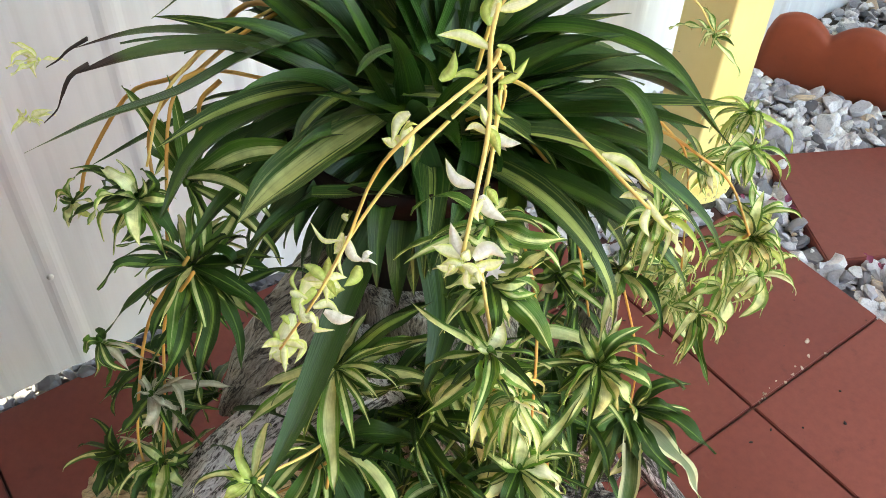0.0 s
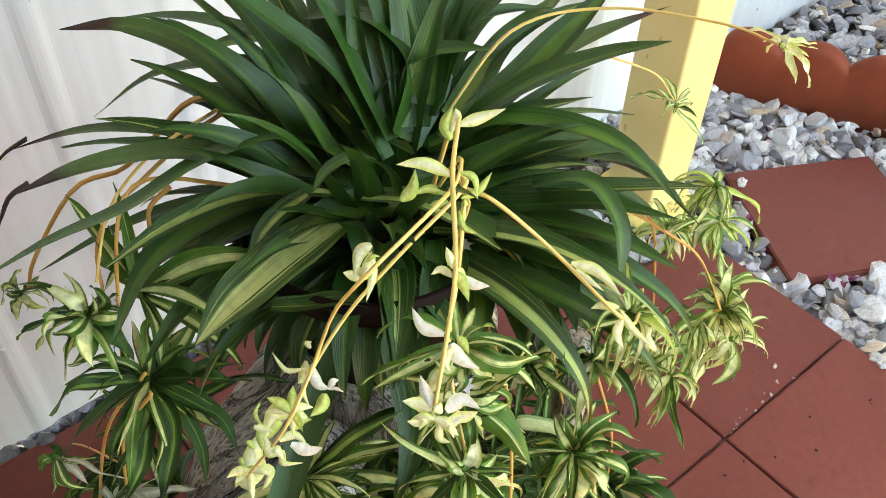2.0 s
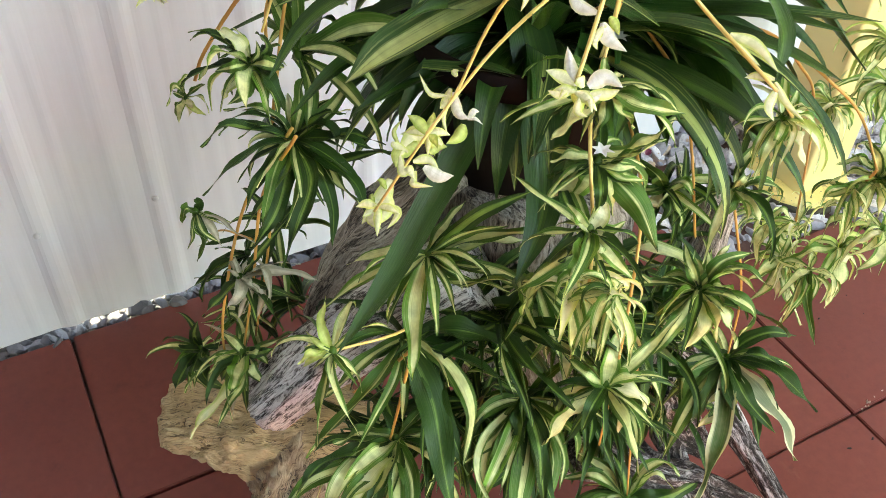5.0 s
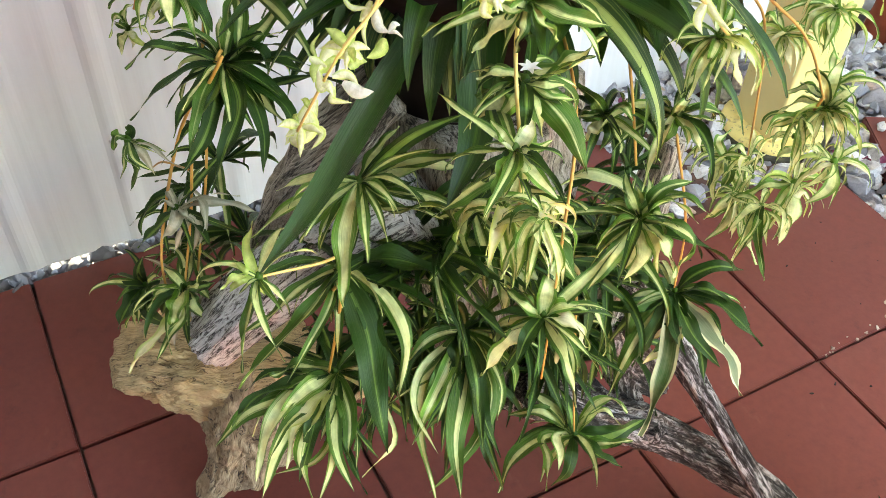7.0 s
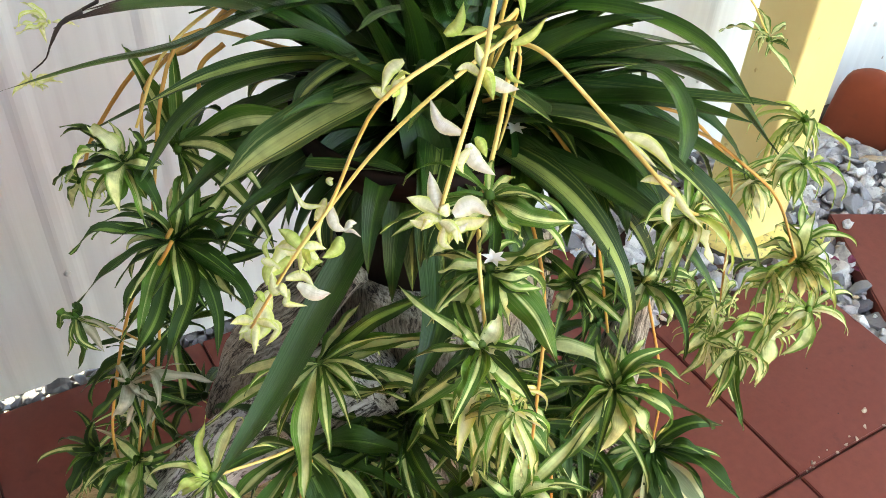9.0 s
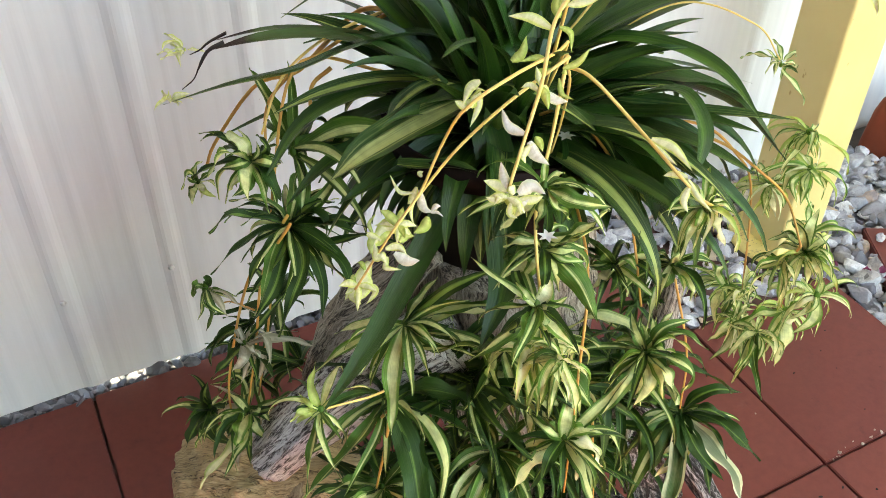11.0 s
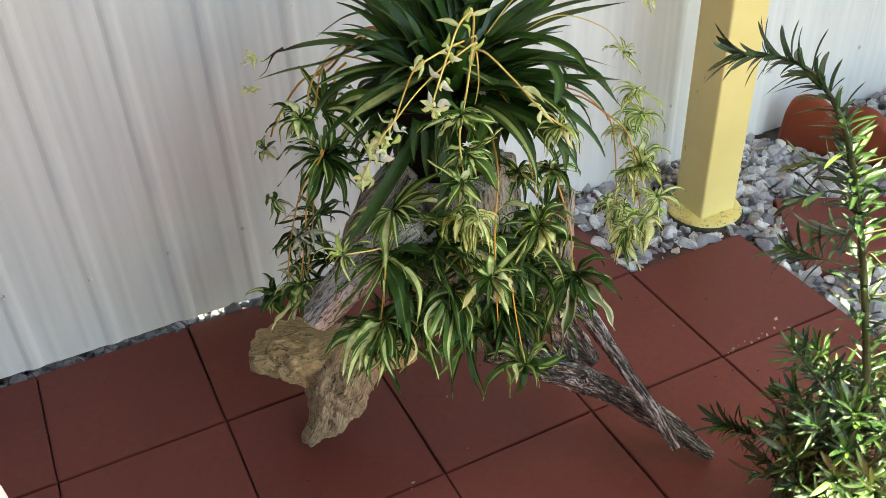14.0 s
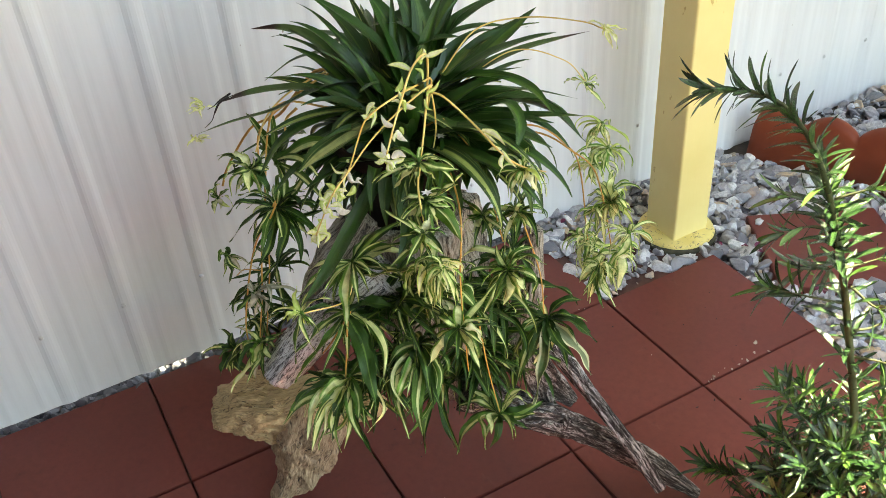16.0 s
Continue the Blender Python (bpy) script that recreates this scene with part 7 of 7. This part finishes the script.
# side shoots, each from the stem to its tuft
for path in (
    ((-0.239, -0.441, 0.816), (-0.276, -0.423, 0.835), (-0.311, -0.401, 0.823)),
    ((-0.206, -0.467, 0.678), (-0.261, -0.431, 0.695), (-0.312, -0.401, 0.714)),
    ((-0.221, -0.451, 0.747), (-0.190, -0.468, 0.757), (-0.152, -0.496, 0.780)),
    ((-0.259, -0.438, 0.886), (-0.243, -0.461, 0.904), (-0.226, -0.485, 0.920)),
    ((-0.196, -0.481, 0.627), (-0.162, -0.494, 0.630), (-0.127, -0.509, 0.662)),
    ((-0.208, -0.464, 0.714), (-0.202, -0.501, 0.700), (-0.200, -0.533, 0.703)),
    ((-0.252, -0.438, 0.860), (-0.256, -0.407, 0.861), (-0.269, -0.366, 0.856)),
    ((-0.225, -0.449, 0.782), (-0.212, -0.424, 0.727), (-0.220, -0.381, 0.703)),
    ((-0.192, -0.490, 0.573), (-0.175, -0.527, 0.583), (-0.162, -0.560, 0.582)),
    ((-0.184, -0.522, 0.335), (-0.258, -0.473, 0.447), (-0.301, -0.445, 0.516)),
    ((-0.184, -0.522, 0.335), (-0.227, -0.474, 0.453), (-0.243, -0.449, 0.494)),
    ((-0.174, -0.531, 0.264), (-0.272, -0.432, 0.251), (-0.345, -0.366, 0.265)),
    ((-0.170, -0.533, 0.239), (-0.226, -0.473, 0.313), (-0.273, -0.423, 0.360)),
    ((-0.130, -0.559, 0.162), (-0.236, -0.511, 0.234), (-0.307, -0.496, 0.296)),
    ((-0.130, -0.559, 0.162), (-0.199, -0.555, 0.255), (-0.252, -0.566, 0.349)),
    ((-0.142, -0.555, 0.218), (-0.173, -0.570, 0.339), (-0.190, -0.595, 0.408)),
    ((-0.142, -0.555, 0.218), (-0.199, -0.531, 0.353), (-0.237, -0.522, 0.413)),
    ((-0.130, -0.559, 0.162), (-0.234, -0.490, 0.200), (-0.310, -0.445, 0.190)),
    ((-0.150, -0.540, 0.200), (-0.245, -0.475, 0.270), (-0.312, -0.440, 0.315)),
    ((-0.150, -0.540, 0.220), (-0.230, -0.485, 0.330), (-0.285, -0.455, 0.410)),
    ((-0.155, -0.549, 0.284), (-0.153, -0.558, 0.396), (-0.136, -0.578, 0.439)),
):
    twig(path, 0.0026, 0.0042, 0.55, 0.75, 1.1, 0.95)
# the dense end of the lowest shoot
twig([(-0.30, -0.405, 0.255), (-0.328, -0.382, 0.262), (-0.352, -0.362, 0.275)], 0.002, 0.0020, 0.0, 0.2, 1.1, 0.8)
# the dense low growth round the stem
for k in range(64):
    az = k * 2.4
    reach = 0.06 + 0.15 * rs.random()
    z = 0.04 + 0.0046 * k
    h = Vector((math.cos(az), math.sin(az), 0))
    reach *= 0.78 if h.dot(Vector((-0.85, 0.5, 0))) > 0.3 else 1.0
    b = Vector((-0.17, -0.53, z))
    twig([b, b + h * reach * 0.6 + Vector((0, 0, 0.05)), b + h * reach + Vector((0, 0, 0.07 + 0.05 * rs.random()))], 0.0026, 0.0050, 0.40, 0.4, 1.15, 0.95)

# ---- white garden chair, only its arm and leg ----
def chair():
    c = tagged(empty("garden_chair", (-1.62, -0.62, 0.0)), "white enamelled metal garden chair with chipped scrolled arm", "chair")
    off = Vector((-1.62, -0.62, 0.0))
    bm = bmesh.new()
    tube(bm, [Vector(q) - off for q in ((-1.67, -0.775, 1.22), (-1.57, -0.635, 1.26), (-1.491, -0.521, 1.255), (-1.481, -0.506, 1.21), (-1.535, -0.555, 1.17), (-1.59, -0.59, 1.15))], [0.016, 0.017, 0.018, 0.016], 14, 36)
    part("armrest", bm, CHAIR_PAINT, c)
    bm = bmesh.new()
    tube(bm, [Vector(q) - off for q in ((-1.59, -0.59, 1.15), (-1.56, -0.595, 1.13), (-1.52, -0.625, 1.095), (-1.505, -0.655, 1.055), (-1.494, -0.70, 0.99), (-1.48, -0.76, 0.85), (-1.50, -0.80, 0.45), (-1.52, -0.80, 0.0))], [0.016, 0.017, 0.017, 0.016, 0.014], 14, 44)
    part("leg", bm, CHAIR_PAINT, c)


chair()

# ---- tiles last: each paver is an object ----
rt = random.Random(2)


def paver_mesh(size, depth=0.0):
    bm = bmesh.new()
    h, k = size / 2, (depth or size) / 2
    box(bm, -h, h, -k, k, -0.04, 0.0, 0.0022 if not depth else 0.003)
    me = bpy.data.meshes.new("paver")
    bm.to_mesh(me)
    bm.free()
    me.materials.append(TILE)
    return me


PAVER = paver_mesh(T - 0.005)
for i in range(-10, 1):
    for j in range(-5, 2):
        if i == 0 and j == 1:
            continue
        ob = new("paver", PAVER)
        ob.parent = floor
        ob.matrix_world = pose((i + 0.5) * T, (j + 0.5) * T, rt.uniform(-0.0015, 0.0015), rt.uniform(-0.25, 0.25), rt.uniform(-0.25, 0.25), rt.choice((0, 90, 180, 270)) + rt.uniform(-0.3, 0.3))
lone = new("stepping_paver", paver_mesh(0.397, 0.365))
lone.matrix_world = pose(PAVER_AT.x, PAVER_AT.y, 0.004, 0.4, 0, math.degrees(PAVER_TURN))
tagged(lone, "single red-brown concrete paver laid in white gravel", "paver")

# ---- grit, petals and chips lying about ----
def grit_spot(rng):
    k = rng.rand()
    if k < 0.45:
        return rng.normal(0.06, 0.05), rng.normal(0.008, 0.008), 0.003
    if k < 0.75:
        return rng.uniform(-0.9, 0.4), rng.choice((0.0, 0.4)) + rng.normal(0, 0.006), 0.002
    if k < 0.9:
        return rng.choice((-0.8, -0.4, 0.0)) + rng.normal(0, 0.006), rng.uniform(-0.4, 0.7), 0.002
    return rng.uniform(-1.0, 0.38), rng.uniform(-0.35, 0.38), 0.002


GRIT = simple_noise("sandy_grit", (0.30, 0.22, 0.16), (0.55, 0.45, 0.36), 120.0, 0.9)
CRUMB = simple_noise("dark_plant_crumb", (0.012, 0.009, 0.008), (0.03, 0.02, 0.016), 90.0, 0.9)
stones("grit", 36, grit_spot, 0.004, 0.011, "sandy grit swept into the paver joints", 8, GRIT)
stones("crumbs", 60, lambda g: (g.uniform(-1.1, 0.38), g.uniform(-0.5, 0.75), 0.0015), 0.003, 0.009, "dark dry plant crumbs on the pavers", 9, CRUMB)
MAROON = simple_noise("maroon_petal", (0.10, 0.006, 0.03), (0.20, 0.012, 0.06), 80.0, 0.6)


def petal(x, y, z, turn, size):
    bm = bmesh.new()
    grown_leaf(bm, (0, 0, 0), 0.0, 0.5, size, size * 0.7, 0.9, 0.4, 0.5, 0.6, 0.12, 7, 0.3)
    ob = mesh_object("fallen_petal", bm, MAROON)
    ob.matrix_world = pose(x, y, z, 0, 0, turn)
    return tagged(ob, "dried maroon petal lying in the pale gravel", "petal", "fallen petals")


for x, y, turn, size in ((0.503, 0.335, 20, 0.026), (0.488, 0.352, 140, 0.022), (0.497, 0.322, 260, 0.02), (0.497, 0.10, 60, 0.028), (0.515, 0.085, 200, 0.026), (0.53, 0.082, 320, 0.022), (0.43, 0.40, 90, 0.02), (0.108, 0.763, 10, 0.022)):
    petal(x, y, 0.016, turn, size)
bm = bmesh.new()
bmesh.ops.create_icosphere(bm, subdivisions=2, radius=0.011)
for v in bm.verts:
    v.co = Vector((v.co.x * 1.5, v.co.y, v.co.z * 0.55)) * (1 + 0.7 * noise.noise(v.co * 170))
chip = mesh_object("pebble", bm, STONE, smooth=False)
chip.matrix_world = pose(0.613, 0.434, 0.0115, 0, 0, 30)
tagged(chip, "small white marble chip at the corner of the lone paver", "pebble")
